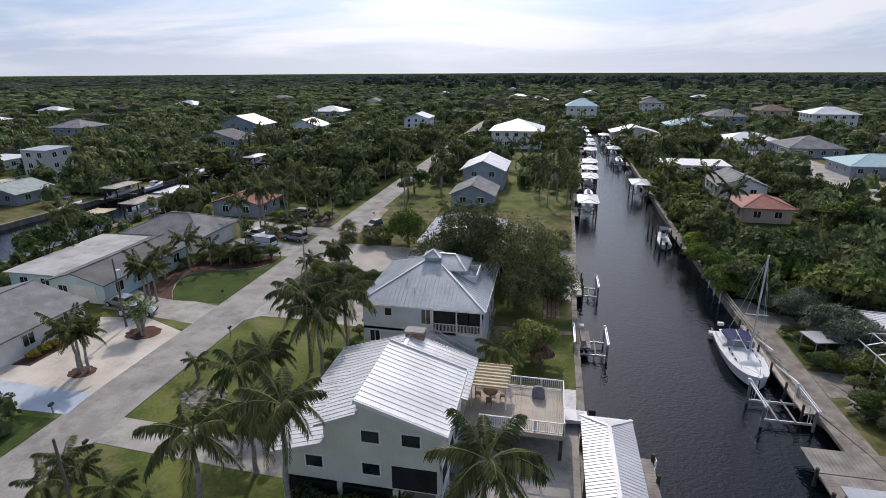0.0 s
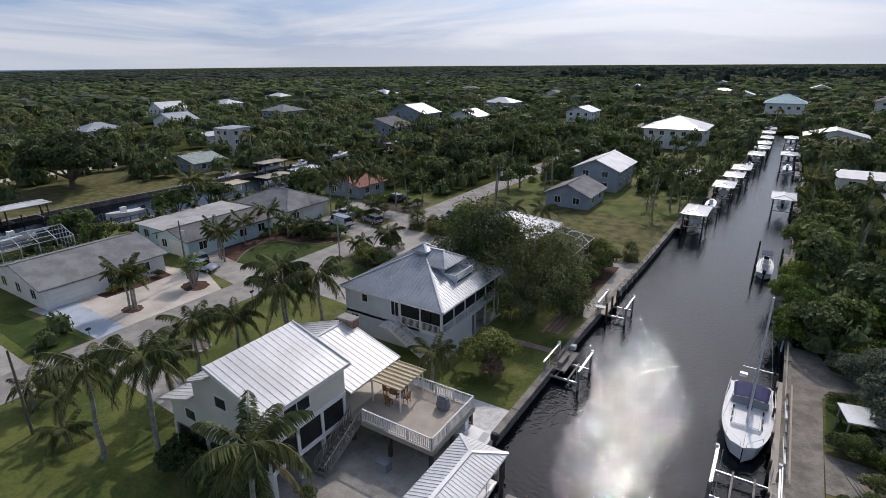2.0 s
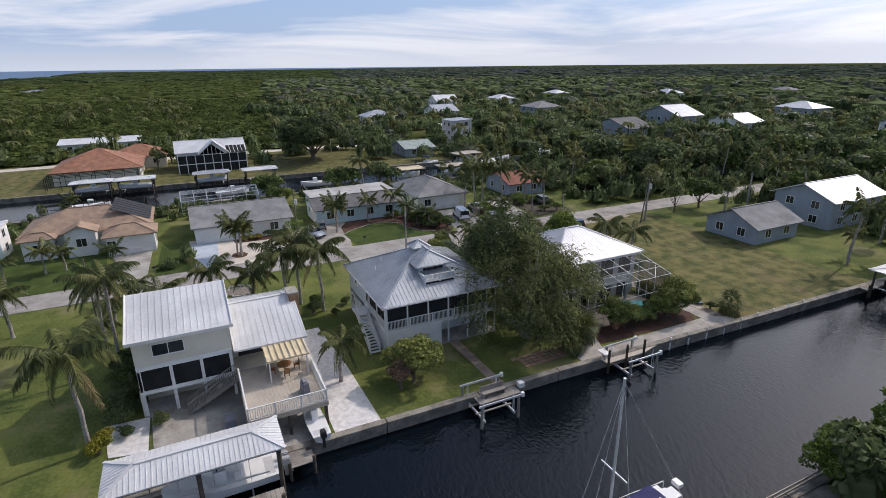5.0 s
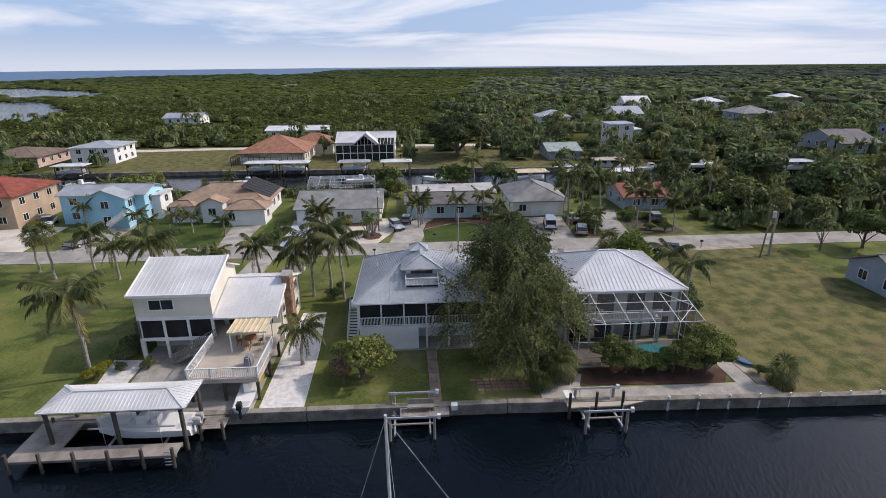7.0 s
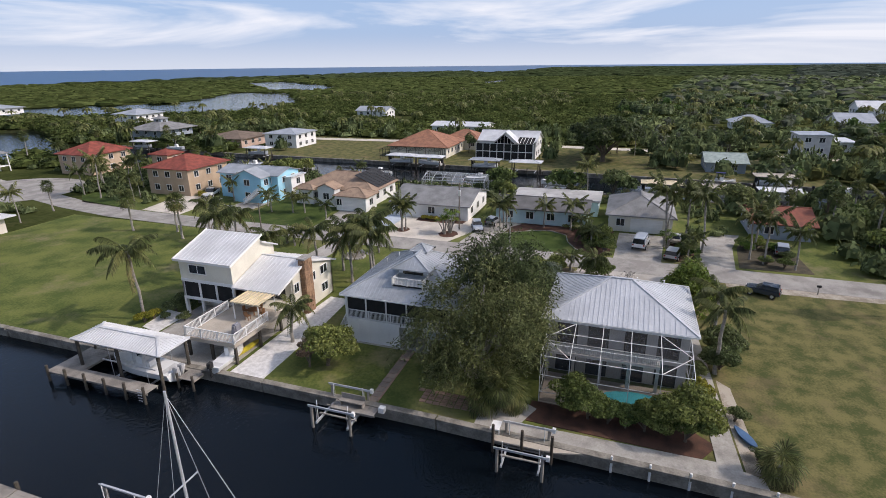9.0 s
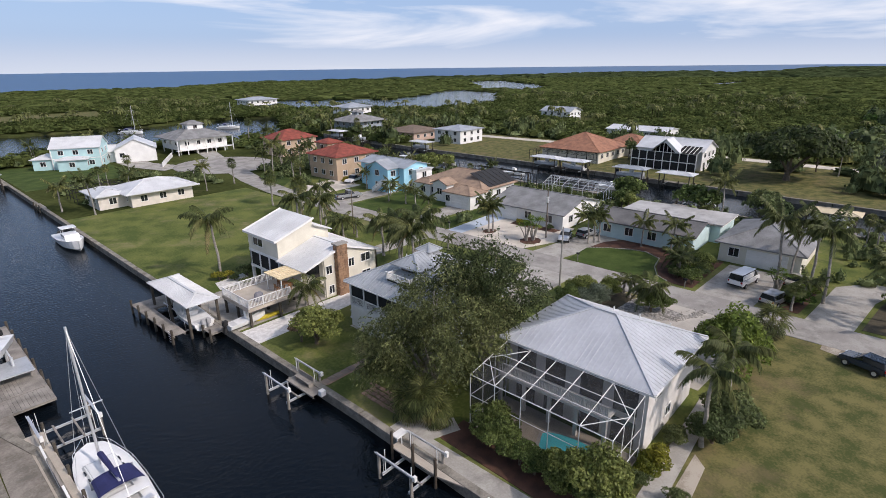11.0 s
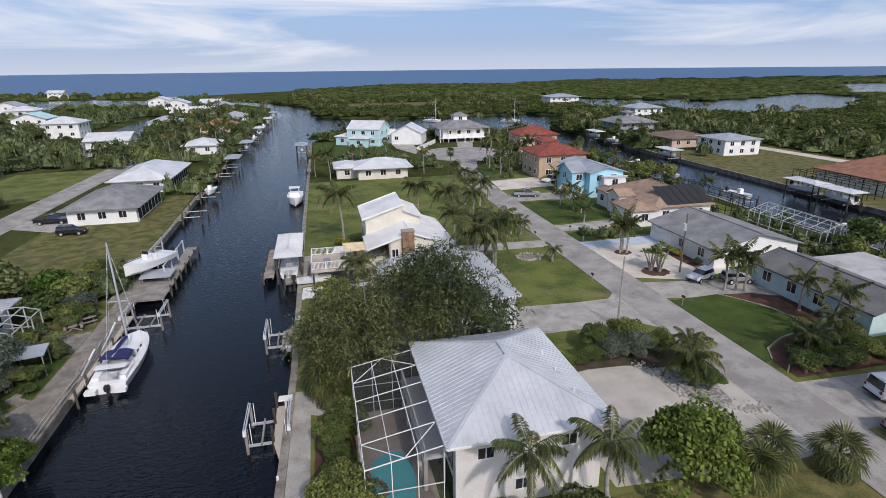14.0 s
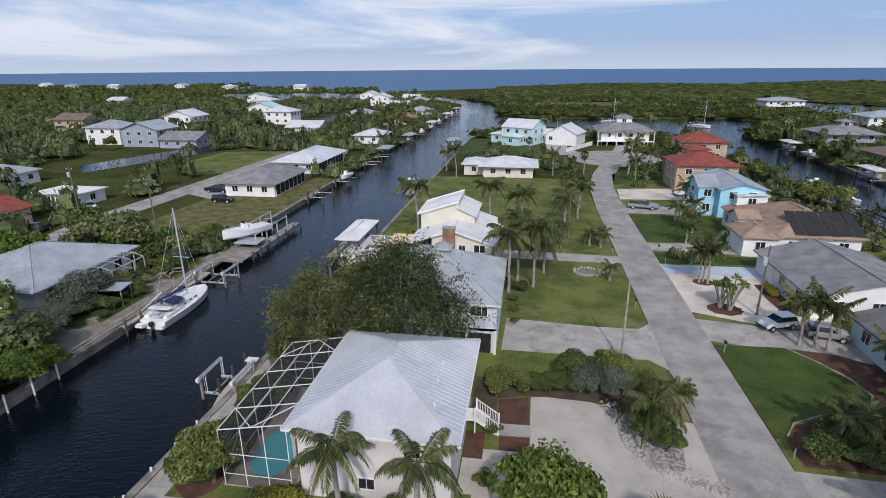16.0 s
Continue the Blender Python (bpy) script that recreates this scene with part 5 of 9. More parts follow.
def hip_house():
    ox, oy = -11.7, 53.0
    ob = thing("house", ox, oy, 0, 0, "pale house with a steep galvanised hip roof, cupola and dormer balcony", "house", "houses of the waterside street")
    x0, x1, y0, y1, ez = -6.5, 6.5, -6.55, 6.45, 5.32
    planes, ridge = hip_planes(x0, x1, y0, y1, ez, 0.5)
    roof(ob, planes, ridge, ROOFG, 0.42, label="galvanised ribbed metal hip roof")
    part("gutter", bar((x0, y0, ez - 0.1), (x1, y0, ez - 0.1), 0.12, 0.14), WHITE, ob)
    part("gutter", bar((x1, y0, ez - 0.1), (x1, y1, ez - 0.1), 0.12, 0.14), WHITE, ob)
    part("gutter", bar((x0, y1, ez - 0.1), (x1, y1, ez - 0.1), 0.12, 0.14), WHITE, ob)
    part("soffit", bx(x0 + 0.1, x1 - 0.1, y0 + 0.1, y1 - 0.1, ez - 0.22, ez - 0.18), WHITE, ob)
    c = new("cupola")
    c.parent = ob
    walls(c, -0.75, 0.75, -0.8, 0.7, 8.0, 8.62, ROOFG, 0.05)
    pl, rd = hip_planes(-1.0, 1.0, -1.05, 0.95, 8.62, 0.62)
    roof(c, pl, rd, ROOFG, 0.0, 0.06)
    # walls: two storeys, set back on the canal side behind the porch
    wx0, wx1, wy0, wy1 = -6.1, 3.6, -6.1, 6.0
    walls(ob, wx0, wx1, wy0, wy1, -0.3, ez - 0.2, PALEBLUE)
    part("floor_slab", bx(wx0, 6.1, wy0, wy1, 2.35, 2.6), WHITE, ob)
    part("porch_wall", bx(6.0, 6.1, wy0, -0.4, 0.0, 2.35), WHITE, ob, "white panelled lower wall")
    for k in range(6):
        part("batten", bx(6.1, 6.125, wy0 + 0.05 + 1.13 * k, wy0 + 0.13 + 1.13 * k, 0.02, 2.33), WHITE, ob)
    part("porch_wall", bx(3.6, 6.0, wy0, wy0 + 0.12, 0.0, 2.35), PALEBLUE, ob)
    door(ob, "e", 1.1, 0.05, 0.95, 2.05, wx1)
    part("porch_wall", bx(3.6, 6.0, -0.5, -0.4, 0.0, 2.35), WHITE, ob)
    part("patio_slab", bx(3.6, 6.4, wy0, wy1, -0.2, 0.05), CONC, ob)
    ys = [wy0 + 0.08, -3.9, -1.7, 0.5, 2.7, 4.9, wy1 - 0.08]
    for y in ys:
        part("porch_post", bar((6.02, y, 0 if y > -0.5 else 2.5), (6.02, y, ez - 0.2), 0.14), WHITE, ob)
    for a, b in zip(ys, ys[1:]):
        part("screen", bx(5.98, 6.0, a + 0.07, b - 0.07, 2.65, ez - 0.25), SCREEN_SHADE, ob, "dark insect screen")
    railing(ob, (6.06, wy0 + 0.1, 2.6), (6.06, wy1 - 0.1, 2.6), 0.95, 0.14, post=2.2)
    for x in (3.7, 4.8):
        part("porch_post", bar((x, wy0 + 0.04, 2.5), (x, wy0 + 0.04, ez - 0.2), 0.14), WHITE, ob)
    part("porch_screen", bx(1.2, 5.95, wy0 - 0.03, wy0 - 0.01, 2.65, ez - 0.3), SCREEN_SHADE, ob, "dark screened porch end")
    railing(ob, (1.2, wy0 - 0.06, 2.6), (6.0, wy0 - 0.06, 2.6), 0.95, 0.14, post=2.2)
    for x in (1.2, 3.6, 6.0):
        part("porch_post", bar((x, wy0 - 0.06, 2.5), (x, wy0 - 0.06, ez - 0.2), 0.14), WHITE, ob)
    window(ob, "s", -3.4, 4.4, 0.7, 0.8, wy0, panes=1)
    window(ob, "s", -4.9, 1.6, 1.0, 1.2, wy0)
    window(ob, "s", 0.5, 4.2, 0.9, 1.6, wy0)
    window(ob, "n", -4.4, 4.4, 1.6, 0.9, wy1, panes=3)
    window(ob, "n", -1.0, 4.2, 1.2, 1.2, wy1)
    row_of_windows(ob, "w", -5.5, 5.5, 3, 4.1, 1.2, 1.2, wx0)
    # no opening here: a dark panel on the wall paints the carport's shade
    part("carport_opening", bx(-5.6, -1.0, wy1 - 0.01, wy1 + 0.04, 0.0, 2.1), SCREEN_SHADE, ob, "dark sheet painted as the shade of a carport")
    for x in (-6.0, -3.3, -0.8):
        part("column", bx(x - 0.13, x + 0.13, wy1, wy1 + 0.3, -0.2, 2.4), WHITE, ob)
    st = new("staircase")
    st.parent = ob
    st["label"] = "white timber stair with balusters"
    stairs(st, (0.7, wy0 - 0.9, 2.55), (5.2, wy0 - 0.9, 0.1), 1.0, WHITE)
    part("landing", bx(-0.6, 1.3, wy0 - 1.45, wy0, 2.45, 2.58), WHITE, st)
    # dormer with a small balcony
    d = new("dormer")
    d.parent = ob
    yc = 0.15
    walls(d, 1.0, 3.2, yc - 1.55, yc + 1.55, 5.6, 7.75, PALEBLUE, 0.1)
    pl = [[(3.9, yc - 2.1, 7.65), (3.9, yc + 2.1, 7.65), (2.4, yc, 8.75)], [(3.9, yc - 2.1, 7.65), (2.4, yc, 8.75), (0.3, yc, 8.75), (0.3, yc - 2.1, 7.65)], [(3.9, yc + 2.1, 7.65), (0.3, yc + 2.1, 7.65), (0.3, yc, 8.75), (2.4, yc, 8.75)]]
    roof(d, pl, ((0.3, yc, 8.75), (2.4, yc, 8.75)), ROOFG, 0.42, 0.12)
    part("sliding_door", bx(3.2, 3.25, yc - 1.1, yc + 1.1, 6.5, 7.6), GLASS, d, "dark sliding glass door")
    part("balcony_floor", bx(3.2, 4.9, yc - 1.6, yc + 1.6, 6.2, 6.3), SCREEN_SHADE, d)
    railing(d, (4.9, yc - 1.6, 6.3), (4.9, yc + 1.6, 6.3), 0.8, 0.14)
    part("side_wall", bx(3.2, 4.9, yc - 1.65, yc - 1.55, 6.0, 7.0), WHITE, d)
    part("side_wall", bx(3.2, 4.9, yc + 1.55, yc + 1.65, 6.0, 7.0), WHITE, d)
    for x, y in ((-2.0, -3.6), (-1.0, -4.6)):
        z = ez + (y - y0) * 0.5
        bm = bmesh.new()
        tube(bm, [(x, y, z), (x, y, z + 0.4)], 0.06, 8)
        part("vent_pipe", bm, WHITE, ob)
    return ob


def pool_house():
    ox, oy = -11.4, 73.1
    ob = thing("house", ox, oy, 0, 0, "two-storey cream house with a white ribbed metal hip roof", "house", "houses of the waterside street")
    x0, x1, y0, y1, ez = -5.5, 5.55, -6.5, 6.5, 5.55
    planes, ridge = hip_planes(x0, x1, y0, y1, ez, 0.42)
    roof(ob, planes, ridge, ROOFP, 0.42, label="white ribbed metal hip roof")
    for a, b in (((x0, y0), (x1, y0)), ((x1, y0), (x1, y1)), ((x1, y1), (x0, y1)), ((x0, y1), (x0, y0))):
        part("gutter", bar((*a, ez - 0.1), (*b, ez - 0.1), 0.12, 0.14), WHITE, ob)
    part("soffit", bx(x0 + 0.1, x1 - 0.1, y0 + 0.1, y1 - 0.1, ez - 0.22, ez - 0.18), WHITE, ob)
    wx0, wx1, wy0, wy1 = -4.9, 4.9, -5.9, 5.9
    walls(ob, wx0, wx1, wy0, wy1, -0.3, ez - 0.2, OFFW)
    part("floor_slab", bx(wx1, wx1 + 1.6, wy0, wy1 - 2.2, 2.55, 2.75), WHITE, ob)
    railing(ob, (wx1 + 1.5, wy0, 2.75), (wx1 + 1.5, wy1 - 2.2, 2.75), 0.95, 0.16)
    for i in range(5):
        y = wy0 + 0.15 + (wy1 - 2.2 - wy0 - 0.3) * i / 4
        part("column", bx(wx1 + 1.3, wx1 + 1.55, y - 0.13, y + 0.13, 0, 2.55), OFFW, ob)
    for u in (-4.2, -1.5, 1.6, 4.3):
        part("glass_door", bx(wx1, wx1 + 0.04, u - 0.9, u + 0.9, 2.8, 4.9), GLASS, ob, "dark sliding glass door")
        part("glass_door", bx(wx1, wx1 + 0.04, u - 0.9, u + 0.9, 0.1, 2.2), GLASS, ob, "dark sliding glass door")
    for u, z in ((3.0, 4.3), (-2.5, 4.3), (0.5, 1.5)):
        window(ob, "n", u, z, 1.0, 0.8, wy1)
    for u, z in ((3.0, 4.3), (-2.5, 4.3)):
        window(ob, "s", u, z, 1.0, 1.0, wy0)
    row_of_windows(ob, "w", -5.5, 5.5, 3, 4.1, 1.2, 1.2, wx0)
    st = new("staircase")
    st.parent = ob
    st["label"] = "white timber entry stair"
    part("landing", bx(wx0 - 0.7, wx0, -3.2, -1.8, 1.15, 1.3), WHITE, st)
    stairs(st, (wx0 - 0.7, -2.5, 1.3), (wx0 - 2.5, -2.5, 0.05), 1.2, WHITE)
    for s in (-3.15, -1.85):
        part("post", bar((wx0 - 0.7, s, 0), (wx0 - 0.7, s, 2.3), 0.1), WHITE, st)
        part("post", bar((wx0 - 2.45, s, 0), (wx0 - 2.45, s, 1.1), 0.1), WHITE, st)
    door(ob, "w", -2.5, 1.3, 1.0, 2.05, wx0)
    for x, y in ((-3.4, 1.5), (-3.4, -0.8), (-3.6, 4.0)):
        z = ez + (x - x0) * 0.42
        bm = bmesh.new()
        tube(bm, [(x, y, z), (x, y, z + 0.35)], 0.06, 8)
        part("vent_pipe", bm, WHITE, ob)
    return ob


def screen_cage():
    """The pool cage on the canal side: a sloping roof of slim white bars, upright front, braced ends."""
    ob = thing("pool_cage", -3.4, 73.1, 0, 0, "white aluminium pool cage with sloping screened roof", "pool cage", "screened pool cages")
    xi, xo, y0, y1, zi, zo = -2.4, 2.35, -5.75, 5.85, 5.3, 4.4
    n = 5
    for i in range(n + 1):
        y = y0 + (y1 - y0) * i / n
        part("rafter", bar((xi, y, zi), (xo, y, zo), 0.045, 0.06), WHITE, ob)
        part("post", bar((xo, y, 0), (xo, y, zo), 0.05), WHITE, ob)
    for k in range(4):
        t = k / 3
        x, z = xi + (xo - xi) * t, zi + (zo - zi) * t
        part("purlin", bar((x, y0, z), (x, y1, z), 0.045), WHITE, ob)
    for y in (y0, y1):
        for k in range(3):
            t = k / 3
            x, z = xi + (xo - xi) * t, zi + (zo - zi) * t
            part("post", bar((x, y, 0), (x, y, z), 0.05), WHITE, ob)
        for z in (1.0, 2.6):
            part("rail", bar((xi, y, z), (xo, y, z), 0.045), WHITE, ob)
    for z in (1.0, 2.6):
        part("rail", bar((xo, y0, z), (xo, y1, z), 0.045), WHITE, ob)
    b = (y1 - y0) / n
    m = (xi + xo) / 2
    for ya, yb in ((y0, y0 + b), (y1, y1 - b)):
        part("brace", bar((xi, yb, zi), (m, ya, (zi + zo) / 2), 0.045), WHITE, ob)
        part("brace", bar((xo, yb, zo), (m, ya, (zi + zo) / 2), 0.045), WHITE, ob)
        part("brace", bar((xo, ya, 1.0), (xo, yb, 2.6), 0.045), WHITE, ob)
    def net(pts):
        bm = bmesh.new()
        bm.faces.new([bm.verts.new(p) for p in pts])
        return part("screen", bm, NET, ob, "fine dark insect screen")
    for i in range(n):
        a, c = y0 + (y1 - y0) * i / n, y0 + (y1 - y0) * (i + 1) / n
        net([(xi, a, zi - 0.02), (xo, a, zo - 0.02), (xo, c, zo - 0.02), (xi, c, zi - 0.02)])
        net([(xo, a, 0.1), (xo, c, 0.1), (xo, c, zo), (xo, a, zo)])
    for y in (y0, y1):
        net([(xi, y, 0.1), (xo, y, 0.1), (xo, y, zo), (xi, y, zi)])
    deck = thing("pool", -3.4, 73.1, 0, 0, "turquoise swimming pool in a tan paved deck", "swimming pool")
    part("pool_deck", bx(-2.4, 2.5, -5.8, 5.9, -0.2, 0.1), mat("pool_paving", (0.40, 0.34, 0.27), (0.30, 0.26, 0.21), scale=0.8, fine=8.0), deck)
    pts = [(0.3 + 1.5 * math.cos(a * math.tau / 20), 2.2 + (2.9 + 0.3 * math.sin(a * 1.1)) * math.sin(a * math.tau / 20)) for a in range(20)]
    part("coping", slab(bmesh.new(), [(0.3 + (x - 0.3) * 1.15, 2.2 + (y - 2.2) * 1.1) for x, y in pts], 0.1, 0.14), CONC, deck)
    part("water_surface", slab(bmesh.new(), pts, 0.1, 0.15), POOLW, deck, "clear turquoise water")
    return ob


deck_house()
big_deck()
pergola()
hip_house()
pool_house()
screen_cage()

# ---- the other houses ----
# across the road
house(-64.6, -51.2, 31.6, 46.4, 2.7, "y", SHINGLE, WHITE, "long white ranch house with a grey shingle gable roof", 0.26, 0.5, garage=("e", -4.5, 4.8), wins="ens")
aqua = house(-60.8, -52.9, 51.2, 67.0, 2.7, "y", SHINGLED, mat("aqua_wall", (0.56, 0.70, 0.70), (0.48, 0.62, 0.62)), "low aqua ranch house with dark gable and flat wing", 0.3, 0.5, garage=("s", 1.2, 3.0), wins="es")
house(-68.5, -60.8, 52.6, 68.4, 2.75, "flat", mat("stained_membrane", (0.50, 0.49, 0.47), (0.36, 0.35, 0.33), rough=0.8, scale=0.4, patch=((0.22, 0.21, 0.20), 0.35, 0.52, 0.7)), MATS["aqua_wall"], "", 0.2, 0.4, wins="s", into=aqua)
house(-66.5, -53.0, 70.6, 80.6, 2.8, "hip", SHINGLE, CREAM, "grey-roofed house with a dark open garage", 0.42, 0.6, garage=("e", 1.0, 4.8), wins="es")
house(-65.5, -55.5, 92.6, 101.0, 2.6, "y", mat("rust_roof", (0.27, 0.085, 0.05), (0.17, 0.06, 0.04), rough=0.8), GREYW, "low house with a rust-red metal roof under palms", 0.3, 0.6, wins="es")
tan = house(-67.2, -56.0, 8.6, 25.2, 3.0, "hip", TILET, WHITE, "white stucco house with tan tile hip roofs and bay windows", 0.42, 0.6, wins="ns")
house(-56.0, -51.3, 19.6, 26.0, 2.9, "hip", TILET, WHITE, "", 0.42, 0.5, garage=("e", 0.4, 4.6), wins="en", into=tan)
house(-56.0, -54.0, 8.8, 12.8, 3.0, "hip", TILET, WHITE, "", 0.6, 0.4, wins="en", into=tan)
house(-56.0, -53.2, 14.4, 18.2, 3.7, "x", TILET, WHITE, "", 0.45, 0.4, wins="e", into=tan)
blue = house(-62.2, -54.6, -10.5, 4.2, 5.3, "y", ROOFG, BLUEW, "sky-blue house of two storeys with grey metal roof", 0.26, 0.5, floors=2, frame_mat=WHITE, wins="ens")
house(-54.6, -51.4, -4.6, 2.4, 5.3, "x", ROOFG, BLUEW, "", 0.4, 0.4, floors=2, frame_mat=WHITE, wins="ens", into=blue)
house(-62.0, -57.0, 4.2, 5.8, 4.4, "flat", ROOFW, WHITE, "", 0.2, 0.3, floors=2, wins="n", into=blue)
stairs(blue, (8.0, 5.8, 2.7), (8.0, 1.9, 0.1), 1.1, WHITE)
villa = house(-64.6, -52.2, -28.2, -17.0, 5.8, "hip", TILER, TANW, "two-storey tan villa with red clay tile roofs and a tower", 0.36, 0.7, floors=2, wins="en")
house(-61.0, -56.6, -31.0, -26.4, 7.9, "hip", TILER, TANW, "", 0.36, 0.5, floors=3, wins="en", into=villa)
house(-76.4, -63.6, -71.0, -60.0, 5.2, "hip", TILER, TANW, "tan villa with red tile roof at the street end", 0.42, 0.6, floors=2, wins="en")
# the point
pink = house(-21.4, -9.0, -37.5, -28.2, 2.8, "hip", ROOFW, mat("pale_peach", (0.70, 0.64, 0.56), (0.60, 0.55, 0.48)), "low peach house with bright white metal hip roofs", 0.3, 1.3, wins="enw")
house(-9.0, -3.8, -39.5, -30.8, 2.7, "hip", ROOFW, MATS["pale_peach"], "", 0.28, 0.7, wins="en", into=pink)
teal = house(-24.0, -12.0, -99.0, -89.0, 5.9, "x", ROOFW, TEALW, "two-storey pale teal house with white trim and metal roofs", 0.48, 0.4, floors=2, wins="enws", frame_mat=WHITE)
house(-12.0, -7.0, -97.5, -89.5, 3.0, "hip", ROOFW, TEALW, "", 0.3, 0.5, wins="enw", frame_mat=WHITE, into=teal)
house(-21.0, -14.0, -89.0, -85.5, 3.0, "hip", ROOFW, TEALW, "", 0.3, 0.5, wins="enw", frame_mat=WHITE, into=teal)
for cx, cy in ((-6.0, -5.0), (6.0, -5.0), (-6.0, 5.0), (6.0, 5.0)):
    part("corner_trim", bx(cx - 0.12, cx + 0.12, cy - 0.12, cy + 0.12, 0, 5.9), WHITE, teal)
part("trim_band", bx(-6.05, 6.05, -5.05, 5.05, 2.9, 3.1), WHITE, teal)
teal.matrix_basis = pose(-18.0, -93.5, 0, 0, 0, -28)

gar = house(-38.5, -27.5, -100.0, -88.5, 3.9, "y", ROOFW, WHITE, "white garage building with pale metal gable roofs", 0.5, 0.4, garage=("n", 0.0, 4.0), wins="en")
house(-27.5, -23.0, -98.0, -91.5, 3.2, "x", ROOFW, WHITE, "", 0.45, 0.4, wins="n", into=gar)
gar.matrix_basis = pose(-33.0, -94.0, 0, 0, 0, -20)
fence = thing("fence", -31.0, -78.0, 0, 0, "long white garden wall beside the apron", "wall")
part("panel", bar((-11.0, -12.0, 0.7), (-1.0, 6.0, 0.7), 0.15, 1.4), WHITE, fence)
raised = house(-61.0, -45.0, -104.5, -90.5, 4.9, "hip", SHINGLE, WHITE, "raised white house with a broad grey hip roof and cupola", 0.36, 1.8, stilts=1.6, wins="en")
for k in range(7):
    part("porch_post", bx(-9.4 + 3.1 * k - 0.12, -9.4 + 3.1 * k + 0.12, 8.3, 8.55, 0.0, 4.9), WHITE, raised)
part("porch_floor", bx(-9.5, 9.5, 7.0, 8.6, 1.4, 1.6), WHITE, raised)
house(-55.6, -50.4, -99.6, -95.4, 8.9, "hip", SHINGLE, WHITE, "", 0.45, 0.5, wins="en", z0=7.0, into=raised)
# far bank of the back canal
house(-132, -119.5, -47.0, -34.5, 4.6, "hip", ROOFB, WHITE, "two-storey white house with a pale metal roof", 0.2, 0.6, floors=2, wins="en")
house(-131, -115, -70.0, -53.5, 2.9, "hip", BROWNSH, PINKW, "low pink house with a brown roof on the far bank", 0.22, 0.7, wins="en")
orange = house(-131.5, -113.5, 3.2, 21.4, 3.2, "hip", TILEO, CREAM, "large house with orange clay tile hip roofs", 0.42, 0.8, wins="ns")
house(-143.0, -131.5, 14.0, 27.0, 3.2, "hip", TILEO, CREAM, "", 0.42, 0.7, wins="ne", into=orange)
pool_cage(-113.3, -107.5, 2.5, 21.0, 3.0, 3, 6, "dark screened lanai of the orange-roofed house", material=SCREEN_SHADE, ridge=0.0)
fr = house(-130.5, -119.5, 30.0, 47.0, 5.0, "y", ROOFW, WHITE, "white house with a dark glazed gable and screen room", 0.42, 0.5, floors=2, wins="ns")
house(-119.5, -115.5, 35.6, 42.4, 5.0, "x", ROOFW, WHITE, "", 0.85, 0.5, wins="", into=fr)
gl = bmesh.new()
plate(gl, [(9.55, -3.0, 4.9), (9.55, 3.0, 4.9), (9.55, 0.0, 7.4)], 0.05)
part("gable_glass", gl, GLASS, fr, "dark glazed gable end")
for y in (-2.0, -1.0, 0.0, 1.0, 2.0):
    part("mullion", bx(9.58, 9.66, y - 0.06, y + 0.06, 4.9, 7.3 - 0.8 * abs(y)), WHITE, fr)
part("screen", bx(9.5, 9.56, -8.3, 8.3, 0.2, 4.7), SCREEN_SHADE, fr, "dark screen wall of two storeys")
for k in range(9):
    part("post", bx(9.5, 9.7, -8.4 + 2.1 * k - 0.09, -8.4 + 2.1 * k + 0.09, 0, 4.9), WHITE, fr)
part("rail_band", bx(9.52, 9.68, -8.4, 8.4, 2.4, 2.6), WHITE, fr)
sg = bmesh.new()
plate(sg, [(9.6, 3.6, 4.9), (9.6, 8.5, 4.9), (5.0, 8.5, 6.2), (5.0, 3.6, 6.2)], 0.06)
part("screen_roof", sg, SCREEN_SHADE, fr, "dark panelled roof with white bars")
for k in range(6):
    part("roof_bar", bar((9.6, 3.6 + k * 0.98, 4.98), (5.0, 3.6 + k * 0.98, 6.28), 0.1), WHITE, fr)
cup = house(-132.5, -117.0, -104.5, -90.5, 4.6, "hip", SHINGLE, GREYW, "raised grey house with a shallow hip roof and cupola", 0.32, 1.6, floors=1, stilts=2.2, wins="en")
house(-126.4, -123.0, -99.2, -95.8, 8.1, "hip", SHINGLE, GREYW, "", 0.4, 0.5, wins="en", z0=6.0, into=cup)
house(-224, -213, -60, -44, 4.6, "y", ROOFB, WHITE, "white raised house among mangroves", 0.3, 0.8, stilts=1.6, wins="en")
house(-184, -171, -4, 18.5, 3.0, "y", ROOFW, WHITE, "long low white building with a white roof", 0.16, 0.6, wins="ens")
house(-177, -161, -164, -150, 5.2, "hip", ROOFB, WHITE, "white stilt house beside the lagoon", 0.26, 1.0, stilts=2.0, wins="en")
house(-186, -164, -279, -263, 5.2, "hip", ROOFB, WHITE, "white stilt house alone in the mangroves", 0.2, 1.2, stilts=2.0, wins="en")
house(-222, -210, 112, 126, 3.0, "hip", ROOFB, WHITE, "white house with a pale metal roof among trees", 0.4, 0.8, wins="es")
house(-168, -157, 128, 138, 2.8, "flat", ROOFW, WHITE, "low house with a flat white roof", 0.3, 0.5, wins="es")
house(-264, -252, 168, 182, 6.0, "y", ROOFW, WHITE, "tall white house with stacked gables", 0.5, 0.5, floors=2, wins="es")
house(-135, -127, 115, 122.5, 8.2, "flat", ROOFB, mat("pale_grey_wall", (0.60, 0.57, 0.54), (0.5, 0.47, 0.45)), "boxy pale grey three-level house with white balconies", 0.3, 0.3, floors=3, wins="es")
house(-124, -112, 92, 101, 2.6, "y", mat("faded_aqua_roof", (0.36, 0.42, 0.38), (0.24, 0.29, 0.26)), GREYW, "low grey house with a pale roof", 0.25, 0.7, wins="es")
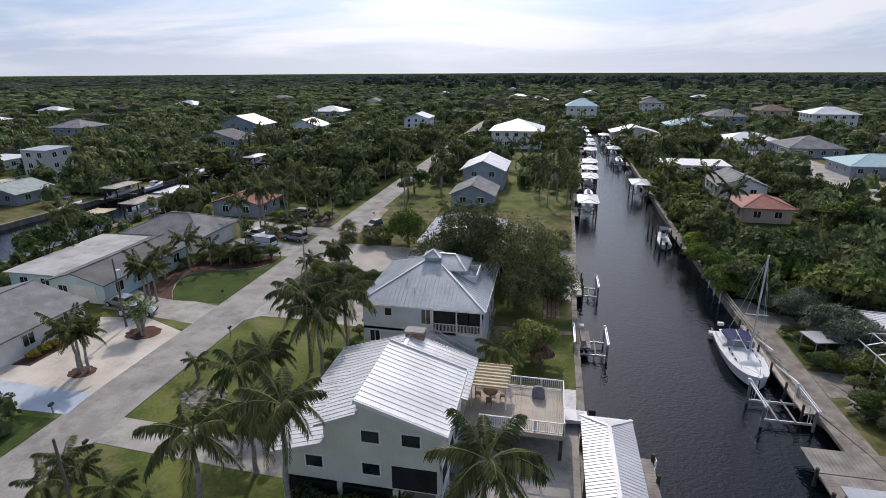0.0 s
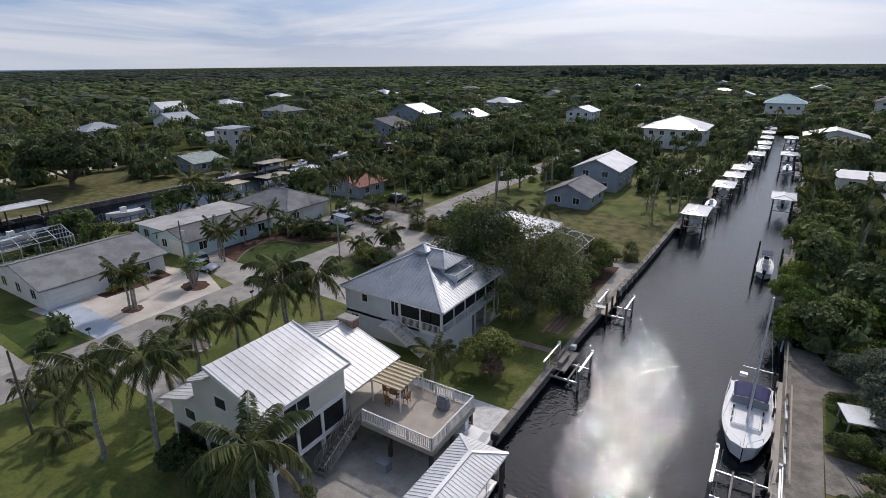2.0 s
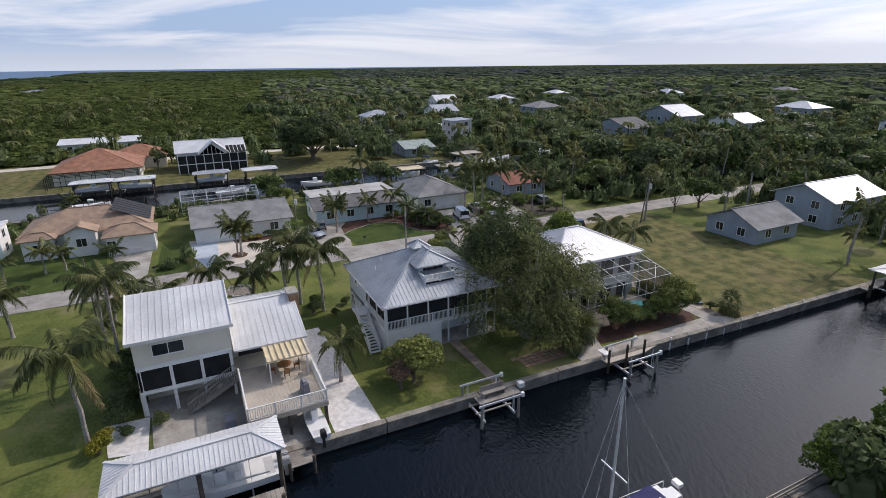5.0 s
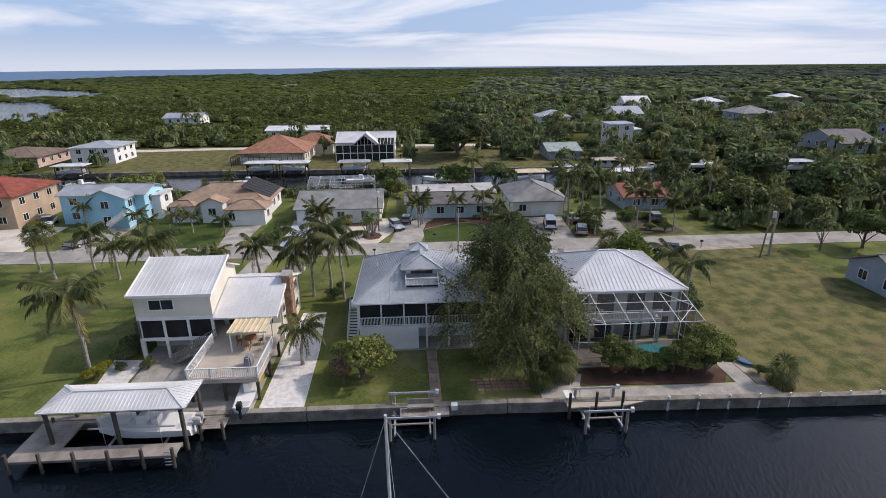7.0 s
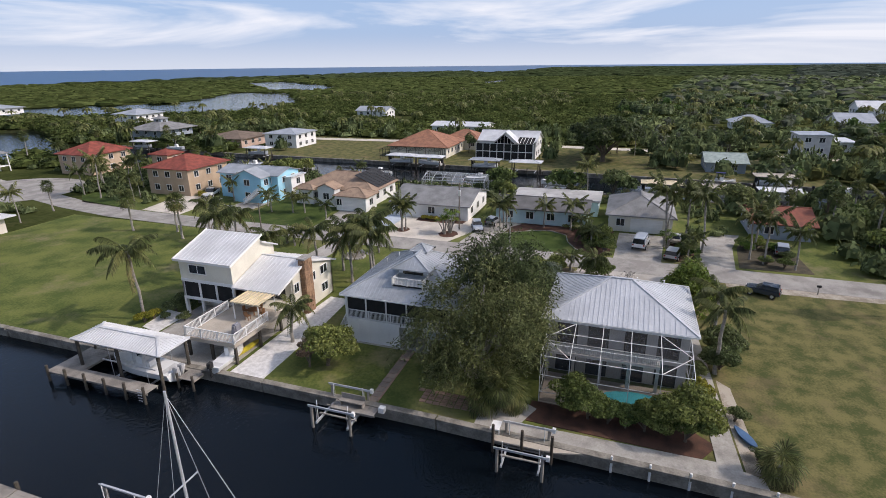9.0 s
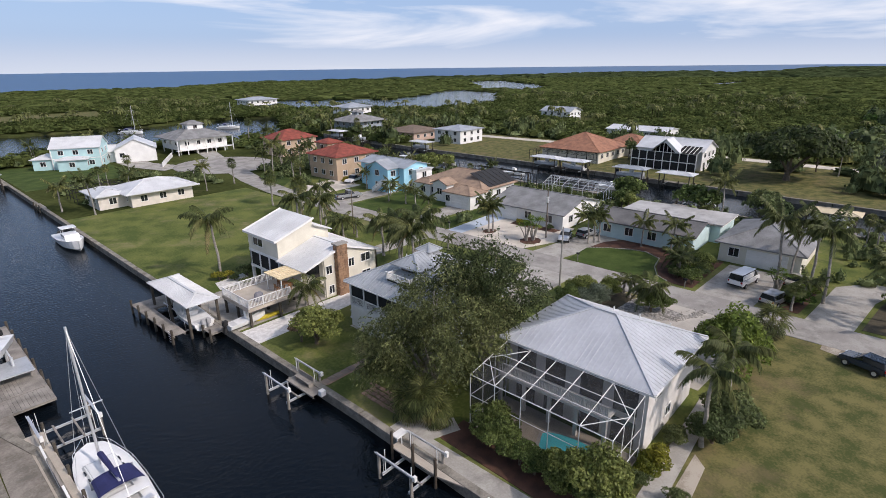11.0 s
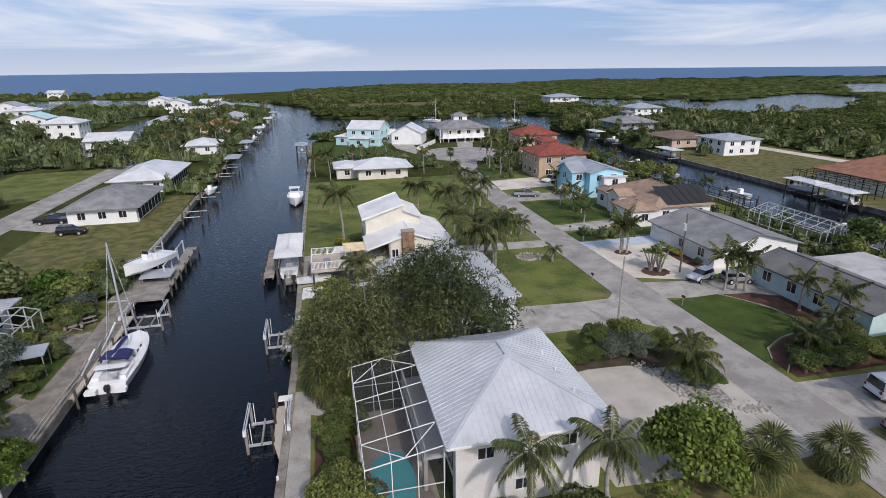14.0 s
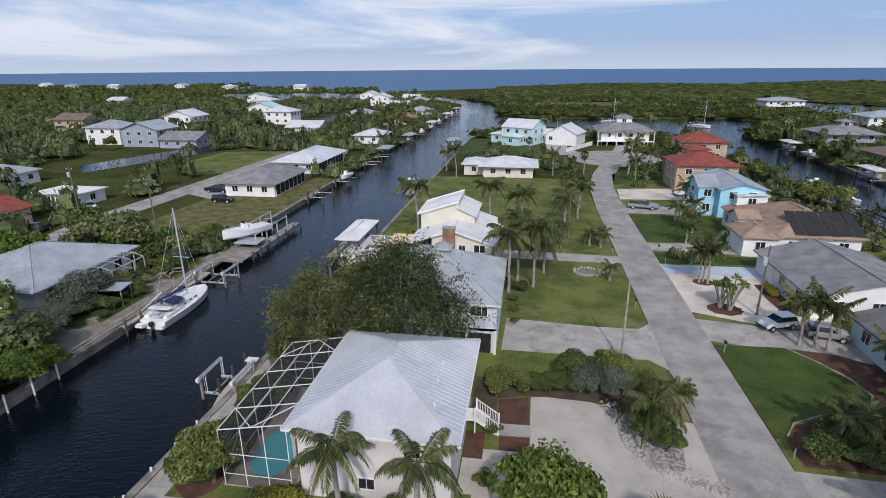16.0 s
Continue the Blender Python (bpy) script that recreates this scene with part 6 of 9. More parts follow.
house(-134, -114, 182, 194, 3.0, "y", SHINGLED, GREYW, "long dark-roofed house by the back canal", 0.3, 0.7, wins="es")
house(-152, -130, 226, 240, 4.2, "y", ROOFB, GREYW, "grey house with a pale gable roof by the canal", 0.35, 0.8, wins="es")
house(-120, -104, 232, 244, 3.4, "y", ROOFB, WHITE, "white-roofed house by the back canal", 0.35, 0.8, wins="es")
house(-225, -208, 208, 224, 3.4, "hip", SHINGLE, GREYW, "grey-roofed bungalow among trees", 0.35, 0.8, wins="es")
house(-276, -258, 360, 376, 4.0, "hip", ROOFB, WHITE, "far white house standing among trees", 0.35, 0.8, wins="es")
house(-140, -122, 305, 320, 4.5, "hip", ROOFB, GREYW, "far grey house by the canal", 0.35, 0.8, wins="es")
house(-72, -60, 262, 276, 5.0, "y", ROOFB, WHITE, "small white two-storey house among trees", 0.35, 0.6, floors=2, wins="es")
# north along the canal, own bank
house(-20.0, -11.2, 108.5, 118.5, 2.6, "y", SHINGLE, GREYW, "grey-blue cottage with a shingle gable roof", 0.45, 0.6, wins="es")
house(-20.4, -10.6, 126.0, 140.0, 4.8, "y", ROOFW, GREYW, "grey-blue two-storey house with a white metal gable roof", 0.42, 0.7, floors=2, wins="es")
house(-21.5, -3.5, 198.0, 216.0, 6.4, "hip", ROOFW, WHITE, "large white two-storey house with a bright hip roof", 0.36, 1.0, floors=2, wins="es")
house(8, 24, 316, 330, 8.0, "hip", TEALW, WHITE, "tall white stilt house with a teal roof", 0.5, 1.0, stilts=3.2, wins="s")
# the opposite bank
house(33.6, 45.0, -17.0, -0.5, 2.9, "hip", SHINGLE, WHITE, "white bungalow with a grey hip roof and screened porch", 0.36, 1.0, wins="wns")
house(34.5, 46.0, -48.0, -27.0, 2.9, "hip", ROOFW, WHITE, "house with a bright white metal hip roof", 0.34, 1.0, wins="wn")
house(34.0, 47.5, 43.0, 58.0, 3.0, "hip", ROOFB, WHITE, "house with a pale ribbed metal hip roof among trees", 0.34, 1.0, step=0.45, wins="ws")
house(33, 43, -97, -85, 2.9, "hip", ROOFW, WHITE, "white-roofed bungalow across the canal", 0.3, 0.8, wins="wn")
house(36, 50, -165, -150, 2.9, "hip", TILEO, PINKW, "bungalow with an orange tile roof", 0.35, 0.8, wins="wn")
house(36, 48, -210, -196, 3.0, "hip", ROOFB, WHITE, "pale-roofed house across the canal", 0.35, 0.8, wins="wn")
house(36.2, 44.6, 106.0, 115.0, 2.8, "hip", mat("faded_red_roof", (0.38, 0.15, 0.11), (0.27, 0.11, 0.08)), PINKW, "house with a faded red roof among trees", 0.35, 0.7, wins="ws")
house(37.2, 46.8, 125.5, 137.5, 3.0, "y", SHINGLE, WHITE, "grey shingle house with a white gable", 0.4, 0.7, wins="ws")
house(30.5, 47, 153.5, 163, 2.8, "flat", WHITE, WHITE, "low house with a flat white roof", 0.2, 0.6, wins="ws")
house(24.5, 42, 231, 242, 3.0, "y", ROOFW, WHITE, "low white-roofed house by the canal", 0.25, 0.8, wins="ws")
house(62, 80, 210, 224, 3.0, "hip", ROOFW, WHITE, "bungalow with a white hip roof", 0.3, 0.8, wins="ws")
house(76, 92, 192, 208, 3.0, "hip", SHINGLE, GREYW, "grey-blue bungalow with a shingle hip roof", 0.38, 0.8, wins="ws")
house(78, 96, 158, 172, 3.0, "hip", mat("aqua_roof", (0.42, 0.60, 0.60), (0.34, 0.50, 0.50)), GREYW, "long house with a pale aqua roof", 0.3, 0.8, wins="ws")
house(86, 104, 140, 154, 2.8, "y", BROWNSH, GREYW, "low house with a brown roof", 0.3, 0.8, wins="ws")
house(126, 146, 300, 316, 6.0, "hip", ROOFW, WHITE, "two-storey white house with a bright hip roof", 0.36, 1.0, floors=2, wins="ws")
house(112, 128, 330, 345, 5.5, "hip", BROWNSH, PINKW, "two-storey house with a brown shingle roof", 0.36, 1.0, floors=2, wins="ws")
house(80, 98, 306, 322, 4.0, "hip", SHINGLE, GREYW, "grey hip-roofed house far up the bank", 0.4, 0.8, wins="ws")
house(58, 72, 384, 398, 6.0, "hip", SHINGLED, WHITE, "far two-storey house with a dark roof", 0.4, 0.8, floors=2, wins="ws")
house(124, 142, 222, 236, 3.4, "hip", SHINGLE, GREYW, "grey bungalow by the lots", 0.36, 0.8, wins="ws")
house(52, 70, 262, 276, 3.2, "hip", mat("aqua_roof", (0.42, 0.60, 0.60)), GREYW, "aqua-roofed house up the bank", 0.36, 0.8, wins="ws")
# second row across the canal, seen looking south
house(69, 79, 24, 33, 3.0, "y", TILER, PINKW, "pink house with a red roof behind the trees", 0.35, 0.6, wins="wns")
house(69, 79, 6, 13, 2.5, "flat", WHITE, WHITE, "low flat-roofed white house", 0.2, 0.6, wins="wns")
for k, (x, y, fl, rm, wm) in enumerate(((100, -9, 1, ROOFG, WHITE), (110, -80, 2, ROOFB, GREYW), (94, -78, 1, SHINGLE, GREYW), (128, -84, 2, ROOFG, WHITE), (130, -132, 2, ROOFW, WHITE), (168, -112, 2, BROWNSH, TANW), (96, -160, 2, ROOFW, WHITE), (120, -190, 2, TEALW, WHITE), (66, -120, 1, ROOFW, WHITE), (64, -190, 1, ROOFB, WHITE), (80, -290, 2, ROOFW, WHITE), (60, -260, 1, ROOFW, WHITE), (56, -310, 1, ROOFB, PINKW), (100, -330, 2, ROOFW, WHITE), (70, -350, 1, ROOFW, WHITE), (150, -250, 2, ROOFW, WHITE), (180, -300, 2, ROOFB, WHITE), (240, -520, 2, ROOFW, WHITE), (330, -520, 2, ROOFW, WHITE), (420, -560, 2, ROOFB, WHITE), (500, -540, 2, ROOFW, WHITE), (580, -560, 2, ROOFB, WHITE), (660, -600, 2, ROOFW, WHITE), (300, -300, 1, ROOFW, WHITE), (210, -150, 1, BROWNSH, TANW), (190, -10, 1, ROOFW, WHITE), (170, 30, 1, SHINGLE, GREYW))):
    house(x, x + 14, y, y + 12, 3.0 * fl, ("hip", "y", "x")[k % 3], rm, wm, "white waterside house standing among palms" if wm is WHITE else "coloured waterside house standing among palms", 0.35, 0.7, floors=fl, wins="nw")
for k, (x, y) in enumerate(((-40, 520), (-120, 560), (-260, 480), (30, 600), (120, 520), (220, 420), (-330, 300), (-60, 700), (200, 640), (-180, 760), (320, 560), (70, 470), (190, 240), (230, 300), (170, 180), (-20, 460), (-360, 560), (-150, 420), (-300, 230), (-230, 150))):
    house(x, x + 16, y, y + 12, 3.6, ("hip", "y")[k % 2], (ROOFW, ROOFB, SHINGLE)[k % 3], WHITE, "far house with pale roof among trees", 0.35, 0.8, wins="")

# ---- planting near the houses ----
put_tree(FEATHER_A, -3.6, 61.6, 1.06, 0, "large weeping olive-green feathery tree between two houses", "tree", "feathery trees", "tree")
put_tree(FEATHER_B, -9.4, 62.2, 1.1, 0, "tall feathery olive-green tree merging with its neighbour", "tree", "feathery trees", "tree")
put_tree(OAK, -121, 66, 1.0, 0, "huge spreading dark oak on the far bank", "tree", "", "tree")
OAKS = [(-133.0, -109.0, 54.0, 78.0)]
put_tree(MANGO, -22.0, 80.4, 0.98, 10, "round bright green tree at the gravel bay", squash=1.2)
for k, (x, y, sc) in enumerate(((-13.4, 83.0, 1.0), (-11.0, 82.4, 0.82), (-9.2, 80.2, 0.45))):
    put_tree(ROUNDB, x, y, sc, 120 * k, "round dark green bush beside the white house", "shrub", "round bushes", "shrub")
for k, (x, y, s) in enumerate(((-0.6, 70.3, 0.95), (0.2, 71.4, 0.85), (0.4, 73.0, 0.62), (0.5, 74.4, 0.6), (0.4, 75.8, 0.7), (0.2, 77.2, 0.95), (-0.2, 78.8, 1.2), (0.8, 78.6, 0.95))):
    put_tree(SEAGRAPE, x, y, s, 70 * k, "rounded sea-grape shrub in a mulch bed", "shrub", "shrubs by the seawall", "shrub")
put_tree(BUSHR, -0.6, 47.4, 1.3, 0, "big loose green shrub on the lawn", "shrub", "", "shrub", squash=0.95)
put_tree(SHRUBP, 0.2, 45.9, 1.0, 0, "shrub with pinkish brown bloom on the lawn", "shrub", "", "shrub")
for k, (x, y, sc) in enumerate(((-25.4, 64.6, 0.62), (-27.2, 64.4, 0.78), (-28.8, 64.9, 0.66), (-26.2, 63.6, 0.6))):
    put_tree(GREYBUSH, x, y, sc, 50 * k, "silvery green shrub beside the driveway", "shrub", "driveway shrubs", "shrub")
for k, (x, y, sc) in enumerate(((-20.4, 64.7, 0.62), (-21.6, 64.6, 0.58), (-22.8, 64.6, 0.62), (-23.9, 64.4, 0.55))):
    put_tree(BUSHR, x, y, sc, 50 * k, "dark green hedge shrub beside the parking bay", "shrub", "hedge shrubs", "shrub", squash=0.8)
for k, (x, y, sc) in enumerate(((-25.0, 62.6, 0.8), (-28.0, 62.4, 0.9), (-30.6, 64.6, 0.75), (-29.9, 70.2, 0.8), (-30.8, 71.3, 0.6), (-18.6, 64.6, 0.6), (-18.4, 66.2, 0.7))):
    put_tree((SEAGRAPE, BUSHR)[k % 2], x, y, sc, 50 * k, "green shrub beside the driveway", "shrub", "driveway shrubs", "shrub")
SM = [(-13.4, 24.6, 1, 1.5), (-11.8, 24.9, 1, 1.3), (-10.2, 24.6, 0, 1.2), (-7.0, 24.8, 1, 1.2), (-5.4, 24.4, 1, 1.0), (-3.8, 27.2, 1, 0.7), (-3.4, 24.8, 1, 0.6), (-18.3, 42.6, 1, 0.9), (-20.0, 43.5, 0, 0.8), (-19.0, 46.6, 1, 0.6), (-19.3, 49.5, 0, 0.6), (-19.4, 52.4, 1, 0.5), (-49.9, 38.5, 2, 0.8), (-49.9, 39.7, 2, 0.8), (-49.8, 40.9, 2, 0.8), (-50.0, 44.6, 1, 0.7), (-41.5, 26.6, 1, 0.6), (-53.4, -14.5, 2, 1.2), (-52.0, -13.5, 2, 1.1), (-6.0, 80.2, 2, 1.3), (-4.6, 80.0, 2, 1.0), (-3.6, 80.2, 1, 0.6), (-18.4, 71.0, 1, 0.7), (-18.2, 76.5, 0, 0.6), (1.2, 83.4, 1, 0.6), (-3.2, 82.6, 1, 0.8), (-2.2, 23.2, 2, 1.1), (-3.2, 23.4, 2, 1.0), (-16.8, 44.8, 1, 0.5)]
for k, (x, y, i, s) in enumerate(SM):
    put_tree(SHRUBS[i], x, y, s, 40 * k, ("leafy green garden shrub on the lawn", "dark clipped garden shrub beside a wall", "yellow and green croton shrub in a bed", "bright green rounded garden shrub")[i], "shrub", "garden shrubs", "shrub")
# palms near the houses: x, y, height, size, kind
P = [(-2.7, 22.6, 8.4, 1.15, 0, 0.5), (-14.6, 23.8, 9.2, 1.0, 0, 0.3), (-19.4, 22.2, 7.7, 1.0, 0, 0.3), (-22.8, 36.8, 4.4, 0.95, 0, 0.2), (-21.4, 41.8, 8.0, 1.2, 0, 0.2), (-19.4, 40.0, 7.2, 1.15, 0, 0.2), (-18.4, 43.8, 7.4, 1.2, 0, 0.3), (-23.4, 21.6, 1.4, 0.7, 0, 0.1), (-26.2, 22.4, 2.6, 0.65, 0, 0.3), (-8.2, 25.3, 1.4, 0.75, 0, 0.1), (-3.3, 41.6, 4.0, 0.85, 0, 0.4), (-31.2, 38.2, 2.0, 0.5, 0, 0.1), (-31.6, 24.6, 2.2, 0.65, 0, 0.2), (-30.0, 24.2, 2.0, 0.6, 0, 0.2), (-43.0, 37.0, 5.0, 0.9, 0, 0.5), (-43.4, 37.6, 4.6, 0.9, 0, -0.4), (-42.4, 37.4, 4.2, 0.85, 0, 0.2), (-30.0, 69.6, 3.0, 0.88, 0, 0.2), (-32.2, 66.6, 2.2, 0.6, 0, 0.2), (-33.0, 65.6, 1.9, 0.55, 0, -0.2), (-28.4, 80.2, 1.5, 1.25, 1, 0.1), (-26.4, 81.4, 1.3, 1.2, 1, 0.1), (-32.8, 81.6, 1.5, 1.35, 1, 0.1), (-10.2, 81.9, 6.5, 0.88, 0, 0.2), (-14.8, 82.2, 6.2, 0.92, 0, -0.2), (2.9, 84.2, 1.2, 1.0, 1, 0.1), (1.4, 64.6, 2.2, 1.15, 1, 0.1), (1.9, 63.2, 1.4, 1.0, 1, 0.1), (0.9, 65.6, 1.3, 0.95, 1, 0.1), (-48.6, 53.6, 4.9, 0.9, 0, 0.2), (-47.4, 53.2, 4.5, 0.9, 0, -0.3), (-49.6, 53.9, 4.4, 0.85, 0, 0.3), (-51.5, 60.0, 4.0, 0.8, 0, 0.2), (-51.0, 64.6, 4.6, 0.85, 0, -0.3), (-48.6, 66.4, 3.0, 0.8, 0, 0.3), (-43.5, 68.5, 2.6, 0.6, 0, 0.2), (-45.2, 84.4, 8.6, 1.1, 0, 0.3), (-46.6, 79.2, 9.0, 1.1, 0, 0.3), (-49.4, 82.4, 8.4, 1.1, 0, 0.2), (-40.6, 82.0, 2.6, 1.1, 1, 0.1), (-43.4, 82.6, 3.0, 0.8, 0, 0.2), (-51.6, 79.8, 6.4, 1.0, 0, 0.2), (-42.6, 92.0, 6.6, 1.0, 0, 0.4), (-41.4, 95.6, 5.4, 1.0, 0, 0.3), (-44.2, 90.5, 6.4, 1.0, 0, 0.5), (-49.0, 92.0, 6.8, 1.0, 0, 0.4), (-45.0, 21.0, 3.0, 0.75, 0, 0.3), (-47.0, 12.5, 3.4, 0.8, 0, 0.2), (-46.4, 8.0, 2.8, 0.7, 0, 0.2), (-50.0, 4.6, 3.0, 0.75, 0, -0.2), (-51.0, -4.5, 4.2, 0.85, 0, 0.3), (-47.5, 14.8, 3.0, 0.75, 0, 0.3), (-19.4, 28.0, 5.4, 0.95, 0, 0.3), (-23.0, 32.6, 5.6, 0.95, 0, 0.2), (-27.6, 4.2, 6.2, 1.1, 1, 0.2), (-28.6, -7.6, 5.6, 1.1, 1, 0.2), (-29.4, 8.4, 6.0, 1.0, 0, 0.3), (-30.8, 22.2, 2.2, 0.7, 0, 0.2), (-30.4, 0.4, 5.0, 1.0, 1, 0.2), (-26.8, 13.0, 4.8, 0.9, 0, 0.2)]
for k, (x, y, h, s, kd, ln) in enumerate(P):
    if x > -34:
        palm(x, y, h, s, 47.0 * k, ln, (13 if x > -16 and y > 81 else 12 if s < 0.8 else 17) if kd == 0 else 26, kind=("feather", "fan")[kd])
    else:
        i = (3 if h < 7 else 4) if kd else (1 if h > 6 else 0 if h > 4.4 else 2)
        ob = far_palm(i, x, y, 47.0 * k, 1.0)
        f = h / (7.0, 9.0, 5.5, 6.0, 8.0)[i]
        ob.scale = (max(f, 0.8), max(f, 0.8), f)


def branching(x, y, s):
    """A many-headed dracaena: forked pale stems with tufts of blades."""
    ob = thing("dracaena", x, y, 0, 0, "many-headed spiky shrub with forked pale stems", "shrub", "spiky shrubs")
    rg = np.random.default_rng(int(abs(x * 7 + y)))
    for k in range(6):
        a, r = k * 1.05, rg.uniform(0.5, 1.3) * s
        tip = Vector((math.cos(a) * r, math.sin(a) * r, rg.uniform(2.2, 3.2) * s))
        bm = bmesh.new()
        tube(bm, [(0.1 * math.cos(a), 0.1 * math.sin(a), 0), tip * 0.5 + Vector((0, 0, 0.2)), tip], [0.12 * s, 0.09 * s, 0.06 * s], 6)
        part("stem", bm, PALMTR, ob)
        f = new("leaf_tuft", TUFT)
        f.parent = ob
        f.matrix_basis = Matrix.Translation(tip) @ Matrix.Scale(s, 4)
    return ob


rt = np.random.default_rng(5)
tq = []
for k in range(46):
    d = rt.normal(0, 1, 3)
    d[2] = abs(d[2]) * 0.9 - 0.15
    d /= np.linalg.norm(d)
    sd = np.cross(d, (0.2, 0.3, 1))
    sd = sd / np.linalg.norm(sd) * 0.05
    l = rt.uniform(0.6, 0.9)
    tq += [d * 0.05, d * l * 0.5 - sd, d * l - np.array([0, 0, 0.15]), d * l * 0.5 + sd]
TUFT = mesh_of("leaf_tuft", np.array(tq), 4, LEAFB)
branching(-43.4, 45.6, 1.15)
branching(-42.6, 44.9, 1.0)
branching(-45.8, 79.6, 0.9)

# ---- trees between the houses further off ----
HOUSES = [o for o in scene.objects if o.name.startswith("house")]
RECTS = []
for o in HOUSES:
    ws = [c for c in o.children if c.name.startswith(("wall", "roof"))]
    xs = [(o.matrix_basis @ Vector(v))[0] for c in ws for v in c.bound_box]
    ys = [(o.matrix_basis @ Vector(v))[1] for c in ws for v in c.bound_box]
    north, south = o.location.y > 105 and abs(o.location.x) < 240, o.location.y < -50
    RECTS.append((min(xs) - 2.0, max(xs) + 2.0, min(ys) - (11.0 if north else 2.5), max(ys) + (7.0 if south else 1.0)))


def clear(x, y, r):
    """Whether a crown of radius r fits here: on land, off the roads, off the houses and open lots."""
    if not inside(x, y, OUTLINE):
        return False
    for a, b, c, d in RECTS:
        if a - r < x < b + r and c - r < y < d + r:
            return False
    if -40.5 - r < x < -32.5 + r and -30 < y < 300:
        return False
    if -54 < y < -18 and abs(x + 37 + (-20 - min(y, -20)) * 0.2) < 4.4 + r:
        return False
    if (x + 45.5) ** 2 + (y + 62) ** 2 < (15 + r) ** 2:
        return False
    return True


def in_rect(x, y, rects):
    return any(a <= x <= b and c <= y <= d for a, b, c, d in rects)


OPEN = [(22, 33.5, 36, 67), (-54, -39, 57, 71), (-33, 5, -26, 108), (-53, -39, 31, 48), (-53, -39, 48, 57), (-53, -39, 71, 92), (-55, -39, -20, 27), (-112, -100, -48, 92), (-142, -100, -34, -3), (-30, 5, -105, -63), (27, 48, -20, 34), (70, 120, -66, 10), (62, 92, 140, 208), (-32, -24, -110, -64), (50, 62, -60, 60), (-26, 5, 100, 126), (-60, -24, -100, -70), (-90, -20, -335, -262), (66, 98, -242, -100), (-150, -138, -60, 120), (112, 300, -470, -325), (-12, 4, 140, 200), (-56, -39, 92, 104), (56, 82, -62, -24), (-28, -2, 184, 200)] + OAKS
rp = random.Random(21)
def scatter(n, area, kinds, rmin, smin, smax, skip=OPEN):
    done = 0
    for _ in range(n * 6):
        if done >= n:
            break
        x, y = rp.uniform(area[0], area[1]), rp.uniform(area[2], area[3])
        if in_rect(x, y, skip) or not clear(x, y, rmin):
            continue
        k = rp.choice(kinds)
        s, rz = rp.uniform(smin, smax), rp.uniform(0, 360)
        if k >= 10:
            far_palm(k - 10, x, y, rz, s)
        else:
            put_tree(TREES[k], x, y, s, rz, ("dark leafy broad-crowned tree among houses", "leafy green tree with rounded crown", "tall dark tree with narrow crown", "bright green leafy spreading tree")[k])
        done += 1


scatter(75, (-80, -40, 60, 200), (0, 0, 1, 2, 10, 11, 13, 14), 1.5, 0.6, 1.0)
scatter(60, (-33, 8, 108, 260), (0, 1, 2, 10, 11, 12, 13), 1.2, 0.5, 0.9, [])
scatter(26, (-82, -46, -50, 70), (10, 12, 13, 1, 0), 0.8, 0.5, 0.8)
scatter(30, (-80, 2, -118, -20), (10, 11, 12, 13, 13, 14), 0.8, 0.6, 1.0)
scatter(60, (-150, -103, -120, 190), (0, 1, 2, 10, 13), 1.5, 0.6, 1.0)
scatter(30, (24, 56, 34, 130), (0, 0, 1, 1, 2, 3, 13), 1.8, 0.6, 1.0)
scatter(60, (24, 62, 125, 270), (0, 1, 2, 10, 13, 11), 1.5, 0.6, 0.95)
scatter(60, (27, 62, -240, -20), (0, 1, 10, 11, 12, 13), 1.2, 0.6, 0.9)
scatter(50, (62, 160, -220, 60), (0, 1, 2, 10, 13), 1.5, 0.6, 1.0)
for k, (x, y, s) in enumerate(((23.4, 70.4, 0.95), (22.9, 68.4, 0.7), (24.0, 75, 1.0), (28.4, 66.6, 0.7), (22.8, 80, 0.9), (31.4, 66.8, 0.9), (26, 70, 1.0), (23.5, 86, 0.9))):
    put_tree(MANGROUND, x, y, s, 60 * k, "bright green mangrove overhanging the canal", "tree", "mangroves on the bank", "tree", z=-0.5)
for k, (x, y) in enumerate(((0, 112), (2, 118.5), (-3, 126), (3, 131), (1, 145), (4, 153), (-24, 118), (-26, 127), (-23.5, 140), (-5, 165), (5, 170), (-29, 104), (24.8, 118), (26, 127), (25.5, 140), (27, 150), (30, 96), (33, 122), (28, 160))):
    far_palm((1, 0, 3, 4)[k % 4], x, y, 70 * k, 0.9 + 0.05 * (k % 4))
for k, (x, y, s) in enumerate(((-25, 151, 1.1), (-4, 186, 1.0), (-27, 171, 1.2), (-50, 128, 1.4), (-47, 150, 1.5), (-48, 172, 1.3), (-62, 122, 1.4), (-30.5, 113, 0.7))):
    put_tree(TREES[(0, 2, 1)[k % 3]], x, y, s, 80 * k, "large dark tree standing beside the street")
for k, (x, y, sc) in enumerate(((29.6, 38.0, 0.55), (32.6, 36.4, 0.7), (36.2, 38.6, 0.75), (31.2, 41.4, 0.5), (39.5, 37.4, 0.8), (43.5, 39.0, 0.8), (49.6, 33.5, 0.85), (50.4, 44.0, 0.9), (49.8, 53.0, 0.9), (33.6, 63.4, 0.9))):
    put_tree(TREES[(1, 3, 0)[k % 3]], x, y, sc, 75 * k, "leafy green tree beside the old dock")
